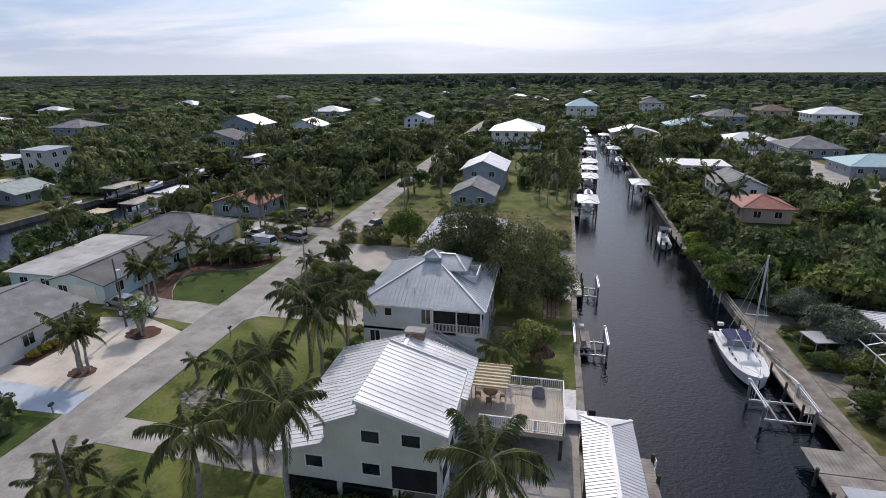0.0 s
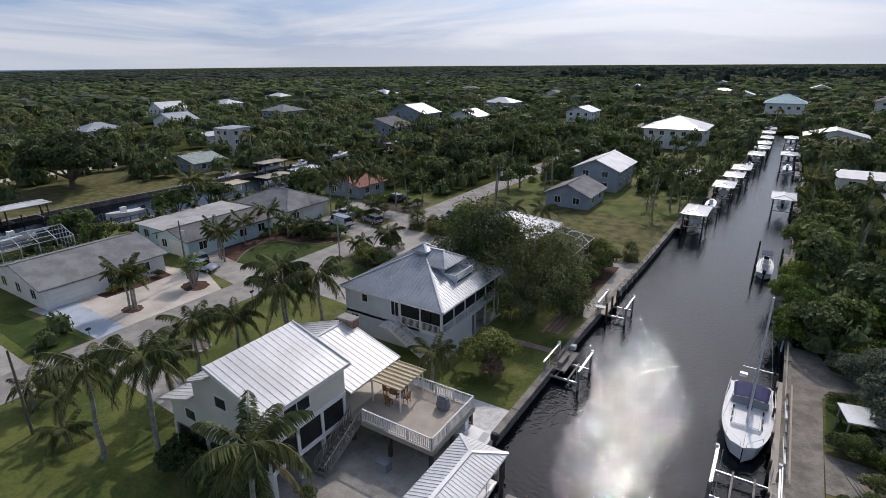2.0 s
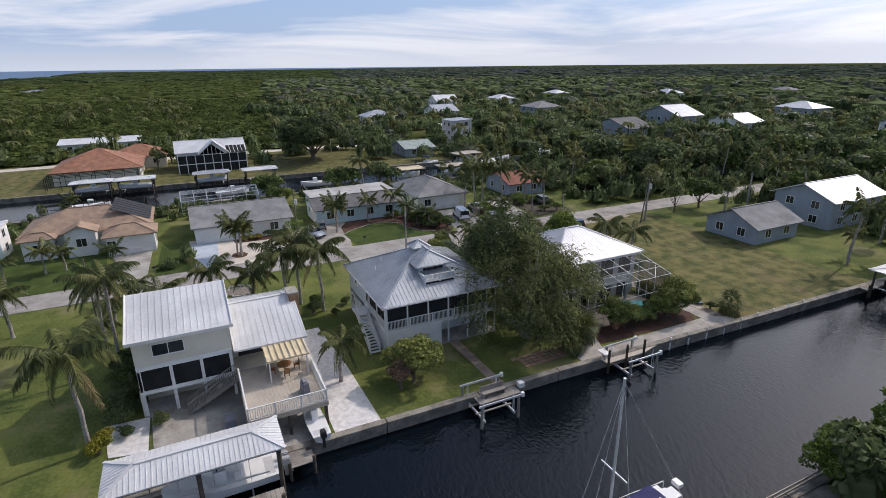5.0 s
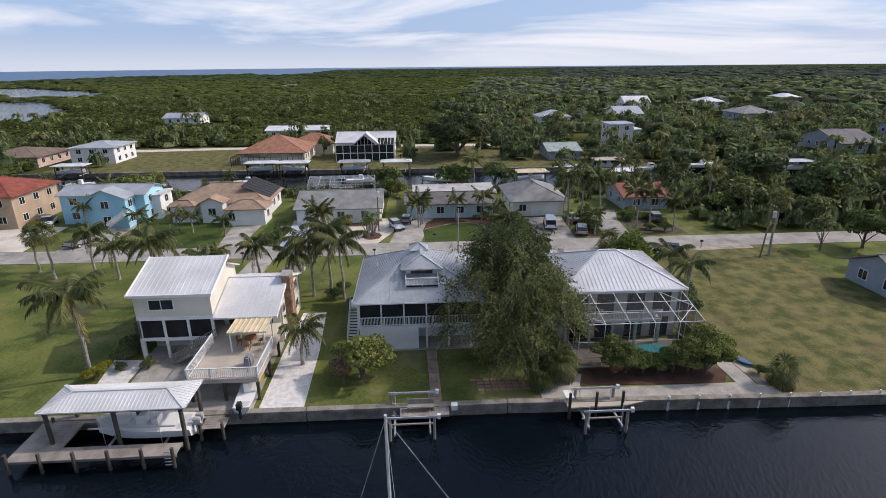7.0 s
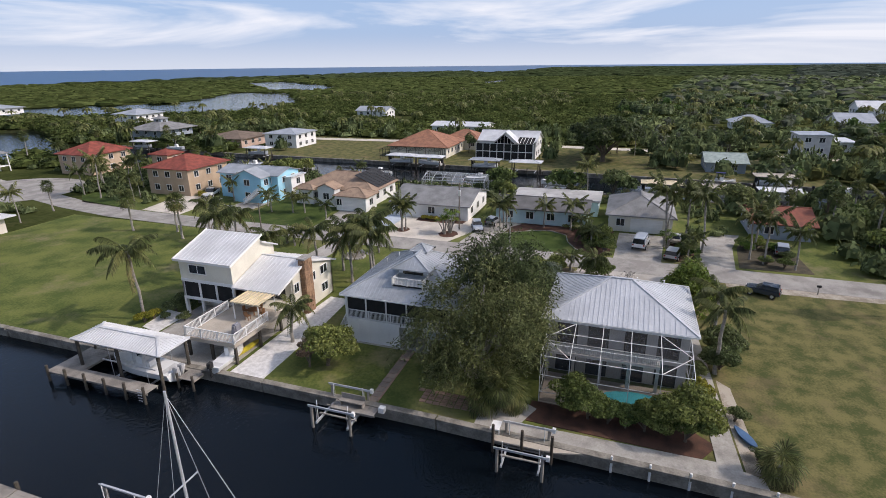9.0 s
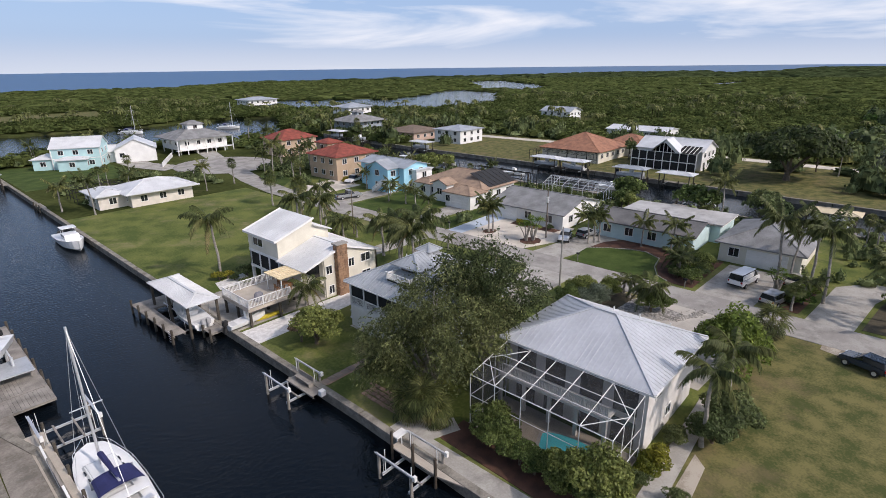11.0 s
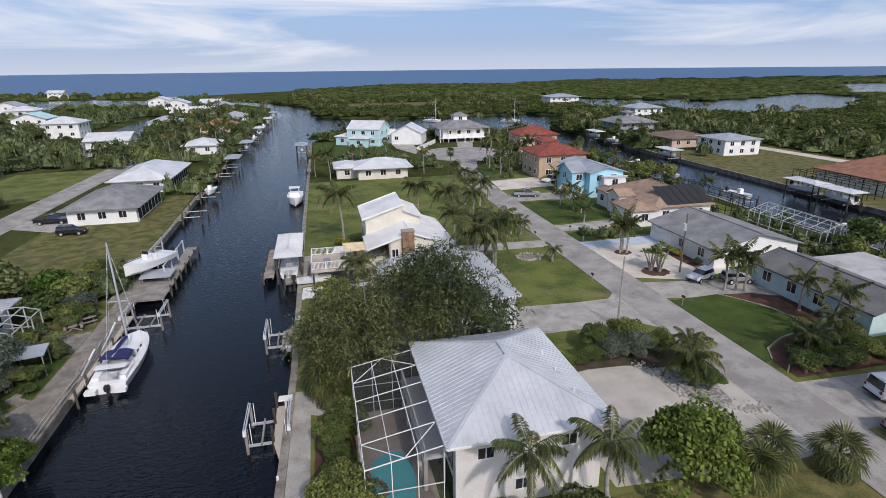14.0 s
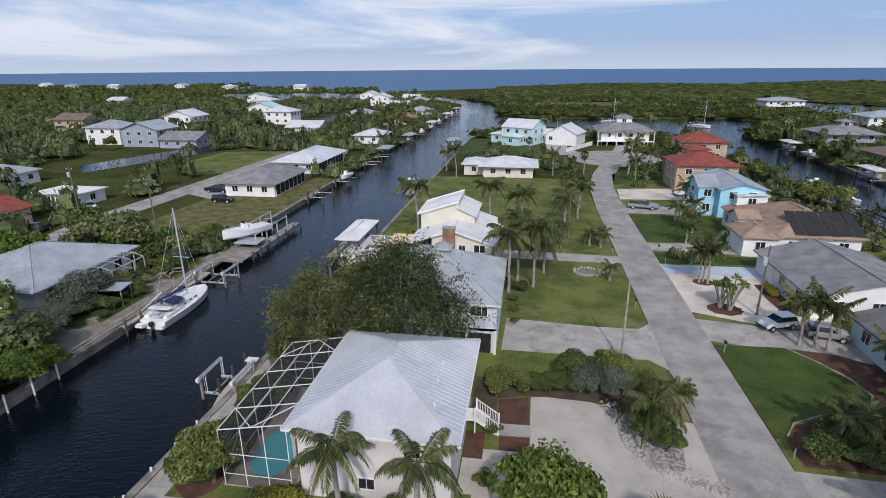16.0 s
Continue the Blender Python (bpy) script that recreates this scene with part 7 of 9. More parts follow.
for k, (x, y, s) in enumerate(((30.2, 56.2, 1.35), (31.6, 54.6, 1.2), (29.4, 52.0, 0.7), (28.6, 56.8, 0.8), (27.4, 63.4, 0.7), (29.1, 62.6, 1.0), (31.0, 64.2, 1.0), (29.6, 59.4, 0.7))):
    put_tree(GREYBUSH, x, y, s, 60 * k, "grey half-bare shrub by the old seawall", "shrub", "grey shrubs", "shrub")

# ---- woods and mangroves: many small crowns joined ----
def crown_template(seed, leaves):
    """A rough crown: a dented dome, with some leaf blades standing out of it."""
    rg = np.random.default_rng(seed)
    rings, seg = 2, 6
    core = 0.8 if leaves > 10 else 1.0
    v = []
    for i in range(rings):
        a0, a1 = i / rings * math.pi / 2, (i + 1) / rings * math.pi / 2
        for j in range(seg):
            b0, b1 = j * math.tau / seg, (j + 1) * math.tau / seg
            def at(a, b):
                k = 1 + 0.22 * math.sin(3 * b + seed) * math.cos(2 * a) + 0.16 * math.sin(5 * b + 2 * seed + 4 * a)
                return (math.cos(a) * math.cos(b) * k, math.cos(a) * math.sin(b) * k, math.sin(a) * (0.9 + 0.1 * k))
            v += [at(a0, b0), at(a0, b1), at(a1, b1), at(a1, b0)]
    v = np.array(v) * core
    if leaves:
        d = rg.normal(0, 1, (leaves, 3))
        d[:, 2] = np.abs(d[:, 2])
        d /= np.linalg.norm(d, axis=1)[:, None]
        v = np.concatenate([v, leaf_quads(d * rg.uniform(0.76, 1.1, leaves)[:, None], d, 0.22, rg)])
    return v


def wood(name, n, place, templates, rlo, rhi, hlo, hhi, material, label):
    rg = np.random.default_rng(len(label) * 13 + n)
    out = []
    tries = 0
    while len(out) < n and tries < n * 8:
        tries += 1
        x, y = place(rg)
        r = rg.uniform(rlo, rhi)
        if not clear(x, y, r * 0.6) or in_rect(x, y, OPEN) or any(inside(x, y, q) for q in LAGOONS):
            continue
        t = templates[rg.integers(len(templates))]
        a = rg.uniform(0, math.tau)
        c, s = math.cos(a), math.sin(a)
        h = rg.uniform(hlo, hhi)
        q = t * (r, r * rg.uniform(0.8, 1.2), h * 0.8)
        q = np.stack([q[:, 0] * c - q[:, 1] * s + x, q[:, 0] * s + q[:, 1] * c + y, q[:, 2] + h * 0.2], 1)
        out.append(q)
    ob = new(name, mesh_of(name, np.concatenate(out), 4, material))
    return tagged(ob, label, "trees", "", "stuff")


LAGOONS = [[(-172, -205), (-190, -300), (-195, -400), (-240, -310), (-285, -262), (-345, -275), (-410, -310), (-450, -310), (-430, -250), (-310, -155), (-250, -138), (-205, -165), (-215, -215)], [(-505, -336), (-565, -395), (-690, -510), (-760, -480), (-640, -345), (-550, -252), (-480, -235), (-460, -284)], [(-640, -120), (-700, -150), (-860, -130), (-760, -95)]]
T_NEAR = [crown_template(k, 50) for k in range(6)]
T_FAR = [crown_template(k, 4) for k in range(6)]


def palm_template(seed):
    """A palm of one unit: a slim trunk and arching fronds."""
    rg = np.random.default_rng(seed)
    v = []
    w = 0.055
    for a, b in (((-w, -w), (w, -w)), ((w, -w), (w, w)), ((w, w), (-w, w)), ((-w, w), (-w, -w))):
        v += [(*a, -0.25), (*b, -0.25), (b[0], b[1], 0.82), (a[0], a[1], 0.82)]
    for k in range(15):
        a, u = k * 2.4 + rg.uniform(-0.3, 0.3), rg.uniform(0.02, 0.3)
        c, s = math.cos(a), math.sin(a)
        pts = [(0.0, 0.82, 0.05), (0.45, 0.86 + u * 0.6, 0.17), (0.8, 0.8 + u * 0.5, 0.16), (1.05, 0.62 + u * 0.4, 0.04)]
        for (r0, z0, w0), (r1, z1, w1) in zip(pts, pts[1:]):
            v += [(r0 * c - w0 * s, r0 * s + w0 * c, z0), (r0 * c + w0 * s, r0 * s - w0 * c, z0), (r1 * c + w1 * s, r1 * s - w1 * c, z1), (r1 * c - w1 * s, r1 * s + w1 * c, z1)]
    return np.array(v)


def big_template(seed):
    """A broad crown of several dented clumps with leaf blades."""
    rg = np.random.default_rng(seed)
    out = []
    for k in range(7):
        a, q = rg.uniform(0, math.tau), 0.62 * math.sqrt(rg.uniform(0, 1))
        s = rg.uniform(0.36, 0.52)
        out.append(crown_template(seed * 7 + k, 20) * (s, s, s * 0.9) + (q * math.cos(a), q * math.sin(a), 0.55 - 0.5 * q + rg.uniform(-0.12, 0.1)))
    return np.concatenate(out)


T_PALM = [palm_template(k) for k in range(5)]
T_BIG = [big_template(k + 40) for k in range(6)]
T_DOT = [crown_template(k, 0) for k in range(4)]


def area(x0, x1, y0, y1):
    return lambda rg: (rg.uniform(x0, x1), rg.uniform(y0, y1))


def polar(r0, r1, a0, a1, cx=0, cy=40):
    def f(rg):
        r = math.sqrt(rg.uniform(r0 * r0, r1 * r1))
        a = radians(rg.uniform(a0, a1))
        return cx + r * math.cos(a), cy + r * math.sin(a)
    return f


wood("woods", 1500, polar(110, 330, 10, 172), T_NEAR, 1.8, 5.0, 2.0, 6.0, WOODS, "dense dark mixed woods round the far houses")
wood("woods", 650, polar(110, 330, 10, 172), T_NEAR, 1.4, 3.6, 1.6, 5.0, WOODSY, "olive-green trees mixed into the northern woods")
wood("woods", 550, polar(110, 330, 10, 172), T_NEAR, 1.4, 3.8, 1.6, 5.2, WOODSG, "grey-green trees mixed into the northern woods")
wood("woods", 900, polar(60, 330, -60, 10, 30, 0), T_NEAR, 1.6, 4.0, 2.0, 6.5, WOODS, "mixed woods behind the opposite bank")
wood("woods", 4600, polar(330, 900, -5, 172), T_FAR, 5.0, 11.0, 4.0, 7.5, WOODS, "far dark woodland towards the horizon")
wood("woods", 1500, polar(330, 900, -5, 172), T_FAR, 4.0, 9.0, 4.0, 8.5, WOODSG, "far grey-green woodland towards the horizon")
wood("woods", 8000, polar(900, 2600, -8, 165), T_DOT, 12.0, 24.0, 6.0, 8.5, WOODS_HAZED, "distant woodland in a flat dark band")
wood("woods", 700, polar(700, 1500, 5, 110), T_FAR, 4.0, 9.0, 11.0, 16.0, WOODS_HAZED, "tall pines along the far northern skyline")
wood("mangroves", 3400, polar(140, 420, 168, 275), T_NEAR, 2.8, 5.2, 2.4, 3.8, MANG, "low even mangrove canopy beyond the houses")
wood("mangroves", 6500, polar(420, 1000, 150, 272), T_FAR, 5.5, 10.5, 2.4, 3.6, MANG, "olive green mangrove forest reaching to the bay")
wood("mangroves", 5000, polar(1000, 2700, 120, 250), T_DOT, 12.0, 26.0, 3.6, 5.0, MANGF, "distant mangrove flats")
wood("mangroves", 1400, polar(300, 900, -80, -30), T_FAR, 2.6, 5.0, 3.5, 6.0, MANG, "mangroves round the eastern bay")


wood("palms", 330, polar(112, 420, 10, 176), T_PALM, 2.3, 3.0, 5.0, 9.5, PALML, "scattered tall palms standing above the northern woods")
wood("palms", 130, area(58, 210, -260, 50), T_PALM, 2.0, 2.7, 4.5, 8.5, PALML, "palms standing among the houses of the second canal")
wood("palms", 240, polar(120, 420, 180, 285), T_PALM, 2.3, 3.0, 5.0, 8.5, PALML, "scattered palms among the southern houses and mangroves")
wood("woods", 330, polar(112, 420, 8, 174), T_BIG, 3.4, 6.2, 5.5, 9.5, LEAFD, "large spreading trees standing in the northern woods")
wood("woods", 120, polar(112, 420, 8, 174), T_BIG, 2.8, 5.0, 5.0, 8.5, LEAFB, "brighter green spreading trees in the northern woods")
wood("woods", 130, polar(50, 330, -75, 20, 30, 0), T_BIG, 2.6, 5.0, 4.5, 8.5, LEAF, "spreading trees behind the opposite bank")



wood("undergrowth", 340, area(24, 60, 60, 135), T_NEAR, 1.0, 2.8, 1.2, 4.4, WOODS, "tangled trees and shrubs on the opposite bank")
wood("undergrowth", 330, area(26, 62, 30, 62), T_NEAR, 0.7, 1.8, 0.8, 3.0, WOODS, "low shrubs behind the old seawall")
wood("undergrowth", 420, area(-79, -41, 92, 250), T_NEAR, 1.2, 3.0, 1.8, 5.4, WOODS, "dense trees and shrubs beyond the last driveways")
wood("undergrowth", 260, area(-80, -40, -60, 92), T_NEAR, 0.6, 1.4, 0.8, 2.4, WOODS, "garden shrubs between the houses across the road")
wood("undergrowth", 420, area(-160, -106, -120, 260), T_NEAR, 1.2, 3.4, 2.0, 7.0, WOODS, "trees and shrubs behind the far bank")
wood("undergrowth", 260, area(-32, 8, 126, 262), T_NEAR, 0.8, 2.4, 1.2, 5.0, WOODS, "garden trees between the northern houses")
wood("undergrowth", 330, area(27, 64, -240, -20), T_NEAR, 0.8, 2.4, 1.4, 5.0, WOODS, "garden trees between the southern houses")
wood("undergrowth", 1300, area(60, 220, -240, 60), T_NEAR, 1.2, 3.4, 2.0, 7.0, WOODS, "trees among the houses of the second canal")
wood("undergrowth", 180, area(-80, -2, -122, -36), T_NEAR, 0.7, 1.8, 1.0, 3.0, WOODS, "shrubs round the turning circle")
wood("undergrowth", 240, area(27, 64, 130, 270), T_NEAR, 1.0, 2.6, 1.2, 4.6, WOODS, "trees and shrubs on the upper bank")
wood("undergrowth", 160, area(62, 130, -420, -240), T_NEAR, 1.2, 3.4, 2.0, 6.0, WOODS, "trees near the canal mouth")

# ---- docks, lifts, boats ----
def pile(parent, x, y, top, r=0.14, material=None, low=-2.6, name="piling"):
    bm = bmesh.new()
    tube(bm, [(x, y, low), (x, y, top)], r, 8)
    return part(name, bm, material or PILE, parent)


def planks(parent, x0, x1, y0, y1, z, across="x", w=0.22, material=None):
    """A walkway of boards with two stringers below."""
    material = material or WOOD
    if across == "x":
        n = max(1, round((y1 - y0) / w))
        src = part("plank", bx(x0, x1, 0.008, (y1 - y0) / n - 0.008, z - 0.05, z), material, parent)
        src.location = (0, y0, 0)
        for i in range(1, n):
            share("plank", src, parent, Matrix.Translation((0, y0 + (y1 - y0) * i / n, 0)))
        for x in (x0 + 0.15, x1 - 0.15):
            part("stringer", bx(x - 0.05, x + 0.05, y0, y1, z - 0.28, z - 0.06), material, parent)
    else:
        n = max(1, round((x1 - x0) / w))
        src = part("plank", bx(0.008, (x1 - x0) / n - 0.008, y0, y1, z - 0.05, z), material, parent)
        src.location = (x0, 0, 0)
        for i in range(1, n):
            share("plank", src, parent, Matrix.Translation((x0 + (x1 - x0) * i / n, 0, 0)))
        for y in (y0 + 0.15, y1 - 0.15):
            part("stringer", bx(x0, x1, y - 0.05, y + 0.05, z - 0.28, z - 0.06), material, parent)


def boathouse():
    ob = thing("boathouse", 5.2, 29.85, 0, 0, "open boat shelter with pale ribbed metal roof on dark pilings", "boathouse")
    planes, ridge = hip_planes(-1.85, 1.85, -5.35, 5.35, 2.95, 0.34)
    roof(ob, planes, ridge, ROOFW, 0.3, 0.1, label="pale blue-white ribbed metal roof")
    for i in (-1, 1):
        for j in (-1, 0, 1):
            pile(ob, i * 1.6, j * 4.9, 2.9, 0.16)
        part("beam", bar((i * 1.6, -5.1, 2.78), (i * 1.6, 5.1, 2.78), 0.1, 0.24), PILE, ob)
    for j in (-1.2, 3.0):
        part("lift_cradle", bar((-1.45, j, -0.7), (1.45, j, -0.7), 0.12, 0.16), ALU, ob, "aluminium lift beam")
        for i in (-1, 1):
            part("lift_cable", bar((i * 1.42, j, -0.7), (i * 1.5, j, 2.7), 0.03), ALU, ob)
    part("lift_drive_pipe", bar((1.45, -2.2, 1.15), (1.45, 4.2, 1.15), 0.1), ALU, ob)
    d = thing("dock", 5.2, 29.85, 0, 0, "grey weathered timber dock round the boat shelter", "dock", "timber docks")
    planks(d, 2.1, 3.5, -7.2, 4.9, 0.1, "x", 0.3)
    planks(d, -1.2, 2.1, -7.2, -4.0, 0.1, "y", 0.3)
    planks(d, -1.3, -0.75 + 0.0, -4.0, 7.0, 0.1, "x", 0.3)
    planks(d, -0.75, 0.6, 5.6, 7.4, 0.1, "y", 0.3)
    for y in (-7.0, -4.7, -2.3, 0.1, 2.5, 4.7):
        pile(d, 3.5, y, 0.75, 0.13)
    for y in (5.6, 7.3):
        pile(d, 0.6, y, 0.6, 0.12)
    pile(d, -1.1, -6.5, 0.5, 0.12)
    for k in range(5):
        part("ladder_rung", bar((3.65, 4.15, -0.6 + 0.28 * k), (3.65, 4.6, -0.6 + 0.28 * k), 0.05), ALU, d)
    return ob


def hull_mesh(length, beam_w, depth, bow=0.45, flare=0.8, stern=0.9, n=12, deckz=0.0, full=0.62):
    """A boat's hull by sections from stern (-y) to bow (+y), with a deck rim."""
    bm = bmesh.new()
    rows = []
    for i in range(n + 1):
        u = i / n
        y = -length / 2 + length * u
        w = beam_w / 2 * (stern + (1 - stern) * min(1, u / 0.35)) if u < 0.5 else beam_w / 2 * max(0.02, math.cos((u - 0.5) / 0.5 * math.pi / 2) ** full)
        top = deckz + depth * (0.62 + bow * u ** 2)
        keel = -depth * 0.38 * (1 - u ** 4)
        rows.append([bm.verts.new(p) for p in ((-w, y, top), (-w * flare, y, keel * 0.25 + top * 0.2), (0, y, keel), (w * flare, y, keel * 0.25 + top * 0.2), (w, y, top))])
    for a, b in zip(rows, rows[1:]):
        for k in range(4):
            bm.faces.new((a[k], a[k + 1], b[k + 1], b[k]))
        bm.faces.new((a[4], a[0], b[0], b[4]))
    bm.faces.new(rows[0])
    bmesh.ops.recalc_face_normals(bm, faces=bm.faces[:])
    return bm


def outboard(parent, x, y, z, material=None):
    bm = bmesh.new()
    box(bm, x - 0.2, x + 0.2, y - 0.5, y + 0.05, z + 0.35, z + 0.95)
    box(bm, x - 0.1, x + 0.1, y - 0.35, y - 0.1, z - 0.6, z + 0.35)
    bmesh.ops.bevel(bm, geom=bm.edges[:], offset=0.06, segments=2, affect="EDGES")
    return part("outboard_motor", bm, material or BLACK, parent, "outboard motor with rounded cowl")


def motor_boat(x, y, z, rz, length, label, top=False, motors=1, cabin=False, motor_mat=None, seats=True):
    """An open boat with console, seats, rail, motors; or with a small cabin."""
    ob = thing("boat", x, y, z, rz, label, "boat", "motor boats")
    w = length * 0.34
    part("hull", hull_mesh(length, w, length * 0.16), HULL, ob)
    hz = length * 0.16 * 0.62
    part("cockpit_floor", bx(-w * 0.36, w * 0.36, -length * 0.44, length * 0.22, hz, hz + 0.012), mat("deck_grey", (0.55, 0.55, 0.54), (0.48, 0.48, 0.47)), ob)
    if cabin:
        bm = bmesh.new()
        box(bm, -w * 0.3, w * 0.3, -length * 0.05, length * 0.2, hz, hz + 1.1)
        for v in bm.verts:
            if v.co.z > hz + 1 and v.co.y > 0:
                v.co.y -= 0.35
        part("cabin", bm, HULL, ob)
        part("windscreen", bx(-w * 0.31, w * 0.31, -length * 0.04, length * 0.13, hz + 0.6, hz + 0.95), GLASS, ob)
    else:
        part("console", bx(-w * 0.16, w * 0.16, -0.2, 0.55, hz, hz + 0.95), HULL, ob)
        part("windscreen", bx(-w * 0.15, w * 0.15, 0.3, 0.36, hz + 0.95, hz + 1.35), GLASS, ob)
        if seats:
            part("seat", bx(-w * 0.18, w * 0.18, -1.1, -0.65, hz, hz + 0.6), HULL, ob)
            part("bow_cushion", bx(-w * 0.2, w * 0.2, length * 0.15, length * 0.28, hz, hz + 0.35), HULL, ob)
    if top:
        for i in (-1, 1):
            for yy in (-0.9, 0.6):
                part("top_strut", bar((i * w * 0.24, yy, hz), (i * w * 0.26, yy, hz + 1.95), 0.05), ALU, ob)
        part("t_top", bx(-w * 0.32, w * 0.32, -1.2, 0.9, hz + 1.95, hz + 2.02), top if top is not True else HULL, ob, "flat cloth top")
    for i in range(motors):
        outboard(ob, (i - (motors - 1) / 2) * 0.6, -length / 2 - 0.1, hz * 0.4, motor_mat)
    bm = bmesh.new()
    pts = [(-w * 0.42, -length * 0.05, hz + 0.35), (-w * 0.4, length * 0.25, hz + 0.5), (0, length * 0.49, hz + 0.72), (w * 0.4, length * 0.25, hz + 0.5), (w * 0.42, -length * 0.05, hz + 0.35)]
    tube(bm, pts, 0.025, 5)
    part("bow_rail", bm, ALU, ob)
    return ob


def sail_boat(x, y, rz):
    ob = thing("sailboat", x, y, -0.95, rz, "white wide-beam sailboat with navy canopy and folded sail", "sailboat")
    L, W = 11.0, 3.6
    part("hull", hull_mesh(L, W, 1.9, bow=0.22, flare=0.8, stern=0.86, n=18, full=0.4), HULL, ob, "glossy white hull")
    dz = 1.2
    bm = bmesh.new()
    box(bm, -1.15, 1.15, -1.6, 3.2, dz, dz + 0.5)
    for v in bm.verts:
        if v.co.y > 2 and v.co.z > dz + 0.2:
            v.co.y -= 0.8
        if v.co.z > dz + 0.2:
            v.co.x *= 0.8
    bmesh.ops.bevel(bm, geom=bm.edges[:], offset=0.08, segments=2, affect="EDGES")
    part("coachroof", bm, HULL, ob)
    part("cockpit_well", bx(-0.9, 0.9, -4.9, -1.9, dz + 0.02, dz + 0.06), mat("deck_grey", (0.55, 0.55, 0.54)), ob)
    for s in (-1, 1):
        part("cockpit_bench", bx(s * 1.1 - 0.3, s * 1.1 + 0.3, -4.8, -1.8, dz, dz + 0.4), HULL, ob)
        for yy in (-0.6, 0.6, 1.7):
            part("porthole", bx(s * 1.06 - 0.05, s * 1.06 + 0.05, yy - 0.22, yy + 0.22, dz + 0.16, dz + 0.36), GLASS, ob)
        part("swim_step", bx(s * 1.2 - 0.45, s * 1.2 + 0.45, -6.3, -5.6, dz - 0.75, dz - 0.35), HULL, ob)
        pts = [(s * 1.66, -5.4, dz + 0.55), (s * 1.78, -2, dz + 0.6), (s * 1.75, 1.0, dz + 0.65), (s * 1.2, 4.0, dz + 0.85), (s * 0.2, 5.6, dz + 1.0)]
        bm = bmesh.new()
        tube(bm, pts, 0.02, 5)
        for p in pts:
            beam(bm, p, (p[0], p[1], dz - 0.1), 0.03)
        part("lifeline", bm, ALU, ob)
    bm = bmesh.new()
    for i in range(7):
        a, b = math.pi * i / 6, math.pi * (i + 1) / 6
        if i < 6:
            q = [(1.35 * math.cos(a), -3.3, dz + 1.35 + 0.35 * math.sin(a)), (1.35 * math.cos(b), -3.3, dz + 1.35 + 0.35 * math.sin(b)), (1.2 * math.cos(b), -0.9, dz + 1.25 + 0.3 * math.sin(b)), (1.2 * math.cos(a), -0.9, dz + 1.25 + 0.3 * math.sin(a))]
            bm.faces.new([bm.verts.new(p) for p in q])
            bm.faces.new([bm.verts.new((p[0], p[1], p[2] - 0.05)) for p in q[::-1]])
    bmesh.ops.remove_doubles(bm, verts=bm.verts[:], dist=0.001)
    part("canopy", bm, NAVY, ob, "navy canvas dodger")
    part("canopy_skirt", bx(-1.3, 1.3, -0.95, -0.9, dz + 0.5, dz + 1.3), mat("clear_vinyl", (0.30, 0.32, 0.34), (0.2, 0.22, 0.24), rough=0.2), ob, "clear vinyl window")
    part("rear_panel", bx(-1.3, 1.3, -4.2, -3.3, dz + 1.0, dz + 1.06), HULL, ob)
    bm = bmesh.new()
    tube(bm, [(0, 1.6, dz), (0, 1.6, 12.2)], [0.1, 0.08], 8)
    part("mast", bm, ALU, ob)
    part("spreader", bar((-1.0, 1.6, 6.2), (1.0, 1.6, 6.2), 0.07), ALU, ob)
    bm = bmesh.new()
    tube(bm, [(0, 1.5, dz + 1.3), (0, -2.9, dz + 1.75)], 0.08, 8)
    part("boom", bm, ALU, ob)
    bm = bmesh.new()
    tube(bm, [(0, 1.4, dz + 1.75), (0, -0.5, dz + 1.9), (0, -2.6, dz + 1.95)], [0.2, 0.18, 0.1], 8)
    part("folded_sail", bm, NAVY, ob, "folded sail in a navy cover")
    for p in ((0, 4.9, dz + 0.1), (0, -4.9, dz), (1.7, 1.2, dz - 0.2), (-1.7, 1.2, dz - 0.2)):
        part("stay", bar((0, 1.6, 12.0), p, 0.02), ALU, ob)
    outboard(ob, 0.1, -5.7, 0.3)
    for c in ob.children:
        if not c.name.startswith(("mast", "stay", "spreader")):
            c.matrix_basis = Matrix.Diagonal((1.02, 0.9, 0.84, 1)) @ c.matrix_basis
    part("grill", bx(0.5, 1.1, -5.2, -4.8, dz + 0.6, dz + 0.9), ALU, ob)
    return ob


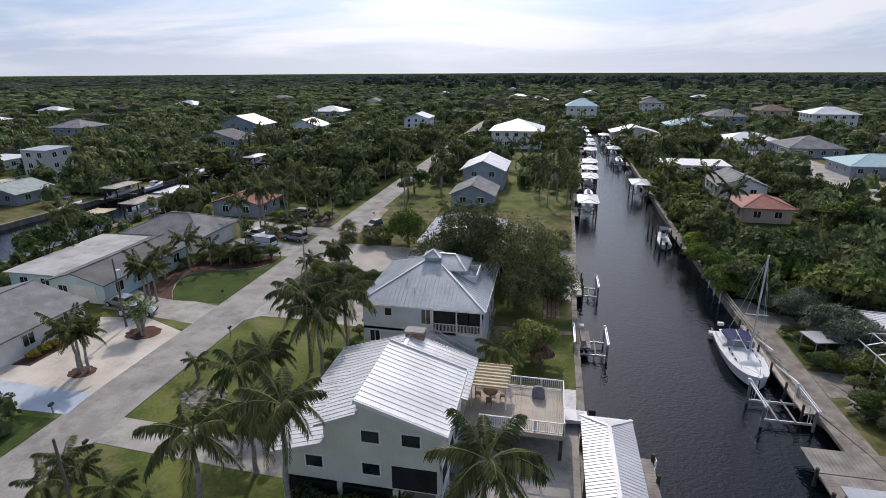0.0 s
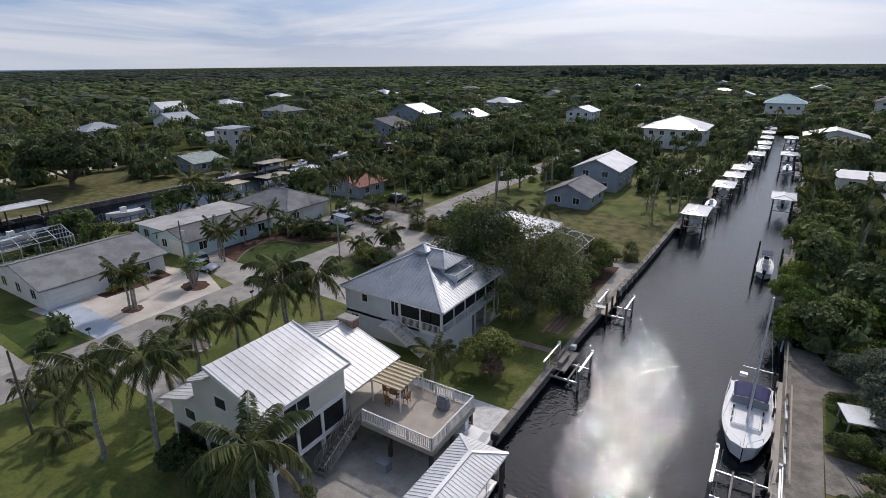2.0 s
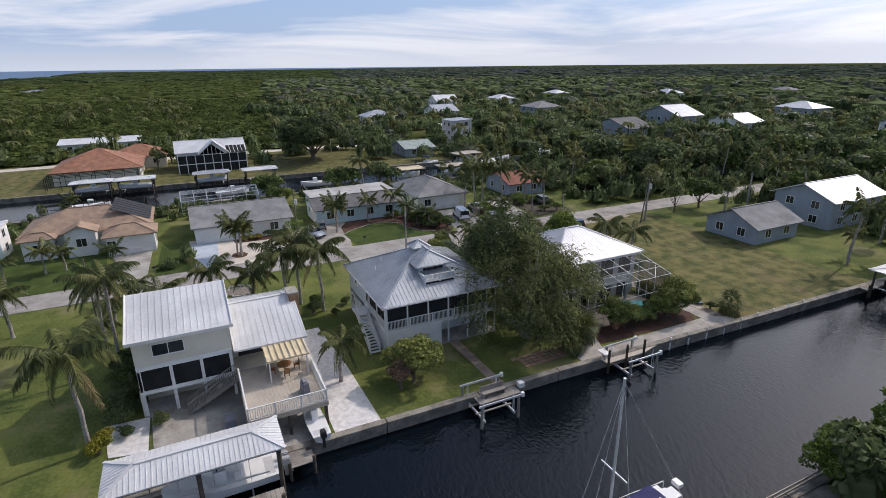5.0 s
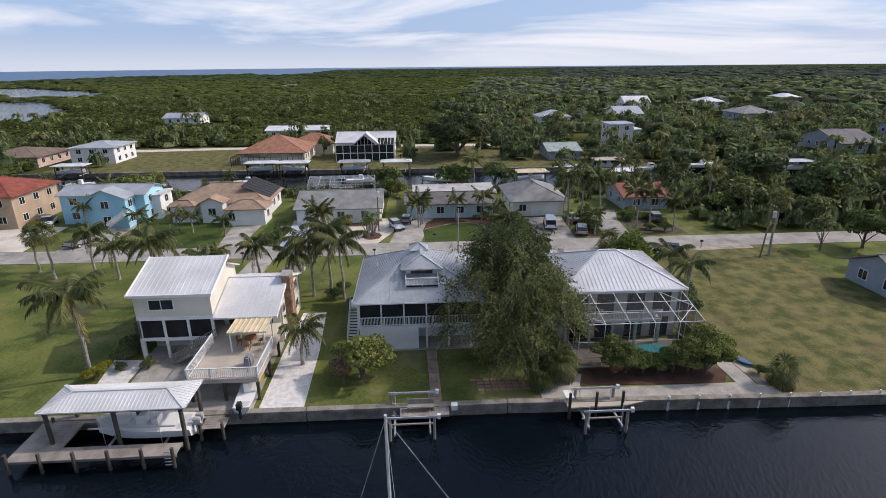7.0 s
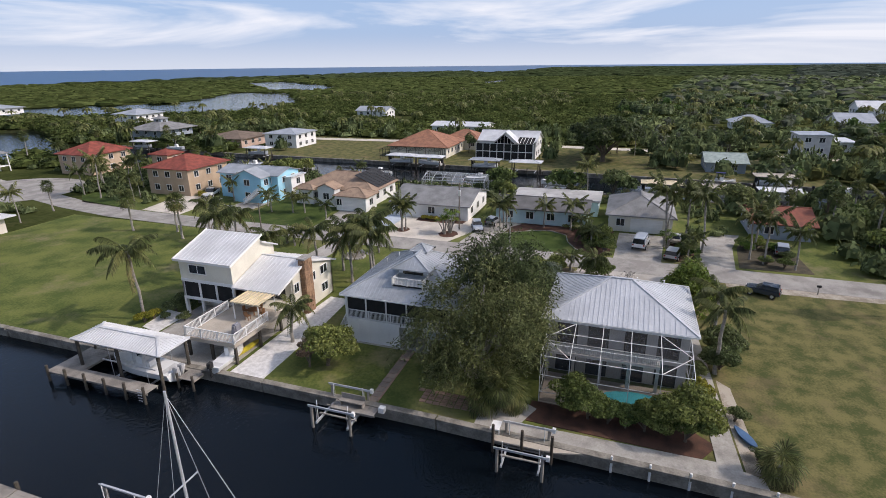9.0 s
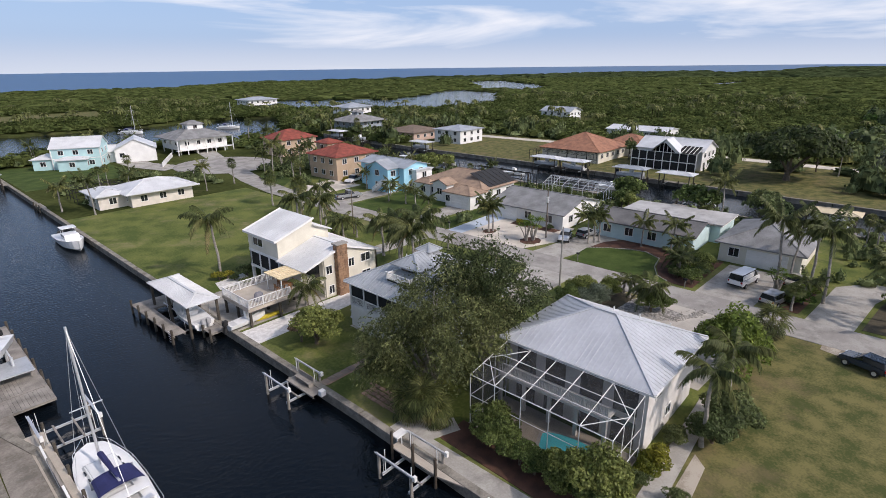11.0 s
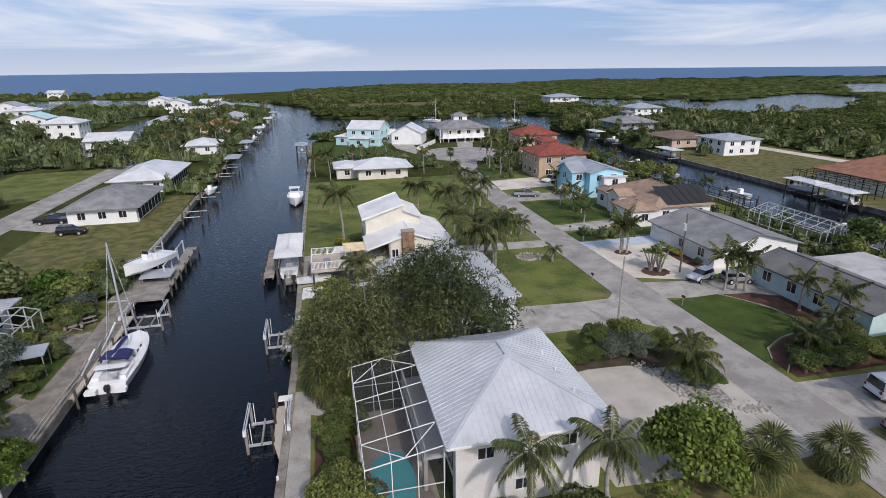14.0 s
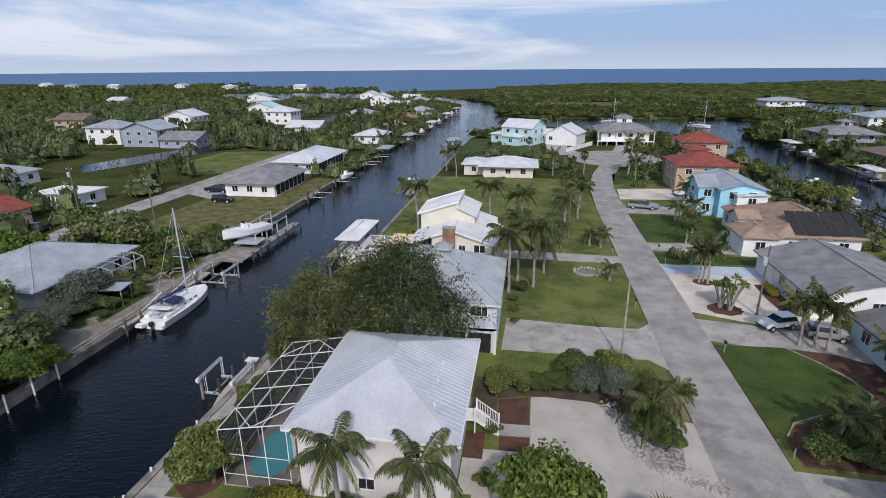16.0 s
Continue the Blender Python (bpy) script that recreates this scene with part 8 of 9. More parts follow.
def boat_lift(x0, x1, y0, y1, label, box_n=True):
    """Two beams on pilings with motor boxes, and an aluminium cradle between them."""
    cx, cy = (x0 + x1) / 2, (y0 + y1) / 2
    ob = thing("boat_lift", cx, cy, 0, 0, label, "boat lift", "empty boat lifts")
    w, d = (x1 - x0) / 2, (y1 - y0) / 2
    for s in (-1, 1):
        for t in (-1, 1):
            pile(ob, s * w, t * d * 0.86, 1.0, 0.12, WOOD)
        part("top_beam", bar((s * w, -d, 1.1), (s * w, d, 1.1), 0.11, 0.15), ALU, ob)
        part("drive_shaft", bar((s * w + 0.12, -d, 1.24), (s * w + 0.12, d, 1.24), 0.06), ALU, ob)
        part("motor_box", bx(s * w - 0.12, s * w + 0.12, d - 0.05, d + 0.2, 0.95, 1.32), WHITE, ob, "white motor box")
        for t in (-1, 1):
            part("cable", bar((s * w * 0.92, t * d * 0.7, 1.05), (s * w * 0.92, t * d * 0.7, -0.45), 0.03), ALU, ob)
            part("guide_post", bar((s * w * 0.8, t * d * 0.7, -0.4), (s * w * 0.8, t * d * 0.7, 1.5), 0.05), WHITE, ob)
    for t in (-1, 1):
        part("cradle_beam", bar((-w, t * d * 0.7, -0.45), (w, t * d * 0.7, -0.45), 0.12, 0.2), ALU, ob)
    for s in (-1, 1):
        part("bunk", bar((s * w * 0.35, -d * 0.85, -0.3), (s * w * 0.35, d * 0.85, -0.3), 0.14, 0.1), WOOD, ob)
    return ob


def far_boat(x, y, z, rz, ln):
    """A white open boat in a lift: hull with console and motor."""
    ob = new("boat", FARHULL)
    ob.matrix_basis = pose(x, y, z, 0, 0, rz)
    ob.scale = (ln / 6, ln / 6, ln / 6)
    tagged(ob, "white motor boat raised in a lift", "boat", "motor boats")
    new("console", FARCONSOLE).parent = ob
    new("outboard_motor", FARMOTOR).parent = ob
    return ob


def to_mesh(name, bm, material):
    me = bpy.data.meshes.new(name)
    bm.to_mesh(me)
    bm.free()
    me.materials.append(material)
    return me


FARHULL = to_mesh("boat", hull_mesh(6.0, 2.1, 0.95), HULL)
FARCONSOLE = to_mesh("console", bx(-0.35, 0.35, -0.3, 0.5, 0.55, 1.5), WHITE)
FARMOTOR = to_mesh("outboard_motor", bx(-0.2, 0.2, -3.4, -2.9, 0.3, 1.2), BLACK)


def small_dock(x, y, side, ln, wd, label, roof_mat=None, boat=None, lift=False, rh=2.8):
    """A dock along a bank: side +1 reaches to +x, -1 to -x; with a roof on posts or a boat in a lift."""
    ob = thing("dock", x, y, 0, 0, label, "dock", "timber docks")
    a, b = (0, wd) if side > 0 else (-wd, 0)
    part("deck_board", bx(a, b, -ln / 2, ln / 2, 0.0, 0.12), WOOD, ob)
    for t in (-1, 0, 1):
        pile(ob, b if side > 0 else a, t * ln * 0.45, 0.7, 0.13)
    if roof_mat or lift:
        q = (b if side > 0 else a) + side * 1.7
        for s in (-1, 1):
            for t in (-1, 1):
                pile(ob, q + s * 1.6, t * ln * 0.42, rh if roof_mat else 1.5, 0.13)
        if roof_mat:
            pl, rd = hip_planes(q - 2.1, q + 2.1, -ln * 0.52, ln * 0.52, rh, 0.22)
            roof(ob, pl, rd, roof_mat, 0.0, 0.1)
        for t in (-1, 1):
            part("cradle_beam", bar((q - 1.6, t * ln * 0.3, 0.2), (q + 1.6, t * ln * 0.3, 0.2), 0.14), ALU, ob)
        if boat is not None:
            far_boat(x + q, y, 0.75, boat, ln * 0.85)
    return ob


boathouse()
motor_boat(5.3, 31.2, -0.2, 180, 7.4, "white centre-console boat raised under the shelter", top=mat("grey_canvas", (0.45, 0.47, 0.50), (0.36, 0.38, 0.41)), motors=2, motor_mat=mat("grey_cowl", (0.42, 0.42, 0.42), (0.36, 0.36, 0.36), rough=0.35))
motor_boat(2.0, 38.1, 0.35, 92, 4.4, "small white skiff with black outboard under the deck", seats=False)
boat_lift(3.55, 6.85, 50.0, 54.0, "empty aluminium boat lift on timber pilings by the lawn")
boat_lift(3.9, 7.05, 65.4, 69.2, "empty aluminium boat lift beside the pool house")
boat_lift(18.6, 22.5, 41.7, 45.7, "empty boat lift on dark pilings behind the sailboat")
b = thing("bench_dock", 4.2, 53.4, 0, 0, "small grey timber landing with a bench", "dock", "timber docks")
planks(b, -0.1, 1.1, -2.4, 1.6, 0.1, "x", 0.2)
part("bench_seat", bx(0.1, 0.6, -1.8, 0.4, 0.5, 0.56), WOOD, b)
part("bench_back", bx(0.02, 0.08, -1.8, 0.4, 0.5, 1.0), WOOD, b)
for yy in (-1.7, 0.3):
    part("bench_leg", bx(0.1, 0.55, yy - 0.05, yy + 0.05, 0.1, 0.5), WOOD, b)
part("dock_box", bx(0.1, 0.6, 1.8, 2.3, 0.1, 0.55), WHITE, b, "white dock box")
lp = thing("dock", 4.0, 68.0, 0, 0, "tan timber landing with a slanting end beside the lift", "dock", "timber docks")
part("landing", slab(bmesh.new(), [(-0.2, -3.2), (1.1, -3.2), (1.1, 1.4), (0.3, 4.6), (0.2, 4.6)], 0.0, 0.12), DECKM, lp)
for yy in (-3.1, -0.9, 1.3):
    pile(lp, 1.1, yy, 1.5, 0.12, mat("tarred_piling", (0.075, 0.058, 0.042), (0.04, 0.032, 0.024), rough=0.9, scale=2.0))
part("fish_table", bx(-0.2, 0.9, -3.4, -2.7, 0.85, 0.95), WHITE, lp, "white cleaning table")
for yy in (-3.3, -2.8):
    part("table_leg", bar((0.4, yy, 0.1), (0.4, yy, 0.86), 0.08), WHITE, lp)
sail_boat(20.2, 52.6, 180)
# fender posts along the seawall
for k in range(9):
    p = thing("mooring_post", 4.55 + 0.05 * k, 73.5 + 2.6 * k, 0, 0, "short pale mooring post on the seawall", "post", "mooring posts")
    pile(p, 0, 0, 0.45, 0.09, WHITE, -1.6, "shaft")
# own bank, further up
for k, (y, ln, rm) in enumerate(((108.5, 7.5, ROOFW), (121, 6.5, None), (134, 7.0, ROOFW), (146, 6.5, ROOFW), (157, 7.0, ROOFW), (170, 6.5, None), (182, 7.0, ROOFW), (196, 7.0, ROOFB), (207, 7.0, ROOFW), (222, 7.0, ROOFW), (238, 7.5, ROOFW), (252, 7.0, ROOFB))):
    xw = 5.0 if y < 112 else 5.2 + (y - 110) * 0.064 if y < 193 else 10.5
    small_dock(xw, y, 1, ln, 1.3, "boat shelter with pale roof on dark pilings" if rm else "open boat lift with dark pilings", rm, 0 if k % 2 else 180, True)
cov = house(-3.4, 3.6, 141.5, 147.0, 2.6, "flat", WHITE, WHITE, "flat white-roofed waterside pavilion on posts", 0.2, 0.4, wins="s", name="pavilion")
# opposite bank
for k, (y, rm, bt) in enumerate(((128, HULL, 0), (170, None, 0), (186, ROOFB, 0), (204, None, 180), (225, ROOFW, 0))):
    small_dock(23.6, y, -1, 7.0, 1.3, "boat lift with a pale canopy on dark pilings" if rm else "timber dock with boat lift", rm, bt, True)
motor_boat(19.6, 92, -0.6, 0, 6.2, "white motor boat with blue canopy on a lift", top=NAVY)
d = thing("dock", 21.6, 93, 0, 0, "grey timber dock along the opposite bank", "dock", "timber docks")
planks(d, 0, 1.5, -6, 6, 0.1, "x", 0.4)
for yy in (-5.8, -2, 2, 5.8):
    pile(d, -0.1, yy, 0.9, 0.13)
    pile(d, -3.2, yy, 1.6, 0.13)
for k, (y, rm, bt, lf) in enumerate(((-3, None, None, True), (-20, None, 0, True), (-44, None, None, True), (-58, ROOFG, None, True), (-92, ROOFB, 0, True), (-116, None, 0, True), (-140, ROOFW, 180, True), (-160, None, 0, True), (-185, ROOFW, 0, True), (-205, None, 0, True), (-225, ROOFB, 0, True))):
    small_dock(27.2, y, -1, 7.5, 1.3, "timber dock with pilings and lift across the canal", rm, bt, lf)
# open lift with a large white boat, and its dock
d = thing("dock", 22.4, 27.0, 0, 0, "large weathered timber dock with angled boards and pilings", "dock", "timber docks")
planks(d, -2.4, -0.9, -9.0, 8.5, 0.1, "x", 0.3)
planks(d, -2.4, 4.0, 8.6, 11.4, 0.1, "y", 0.3)
planks(d, -0.9, 3.2, 4.6, 8.5, 0.1, "y", 0.3)
planks(d, 2.2, 3.6, -9.0, 4.6, 0.1, "x", 0.3)
for yy in (-9, -6, -3, 0, 3, 6, 8.4):
    pile(d, -2.5, yy, 0.6, 0.13)
for yy in (-7, -3.2, 0.6, 4.2):
    pile(d, 2.0, yy, 2.6, 0.12, ALU)
    pile(d, -0.9, yy, 1.9, 0.12, ALU)
part("lift_beam", bar((2.0, -7.2, 2.5), (2.0, 4.4, 2.5), 0.12), ALU, d)
part("lift_beam", bar((-0.9, -7.2, 1.8), (-0.9, 4.4, 1.8), 0.12), ALU, d)
for k in range(5):
    part("cross_rail", bar((1.9, -7 + 2.8 * k, 1.2), (3.3, -7 + 2.8 * k, 1.2), 0.07), ALU, d)
motor_boat(23.4, 30.4, 1.7, -27, 8.2, "large white open boat raised high on a lift", motors=1)
bm = bmesh.new()
box(bm, -1.9, 1.9, -1.7, 1.7, 0, 0.12)
sh = thing("boat_cover", 22.2, 31.6, 0.9, 0, "pale grey tilted canvas cover beside the lift", "canvas cover")
part("cover", bm, ROOFB, sh)
for i in (-1, 1):
    for j in (-1, 1):
        part("cover_post", bar((i * 1.6, j * 1.4, -1.0), (i * 1.6, j * 1.4, 0.0), 0.08), WOOD, sh)
# the old concrete walk on the opposite bank
flat("pavement", [(23.1, 36.5), (25.4, 37.0), (25.2, 46), (25.4, 58.6), (26.6, 60.4), (28.6, 60.8), (28.6, 63.0), (26.2, 64.2), (25.2, 67.4), (23.1, 67.4)], 0.08, 0.3, mat("mottled_old_concrete", (0.29, 0.26, 0.22), (0.16, 0.14, 0.115), rough=0.9, scale=0.7, fine=7.0, bump=0.15, patch=((0.13, 0.12, 0.10), 0.6, 0.5, 0.65)), "cracked pale concrete walk along the old seawall", "pavement")
flat("pavement", [(25.3, 46), (29.0, 46.5), (29.0, 50.5), (25.3, 50.5)], 0.06, 0.3, SEAW, "weathered concrete patio beside the walk", "pavement")
flat("lawn", [(25.5, 51.5), (32.6, 52.0), (32.6, 60.3), (27.5, 60.2), (25.6, 58.3)], 0.06, 0.3, LAWN, "shady green grass behind the old walk", "lawn")
pool_cage(29.9, 34.2, 45.4, 53.0, 2.9, 3, 4, "low grey bar pool cage before the ribbed roof", ridge=0.7)
fn = thing("fence", 22.75, 0, 0, 0, "weathered timber guard rail along the old seawall", "fence")
for k in range(6):
    part("post", bar((0, 56.2 + 1.95 * k, -0.9), (0, 46.4 + 1.95 * k, 1.0), 0.14), WOOD if k % 3 else WHITE, fn)
for z in (0.42, 0.8):
    for k in range(3):
        part("rail", bar((-0.08, 56.2 + 3.9 * k, z), (-0.08, 60.05 + 3.9 * k, z), 0.05, 0.16), DECKM, fn)
wk = thing("dock", 22.9, 50, 0, 0, "narrow tan timber boardwalk along the opposite seawall", "dock", "timber docks")
planks(wk, -0.9, 0.35, -7, 9.5, 0.14, "x", 0.3, DECKM)
for yy in (-7, -3.5, 0, 3.5, 7, 9.4):
    pile(wk, -0.95, yy, 0.9, 0.11)
for k in range(3):
    p = thing("mooring_post", 22.3, 68.0 + 2.6 * k, 0, 0, "white mooring post on the old seawall", "post", "mooring posts")
    pile(p, 0, 0, 0.8, 0.09, WHITE, -1.6, "shaft")
small = thing("picnic_table", 26.6, 43.6, 0.0, 30, "weathered grey picnic table on the patio", "table", "picnic tables")
part("tabletop", bx(-0.9, 0.9, -0.4, 0.4, 0.7, 0.76), WOOD, small)
for s in (-1, 1):
    part("bench_seat", bx(-0.9, 0.9, s * 0.75 - 0.14, s * 0.75 + 0.14, 0.42, 0.47), WOOD, small)
    part("leg", bar((s * 0.6, -0.8, 0.0), (s * 0.6, 0.3, 0.7), 0.08), WOOD, small)
    part("leg", bar((s * 0.6, 0.8, 0.0), (s * 0.6, -0.3, 0.7), 0.08), WOOD, small)
copy_thing(small, pose(27.4, 45.0, 0, 0, 0, 110))
shed = thing("canopy", 27.7, 53.8, 0, 12, "small grey lean-to roof among shrubs", "canopy")
part("canopy_roof", bx(-1.6, 1.6, -1.3, 1.3, 2.1, 2.2), ROOFG, shed)
for i in (-1, 1):
    for j in (-1, 1):
        part("post", bar((i * 1.4, j * 1.1, 0), (i * 1.4, j * 1.1, 2.1), 0.09), WOOD, shed)
# moored boats near the point
motor_boat(5.9, -13.0, -0.75, 0, 10.2, "white sport fishing boat moored at the seawall", top=True, cabin=True, motors=2)
small_dock(3.0, -80, 1, 7.0, 1.0, "covered boat lift with a pale roof at the point", ROOFB, 0, True)
small_dock(2.6, -45, 1, 5.0, 1.2, "short timber dock at the seawall", None)
# back canal
for k, (x, y, side, rm, bt) in enumerate(((-105, -36.5, 1, ROOFW, 0), (-104, 12.5, 1, ROOFW, 0), (-103.5, 21, 1, ROOFW, 180), (-103, 37, 1, ROOFB, 0), (-102.5, 48, 1, ROOFW, None), (-80, 14, -1, None, 0), (-80, 40, -1, None, 0), (-80, 58, -1, None, 180), (-79.5, -8, -1, None, 0), (-80.5, -24, -1, None, 0), (-78, 92, -1, DECKM, 0), (-78, 102, -1, HULL, 0), (-99.5, 104, 1, DECKM, 0), (-106, -70, 1, None, 0), (-107, -85, 1, ROOFW, 0), (-79, 80, -1, PERG, 0), (-97, 128, 1, None, 0), (-92, 150, 1, ROOFB, 0))):
    small_dock(x, y, side, 8.0, 1.4, "boat shelter with pale roof on the back canal" if rm else "timber dock with boat lift on the back canal", rm, bt, True)
motor_boat(-101.0, 94, -0.6, 0, 6.5, "white runabout with blue canopy on the back canal", top=NAVY)
motor_boat(-98, 116, -0.6, 0, 7.0, "white cruiser moored on the back canal", cabin=True)
for x, y in ((-60, -178), (-98, -162)):
    b = sail_boat(x, y, 40)

# the cleared yard behind the old seawall
flat("yard", [(25.2, 37.2), (33.4, 38.0), (33.6, 62.0), (25.4, 61.0)], 0.035, 0.3, DRYGRASS, "bare sandy yard with dry weeds behind the old seawall", "yard")
rj = random.Random(12)
for k, (x, y, s) in enumerate(((26.4, 51.4, 0.5), (27.2, 51.0, 0.6), (29.6, 50.6, 0.6), (26.5, 55.6, 0.5), (31.8, 57.8, 0.6), (28.2, 56.0, 0.6), (30.2, 53.2, 0.6), (26.2, 58.0, 0.35))):
    put_tree((ROUNDB, BUSHR)[k % 2], x, y, s, 70 * k, "dark green shrub beside the lean-to roof", "shrub", "yard shrubs", "shrub")
for k in range(7):
    lg = thing("plank_pile", rj.uniform(26.0, 31.5), rj.uniform(47.5, 60.0), 0.03, rj.uniform(0, 180), "weathered timber offcuts lying in the yard", "timber", "timber offcuts")
    for j in range(rj.randint(2, 4)):
        part("board", bx(-rj.uniform(0.6, 1.5), rj.uniform(0.6, 1.5), j * 0.26 - 0.4, j * 0.26 - 0.2, 0.0, rj.uniform(0.05, 0.12)), WOOD if k % 2 else SEAW, lg)
for k in range(20):
    put_tree(SHRUBS[(0, 1, 3)[k % 3]], rj.uniform(26.3, 33.0), rj.uniform(37.5, 51.0), rj.uniform(0.6, 1.4), 50 * k, "dry low shrub growing in the sandy yard", "shrub", "yard shrubs", "shrub")
for k in range(11):
    put_tree((BUSHR, SEAGRAPE, GREYBUSH)[k % 3], rj.uniform(26.8, 30.5), 28.5 + 1.5 * k + rj.uniform(-0.5, 0.5), rj.uniform(0.5, 0.85), 60 * k, "loose green shrub along the old dock" if k % 3 < 2 else "grey dry shrub along the old dock", "shrub", "dock shrubs", "shrub")

# ---- vehicles ----
def car(x, y, rz, kind, paint, label, z=0.06):
    """A parked vehicle: body, cabin glass, roof, lamps and four wheels; its nose to local +y."""
    ob = thing({"van": "van", "pickup": "pickup_truck"}.get(kind, "car"), x, y, z, rz, label, {"van": "van", "pickup": "pickup"}.get(kind, "car"), "parked vehicles")
    L, W, H = {"hatch": (3.8, 1.66, 1.5), "suv": (4.4, 1.8, 1.6), "car": (4.7, 1.8, 1.42), "van": (5.0, 1.9, 1.95), "pickup": (5.7, 1.95, 1.8)}[kind]
    w, l = W / 2, L / 2
    kind = "suv" if kind == "hatch" else kind
    belt = {"suv": 1.0, "car": 0.88, "van": 1.15, "pickup": 1.05}[kind]
    prof = {"suv": [(-l, 0.35), (-l, belt), (l * 0.42, belt), (l * 0.92, belt - 0.14), (l, 0.6), (l, 0.35)], "car": [(-l, 0.32), (-l, belt - 0.02), (-l * 0.6, belt), (l * 0.35, belt), (l * 0.92, belt - 0.16), (l, 0.55), (l, 0.32)], "van": [(-l, 0.38), (-l, belt), (l * 0.66, belt), (l * 0.96, belt - 0.2), (l, 0.6), (l, 0.38)], "pickup": [(-l, 0.42), (-l, belt), (l * 0.45, belt), (l * 0.94, belt - 0.1), (l, 0.65), (l, 0.42)]}[kind]
    bm = bmesh.new()
    a = [bm.verts.new((-w, p, q)) for p, q in prof]
    b = [bm.verts.new((w, p, q)) for p, q in prof]
    bm.faces.new(a), bm.faces.new(b[::-1])
    for i in range(len(prof)):
        bm.faces.new((a[i], b[i], b[(i + 1) % len(prof)], a[(i + 1) % len(prof)]))
    bmesh.ops.recalc_face_normals(bm, faces=bm.faces[:])
    bmesh.ops.bevel(bm, geom=bm.edges[:], offset=0.09, segments=2, affect="EDGES")
    part("body", bm, paint, ob)
    c0, c1 = {"suv": (-l + 0.06, l * 0.4), "car": (-l * 0.62, l * 0.36), "van": (-l + 0.05, l * 0.7), "pickup": (-l * 0.18, l * 0.42)}[kind]
    def cabin(inset, z0, z1, m, name):
        bm = bmesh.new()
        v = [bm.verts.new((s * ww, yy, zz)) for zz, ww, ya, yb in ((z0, w * 0.95 - inset, c0, c1), (z1, w * 0.78 - inset, c0 + (0.15 if kind in ("suv", "van", "pickup") else 0.5), c1 - (0.45 if kind == "van" else 0.7))) for s, yy in ((-1, ya), (1, ya), (1, yb), (-1, yb))]
        for f in ((3, 2, 1, 0), (4, 5, 6, 7), (0, 1, 5, 4), (1, 2, 6, 5), (2, 3, 7, 6), (3, 0, 4, 7)):
            bm.faces.new([v[i] for i in f])
        bmesh.ops.bevel(bm, geom=bm.edges[:], offset=0.05, segments=1, affect="EDGES")
        return part(name, bm, m, ob)
    cabin(0.0, belt - 0.06, H - 0.07, GLASS, "glazing")
    ry0, ry1 = c0 + (0.12 if kind != "car" else 0.46), c1 - (0.42 if kind == "van" else 0.66)
    bm = bx(-w * 0.8, w * 0.8, ry0, ry1, H - 0.1, H)
    bmesh.ops.bevel(bm, geom=bm.edges[:], offset=0.045, segments=2, affect="EDGES")
    part("roof_panel", bm, paint, ob)
    if kind == "van":
        for s in (-1, 1):
            part("side_panel", bx(s * w * 0.9 - 0.03, s * w * 0.9 + 0.03, c0 + 0.1, 0.6, belt, H - 0.12), paint, ob)
    if kind == "pickup":
        part("load_bed", bx(-w * 0.86, w * 0.86, -l + 0.1, -l * 0.2, belt + 0.003, belt + 0.012), BLACK, ob)
    for s in (-1, 1):
        part("headlight", bx(s * w * 0.72 - 0.16, s * w * 0.72 + 0.16, l - 0.05, l + 0.01, 0.62, 0.76), ALU, ob)
        part("tail_light", bx(s * w * 0.82 - 0.1, s * w * 0.82 + 0.1, -l - 0.01, -l + 0.05, belt - 0.32, belt - 0.08), mat("red_lens", (0.35, 0.02, 0.02), (0.3, 0.015, 0.015), rough=0.25, bump=0), ob)
        for yy in (-l * 0.62, l * 0.62):
            bm = bmesh.new()
            tube(bm, [(s * w - 0.11, yy, 0.33), (s * w + 0.1, yy, 0.33)], 0.33, 14)
            wh = part("wheel", bm, BLACK, ob)
            bm = bmesh.new()
            tube(bm, [(s * w + 0.09 * s, yy, 0.33), (s * w + 0.12 * s, yy, 0.33)], 0.2, 10)
            part("rim", bm, ALU, wh)
    part("bumper", bx(-w * 0.95, w * 0.95, l - 0.03, l + 0.05, 0.38, 0.52), BLACK, ob)
    part("bumper", bx(-w * 0.95, w * 0.95, -l - 0.05, -l + 0.03, 0.4, 0.54), BLACK, ob)
    return ob


PW = mat("white_car_paint", (0.78, 0.78, 0.77), (0.74, 0.74, 0.73), rough=0.25, bump=0.0, coat=0.5)
PS = mat("silver_car_paint", (0.42, 0.43, 0.44), (0.39, 0.40, 0.41), rough=0.3, metal=0.5, bump=0.0, coat=0.5)
PD = mat("dark_blue_car_paint", (0.03, 0.045, 0.07), (0.025, 0.038, 0.06), rough=0.25, bump=0.0, coat=0.6)
PB = mat("black_car_paint", (0.02, 0.02, 0.022), (0.016, 0.016, 0.018), rough=0.25, bump=0.0, coat=0.6)
PG = mat("champagne_car_paint", (0.50, 0.47, 0.40), (0.46, 0.43, 0.37), rough=0.3, metal=0.4, bump=0.0, coat=0.5)
car(-41.8, 80.2, 75, "suv", PS, "silver estate car parked beside the road")
car(-49.6, 81.0, 80, "car", PG, "champagne sedan parked under palms")
car(-45.6, 75.8, 80, "van", PW, "white panel van on the driveway")
car(-46.8, 49.4, -70, "hatch", PW, "small white hatchback on the driveway")
car(-50.8, 51.2, 80, "hatch", PS, "silver car parked before the garage under palms")
car(-42.6, -0.6, 75, "pickup", PS, "silver pickup truck parked on the driveway")
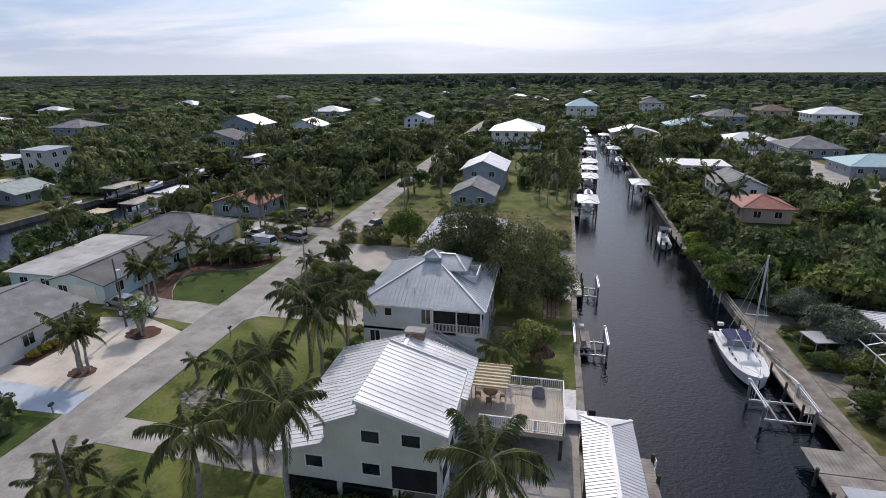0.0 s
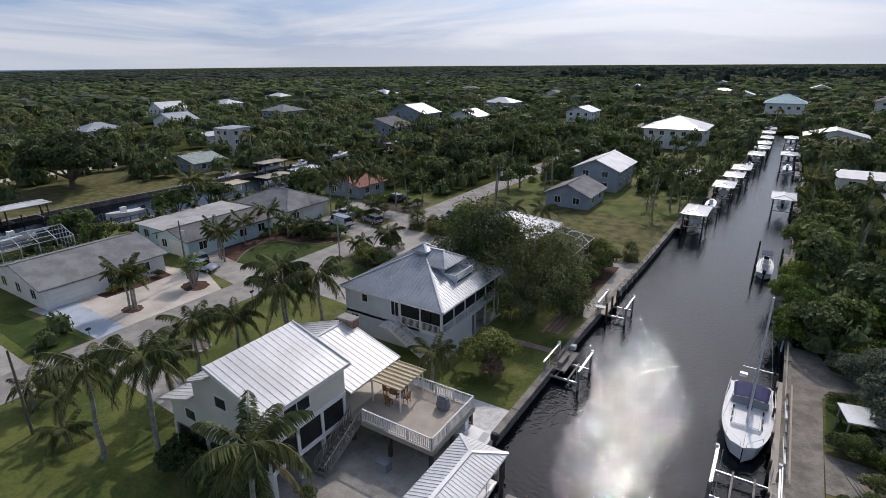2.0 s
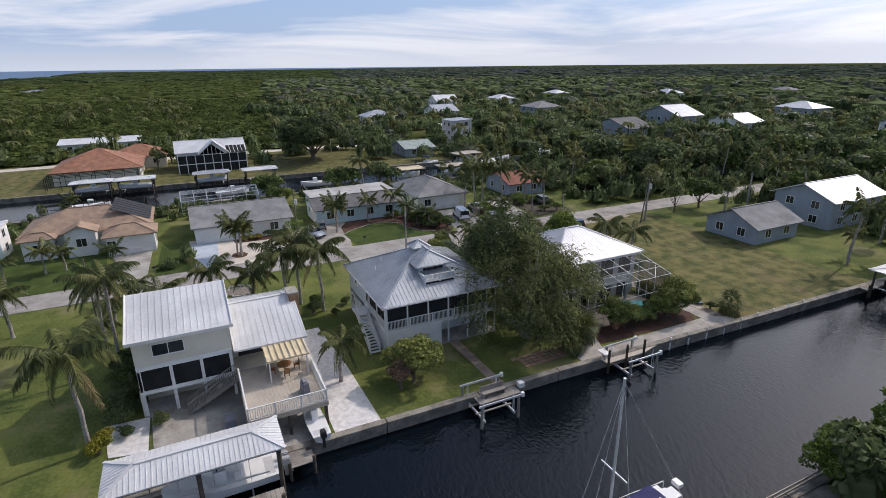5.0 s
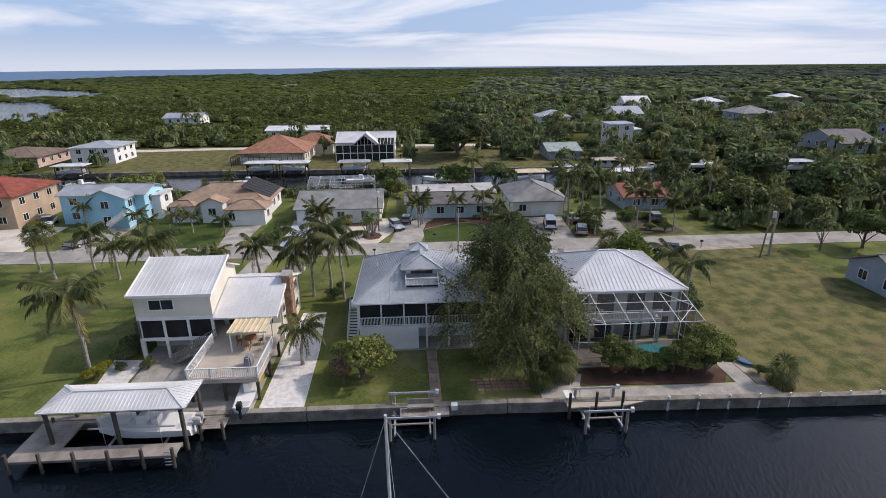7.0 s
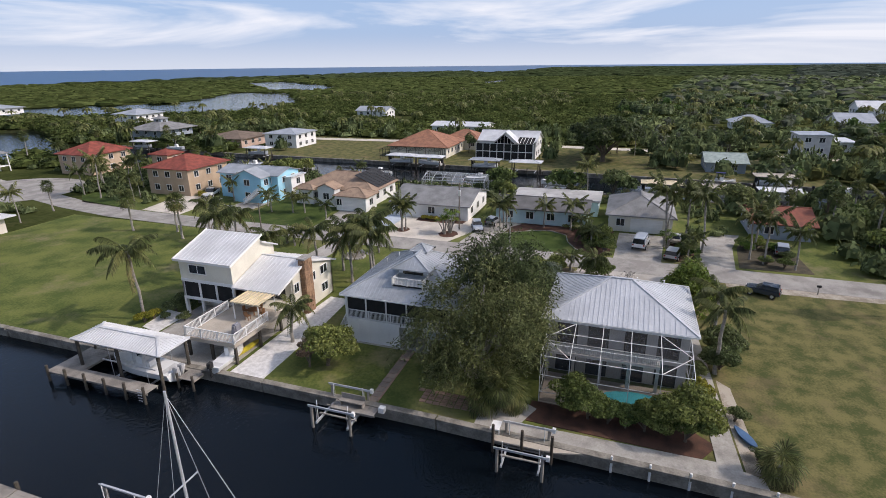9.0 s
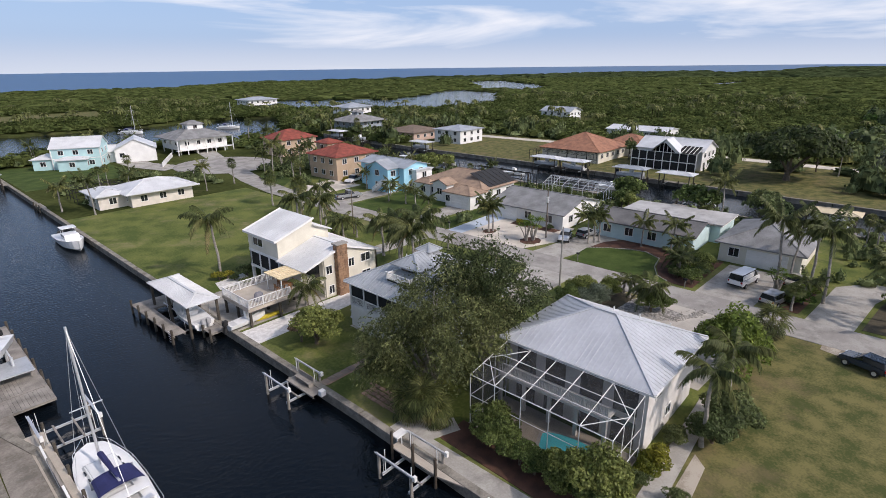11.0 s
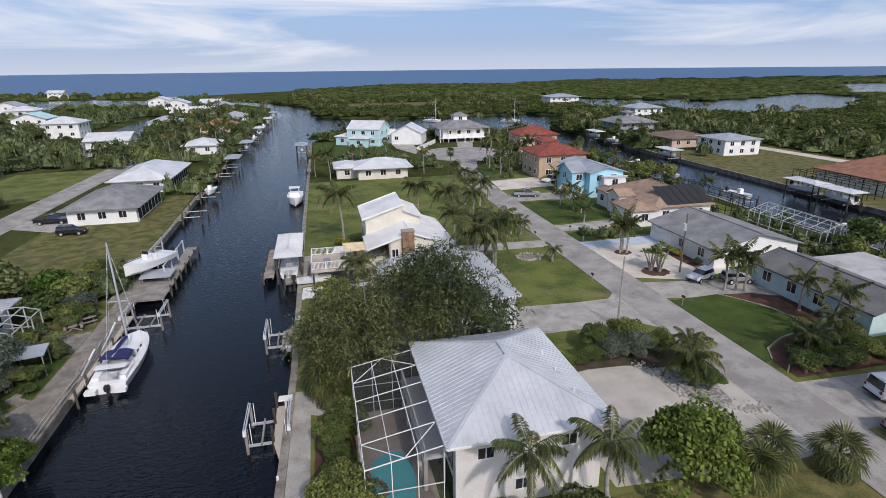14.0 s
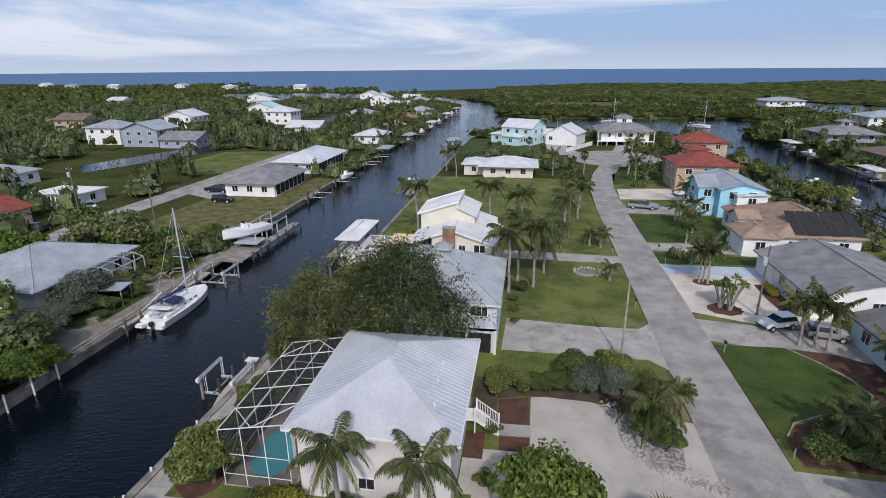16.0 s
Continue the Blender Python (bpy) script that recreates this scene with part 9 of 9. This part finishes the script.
car(-54.0, -13.0, -70, "pickup", PW, "white pickup truck beside the tan villa")
car(-31.0, 89.6, 160, "hatch", PD, "dark blue compact car on the grass")
car(-48.4, 95.4, 80, "suv", PS, "silver car parked among palms")
car(48.6, -3.4, 90, "pickup", PB, "black pickup truck before the bungalow")
car(42.3, 5.2, 90, "suv", PB, "black jeep parked on the grass")
car(66.0, 14.0, 60, "car", PW, "white sedan on the far street")
car(62, 30, 20, "pickup", PB, "dark pickup truck by the far street")

# ---- poles, wires, small things ----
def power_pole(x, y, h, label="grey wooden utility pole with a crossarm", transformer=False, arm=True, lean=0.0, material=None):
    ob = thing("utility_pole", x, y, 0, 0, label, "utility pole", "utility poles")
    bm = bmesh.new()
    tube(bm, [(0, 0, -0.5), (lean, 0, h)], [0.13, 0.08], 8)
    part("pole", bm, material or POLEW, ob)
    if arm:
        part("crossarm", bar((lean - 0.7, 0, h - 0.7), (lean + 0.7, 0, h - 0.7), 0.09, 0.11), POLEW, ob)
        for s in (-0.6, 0, 0.6):
            bm = bmesh.new()
            tube(bm, [(lean + s, 0, h - 0.65), (lean + s, 0, h - 0.45)], 0.05, 6)
            part("insulator", bm, WHITE, ob)
    if transformer:
        bm = bmesh.new()
        tube(bm, [(lean + 0.3, 0.15, h - 2.2), (lean + 0.3, 0.15, h - 1.3)], 0.24, 10)
        part("transformer", bm, ALU, ob, "grey transformer can")
    return ob


power_pole(-29.6, 58.6, 8.0, "slim pale concrete utility pole beside the driveway", False, False, 0.0, CONC)
power_pole(-46.0, 46.4, 8.2, "dark wooden pole beside the gravel forecourt", True, False)
power_pole(-28.2, 102.2, 8.5, "leaning dark utility pole on the dry lot", True, True, 0.9)
power_pole(-27.0, 20.6, 7.5, "dark wooden pole at the lawn's edge", False, False)
power_pole(-30.2, 150.0, 8.5)
power_pole(-30.2, 195.0, 8.5)
power_pole(45.0, 23.0, 9.0, "tall wooden pole across the canal", False)
power_pole(64.8, 18.0, 9.5, "tall wooden pole on the far street", True)
power_pole(66, 118, 9.5)
power_pole(60, 182, 9.5)

# fire ring and mulch beds
fr = thing("fire_ring", -28.7, 35.6, 0, 0, "ring of pale stones on the lawn", "stone ring")
rf = random.Random(9)
for k in range(26):
    a, r = k * math.tau / 26, rf.uniform(1.3, 1.7)
    s = rf.uniform(0.16, 0.26)
    bm = bmesh.new()
    bmesh.ops.create_icosphere(bm, subdivisions=1, radius=s)
    for v in bm.verts:
        v.co += Vector((rf.uniform(-1, 1), rf.uniform(-1, 1), rf.uniform(-1, 1))) * s * 0.2
        v.co += Vector((math.cos(a) * r * 1.2, math.sin(a) * r, s * 0.5))
    part("stone", bm, CONC, fr)
part("ash_bed", slab(bmesh.new(), [(1.5 * math.cos(k * math.tau / 20), 1.3 * math.sin(k * math.tau / 20)) for k in range(20)], -0.1, 0.05), mat("ashy_soil", (0.26, 0.23, 0.19), (0.15, 0.13, 0.105), rough=0.95, scale=2.0, fine=8.0, bump=0.3), fr)


def oval(cx, cy, rx, ry, n=24, wob=0.08, seed=0):
    return [(cx + rx * math.cos(k * math.tau / n) * (1 + wob * math.sin(3 * k + seed)), cy + ry * math.sin(k * math.tau / n) * (1 + wob * math.cos(2 * k + seed))) for k in range(n)]


def bed(pts, material, label, z=0.07, name="planting_bed"):
    return flat(name, pts, z, 0.3, material, label, "planting bed")


bed([(-0.9, 66.8), (1.9, 66.8), (2.4, 79.6), (0.6, 80.8), (-0.6, 79.4)], MULCH, "red-brown mulch bed beside the pool cage")
bed(oval(-43.0, 45.4, 1.9, 1.6), MULCH, "mulch bed round a spiky shrub")
bed(oval(-43.0, 37.2, 1.3, 1.1), MULCH, "mulch ring round a palm clump")
bed([(-18.6, 66.6), (-21.0, 66.0), (-21.1, 69.6), (-18.6, 69.7)], MULCH, "red mulch bed beside the entry stair")
bed([(-18.9, 71.4), (-21.1, 71.2), (-21.1, 72.8), (-18.9, 72.8)], MULCH, "small red mulch bed at the walk")
flat("pavement", [(-18.3, 69.85), (-21.2, 69.75), (-21.2, 71.1), (-18.3, 71.2)], 0.075, 0.3, CONC, "short concrete walk from the bay to the entry stair", "pavement")
bed([(-16.4, 63.4), (-19.6, 63.5), (-20.6, 65.8), (-18.5, 66.5), (-18.4, 69.7), (-16.4, 69.7)], mat("leaf_litter", (0.09, 0.075, 0.045), (0.05, 0.042, 0.026), rough=0.95, scale=1.0, fine=12.0, bump=0.5), "leaf-strewn bed along the house wall", 0.05)
flat("pavement", [(-16.4, 72.9), (-21.3, 72.9), (-21.3, 77.4), (-16.4, 77.4)], 0.05, 0.3, BAYC, "worn pale concrete apron at the house", "pavement")
bed([(-16.4, 71.0), (-17.8, 71.0), (-17.8, 74.0), (-16.4, 74.0)], MULCH, "narrow red mulch bed along the white wall")
bed([(-19.4, 63.6), (-30.6, 62.6), (-33.2, 64.4), (-33.0, 67.2), (-28.4, 67.0), (-26.4, 65.9), (-20.5, 65.6)], mat("leaf_litter", (0.09, 0.075, 0.045), (0.05, 0.042, 0.026), rough=0.95, scale=1.0, fine=12.0, bump=0.5), "planted bed between drive and parking bay", 0.06)
bed([(-26.6, 65.9), (-27.8, 68.5), (-27.8, 70.4), (-28.7, 72.2), (-30.4, 73.3), (-31.8, 73.0), (-32.2, 70.5), (-32.3, 67.4), (-30.0, 65.6)], mat("loose_grey_stones", (0.40, 0.38, 0.35), (0.18, 0.17, 0.155), rough=0.95, scale=3.0, fine=9.0, bump=0.8, soft=0.08), "bed of loose pale stones round a palm", 0.058)
KERB = [(-45.8, 53.9), (-47.6, 56.3), (-49.0, 59.0), (-49.5, 61.6), (-47.9, 64.2), (-44.4, 64.9), (-41.4, 66.4), (-40.2, 68.2)]
bed([(-39.2, 54.2)] + KERB + [(-39.2, 68.6)], LAWN, "bright green oval lawn with a pale kerb", 0.05, "lawn")
bed([(-45.8, 54.0), (-47.8, 56.4), (-49.2, 59.0), (-49.7, 61.6), (-48.0, 64.4), (-44.5, 65.1), (-41.5, 66.6), (-40.0, 68.6), (-40.0, 71.4), (-52.6, 71.6), (-53.0, 56.5), (-50.0, 54.6)], MULCH, "dark planted bed curving round the lawn", 0.046)
bed([(-40.2, 80.6), (-48.6, 80.2), (-52.4, 81.6), (-52.0, 83.6), (-44.0, 83.2), (-40.2, 82.8)], MULCH, "red mulch bed under tall palms", 0.05)
bed([(-40.0, 88.6), (-49.0, 89.6), (-55.0, 91.6), (-52.0, 97.0), (-40.2, 97.6)], MATS["leaf_litter"], "leaf-strewn planting under palms", 0.05)
kb = thing("kerb", 0, 0, 0, 0, "curving pale concrete garden kerb round the lawn", "kerb")
for (ax, ay), (cx, cy) in zip(KERB, KERB[1:]):
    a, c = Vector((ax, ay, 0.06)), Vector((cx, cy, 0.06))
    n = max(1, round((c - a).length / 0.4))
    for k in range(n):
        w = 0.1 + 0.05 * math.sin(7.3 * k + ax)
        part("kerb_stone", bar(a.lerp(c, (k + 0.08) / n), a.lerp(c, (k + 0.9) / n), w, 0.13 + w * 0.3), CONC, kb)
rk = random.Random(31)
for k in range(44):
    x, y = (rk.uniform(-52.2, -50.2), rk.uniform(57, 66)) if k < 12 else (rk.uniform(-51.5, -40.8), rk.uniform(66.8, 70.9))
    if y < 66.8 + (x + 45) * 0.5:
        continue
    put_tree(SHRUBS[(0, 1, 3, 1)[k % 4]], x, y, rk.uniform(0.45, 1.15), 40 * k, "green shrub in the curving garden bed", "shrub", "bed shrubs", "shrub")
for k in range(26):
    x, y = (rk.uniform(-51.5, -41.0), rk.uniform(81.2, 83.0)) if k < 10 else (rk.uniform(-52, -41.0), rk.uniform(90.2, 96.4))
    put_tree(SHRUBS[(0, 1, 3, 1)[k % 4]], x, y, rk.uniform(0.5, 1.2), 40 * k, "green shrub under palms beside the driveway", "shrub", "bed shrubs", "shrub")
palm(-46.0, 67.2, 2.2, 0.75, 20, 0.2, 14)
palm(-44.4, 67.8, 1.8, 0.65, 120, 0.2, 13)
bed([(-51.0, 37.0), (-49.0, 37.2), (-48.8, 42.0), (-49.2, 46.0), (-51.0, 46.2)], MULCH, "mulch strip along the white house")
bed([(-39.2, 26.0), (-53.0, 26.6), (-53.0, 29.6), (-39.2, 30.6)], LAWN, "green lawn strip between two driveways", 0.045, "lawn")
bed([(-39.2, 4.2), (-54.0, 4.4), (-54.0, 19.0), (-39.2, 20.6)], LAWN, "green front lawn with small palms", 0.04, "lawn")
bed([(-40.0, -22.0), (-52.0, -34.0), (-48.0, -44.0), (-41.5, -36.0)], LAWN, "green lawn at the bend of the street", 0.05, "lawn")
# pavement and gravel at the near lots
flat("pavement", [(2.2, 63.0), (3.7, 63.0), (4.3, 83.6), (3.2, 83.4), (2.4, 80.8), (2.4, 66.5), (0.2, 67.4), (-0.6, 66.0)], 0.075, 0.3, CONC, "pale concrete walk along the seawall", "pavement")
flat("pavement", [(3.0, 80.6), (-16.6, 79.9), (-16.8, 81.2), (2.8, 82.2)], 0.08, 0.3, CONC, "narrow concrete path beside the pool house", "pavement")
flat("gravel", [(-14.5, 39.6), (-6, 39.3), (3.4, 39.3), (3.6, 43.0), (-6, 42.8), (-14.5, 42.2)], 0.06, 0.3, WHITEGR, "white gravel strip between lawn and deck", "gravel")
flat("patio", [(-5.2, 26.5), (3.4, 27.0), (3.5, 38.8), (-5.2, 38.8)], 0.05, 0.3, CONC, "worn concrete patio under the deck", "patio")
flat("gravel", [(-5.4, 23.2), (-1.2, 23.8), (-0.6, 26.4), (-5.2, 26.4)], 0.06, 0.3, WHITEGR, "white gravel bed with shrubs", "gravel")
flat("path", [(-5.4, 53.4), (3.3, 53.6), (3.3, 54.5), (-5.4, 54.4)], 0.06, 0.3, mat("clay_paver", (0.38, 0.24, 0.17), (0.27, 0.17, 0.12), scale=1.2), "flagstone path down to the canal", "path")
# stepping stones of the path, and a brick pad by the seawall
sp = thing("stepping_stones", 1.2, 60.5, 0, 0, "pad of reddish pavers in the grass by the seawall", "pavers")
src = part("paver", bx(-0.18, 0.18, -0.26, 0.26, -0.05, 0.09), mat("clay_paver", (0.38, 0.24, 0.17), (0.27, 0.17, 0.12), scale=1.2), sp)
for i in range(4):
    for j in range(9):
        share("paver", src, sp, Matrix.Translation((0.5 * i - 0.7 + rf.uniform(-0.03, 0.03), 0.62 * j - 2.5, 0)) @ Matrix.Rotation(rf.uniform(-0.08, 0.08), 4, "Z"))
src.location = (-0.7, -3.1, 0)
fl = thing("flagstones", -1.0, 53.9, 0, 0, "brown square flagstones of the garden path", "pavers")
src = part("flagstone", bx(-0.33, 0.33, -0.4, 0.4, -0.05, 0.09), mat("brown_flagstone", (0.30, 0.235, 0.18), (0.2, 0.155, 0.12)), fl)
src.location = (-4.1, 0, 0)
for j in range(1, 12):
    share("flagstone", src, fl, Matrix.Translation((-4.1 + 0.75 * j, rf.uniform(-0.05, 0.05), 0)) @ Matrix.Rotation(rf.uniform(-0.06, 0.06), 4, "Z"))

# deck furniture: grill under a cover, table and chairs
gr = thing("grill", 0.2, 37.9, 2.25, 0, "barbecue grill under a grey cover on the deck", "grill")
bm = bmesh.new()
box(bm, -0.55, 0.55, -0.35, 0.35, 0.0, 1.05)
for v in bm.verts:
    if v.co.z > 0.5:
        v.co.x *= 0.75
        v.co.y *= 0.7
bmesh.ops.bevel(bm, geom=bm.edges[:], offset=0.12, segments=2, affect="EDGES")
part("cover", bm, mat("grey_cover", (0.24, 0.24, 0.26), (0.15, 0.15, 0.17), rough=0.8), gr)
CHW = mat("orange_brown_wood", (0.33, 0.16, 0.07), (0.22, 0.105, 0.045), rough=0.6)
tb = thing("table", -3.6, 37.0, 2.25, 0, "dark wooden table under the pergola", "table")
bm = bmesh.new()
tube(bm, [(0, 0, 0.70), (0, 0, 0.74)], 0.6, 16)
part("tabletop", bm, CHW, tb)
bm = bmesh.new()
tube(bm, [(0, 0, 0), (0, 0, 0.7)], 0.07, 8)
part("leg", bm, CHW, tb)
ch = thing("chair", -3.6, 36.0, 2.25, 0, "brown wooden chair at the deck table", "chair", "chairs round the deck table")
part("seat", bx(-0.22, 0.22, -0.22, 0.22, 0.42, 0.47), CHW, ch)
part("backrest", bx(-0.22, 0.22, -0.24, -0.2, 0.5, 0.95), CHW, ch)
for i in (-1, 1):
    for j in (-1, 1):
        part("leg", bar((i * 0.19, j * 0.19, 0), (i * 0.19, j * 0.19, 0.43), 0.04), CHW, ch)
for a in (90, 180, 270):
    copy_thing(ch, pose(-3.6 + math.sin(radians(a)), 37.0 - math.cos(radians(a)), 2.25, 0, 0, a))
hb = thing("storage_box", -1.2, 32.2, 0, 0, "grey lidded box standing on the patio", "storage box")
part("box", bx(-0.45, 0.45, -0.35, 0.35, 0.05, 0.7), mat("grey_box", (0.30, 0.31, 0.33), (0.22, 0.23, 0.25)), hb)
part("lid", bx(-0.48, 0.48, -0.38, 0.38, 0.7, 0.77), mat("grey_box", (0.30, 0.31, 0.33)), hb)
ka = thing("canoe", -1.0, 82.95, 0.1, -64, "upturned blue canoe on the grass", "canoe")
part("hull", hull_mesh(2.6, 0.72, 0.32, 0.15, 0.85, 0.2), mat("blue_plastic", (0.075, 0.15, 0.27), (0.05, 0.11, 0.21), rough=0.5), ka)
# mailboxes
for k, (x, y) in enumerate(((-33.0, 27.4), (-33.0, 46.5), (-39.7, 55.6), (-39.7, 30.9), (-39.6, 70.6), (-33.0, 96.0), (-39.8, 26.0))):
    m = thing("mailbox", x, y, 0, 0, "small dark mailbox on a post beside the road", "mailbox", "mailboxes")
    part("post", bar((0, 0, 0), (0, 0, 1.0), 0.09), WOOD, m)
    bm = bx(-0.12, 0.12, -0.25, 0.25, 1.0, 1.25)
    bmesh.ops.bevel(bm, geom=bm.edges[:], offset=0.05, segments=2, affect="EDGES")
    part("box", bm, BLACK, m)
# pool cages and solar panels of the houses across the road
pool_cage(-78, -71, 30.0, 44.0, 2.8, 6, 6, "silver bar pool cage behind the white ranch house", ridge=1.2)
pool_cage(-78, -71.5, 8.0, 24.0, 2.8, 5, 5, "dark bar pool cage behind the tile-roofed house", material=SCREEN_SHADE, ridge=1.0)
pool_cage(-13, -2.5, -48.0, -40.2, 2.6, 6, 3, "dark bar pool cage behind the pink house", material=SCREEN_SHADE, ridge=0.9)
sol = thing("solar_panels", -62.5, 25.0, 0, 0, "black solar pool-heating panels on the tile roof", "solar panel")
for k in range(6):
    y0, z0 = 0.3, 3.6
    a = Vector((-5.0 + 1.55 * k, 0.4, 3.42))
    q = [a, a + Vector((1.4, 0, 0)), a + Vector((1.4, -5.2, 2.2)), a + Vector((0, -5.2, 2.2))]
    bm = bmesh.new()
    plate(bm, q, 0.05)
    part("panel", bm, BLACK, sol)
# loose stones along the gravel bay
rq = random.Random(4)
EDGE = [(-26.7, 66.0), (-27.9, 68.5), (-28.0, 71.0), (-29.4, 72.8), (-31.6, 74.3), (-33.2, 74.6)]
bm = bmesh.new()
for k in range(420):
    i = rq.randrange(len(EDGE) - 1)
    c = Vector((*EDGE[i], 0.07)).lerp(Vector((*EDGE[i + 1], 0.07)), rq.random()) + Vector((-abs(rq.gauss(0, 0.7)), rq.gauss(0, 0.3), 0))
    r = rq.uniform(0.05, 0.15)
    st = bmesh.ops.create_icosphere(bm, subdivisions=1, radius=r)
    for v in st["verts"]:
        v.co = v.co * rq.uniform(0.75, 1.2) + c
tagged(part("stones", bm, CONC, None), "scattered pale border stones along the gravel bay", "stones", "", "stuff")
# screened porches facing the canal
for name, x, y0, y1 in (("bungalow", 33.55, -16.5, -1.0), ("neighbour", 34.4, -47.0, -28.0)):
    pc = thing("porch_screen", x, (y0 + y1) / 2, 0, 0, "dark insect screen of a porch with white posts", "screen")
    part("screen", bx(-0.04, 0.0, -(y1 - y0) / 2, (y1 - y0) / 2, 0.3, 2.75), SCREEN_SHADE, pc)
    n = int((y1 - y0) / 2)
    for k in range(n + 1):
        yy = -(y1 - y0) / 2 + (y1 - y0) * k / n
        part("post", bx(-0.1, -0.04, yy - 0.05, yy + 0.05, 0, 2.8), WHITE, pc)

# painted apron of the forecourt, dirt strip and dry patch beside the pool house
drive([(-51.4, 30.8), (-51.2, 34.6), (-39.1, 34.2), (-38.8, 31.2)], mat("painted_concrete", (0.50, 0.56, 0.62), (0.40, 0.46, 0.52), rough=0.7, scale=0.5, fine=8.0, bump=0.05, patch=((0.33, 0.35, 0.37), 0.4, 0.52, 0.5)), "pale blue painted concrete apron before a garage", 0.052)
DIRT = mat("sandy_dirt", (0.42, 0.37, 0.30), (0.24, 0.20, 0.15), rough=0.95, scale=0.6, fine=9.0, bump=0.3, soft=0.1)
flat("dirt", [(-9.0, 81.9), (-8.0, 82.9), (-2.0, 83.3), (3.0, 83.5), (2.9, 82.4), (-4.0, 82.0)], 0.03, 0.2, DIRT, "bare sandy strip between path and grass", "dirt")
flat("dirt", [(-33.7, 86.0), (-33.7, 104.0), (-32.4, 104.0), (-32.0, 97.0), (-31.8, 89.0), (-32.6, 86.0)], 0.03, 0.2, DIRT, "sandy verge along the street", "dirt")
ka = thing("kayak", -0.6, 38.3, 0.14, 86, "yellow kayak lying under the deck", "kayak")
part("hull", hull_mesh(3.2, 0.62, 0.36, 0.3, 0.8, 0.3), mat("yellow_plastic", (0.62, 0.50, 0.05), (0.5, 0.4, 0.04), rough=0.4), ka)
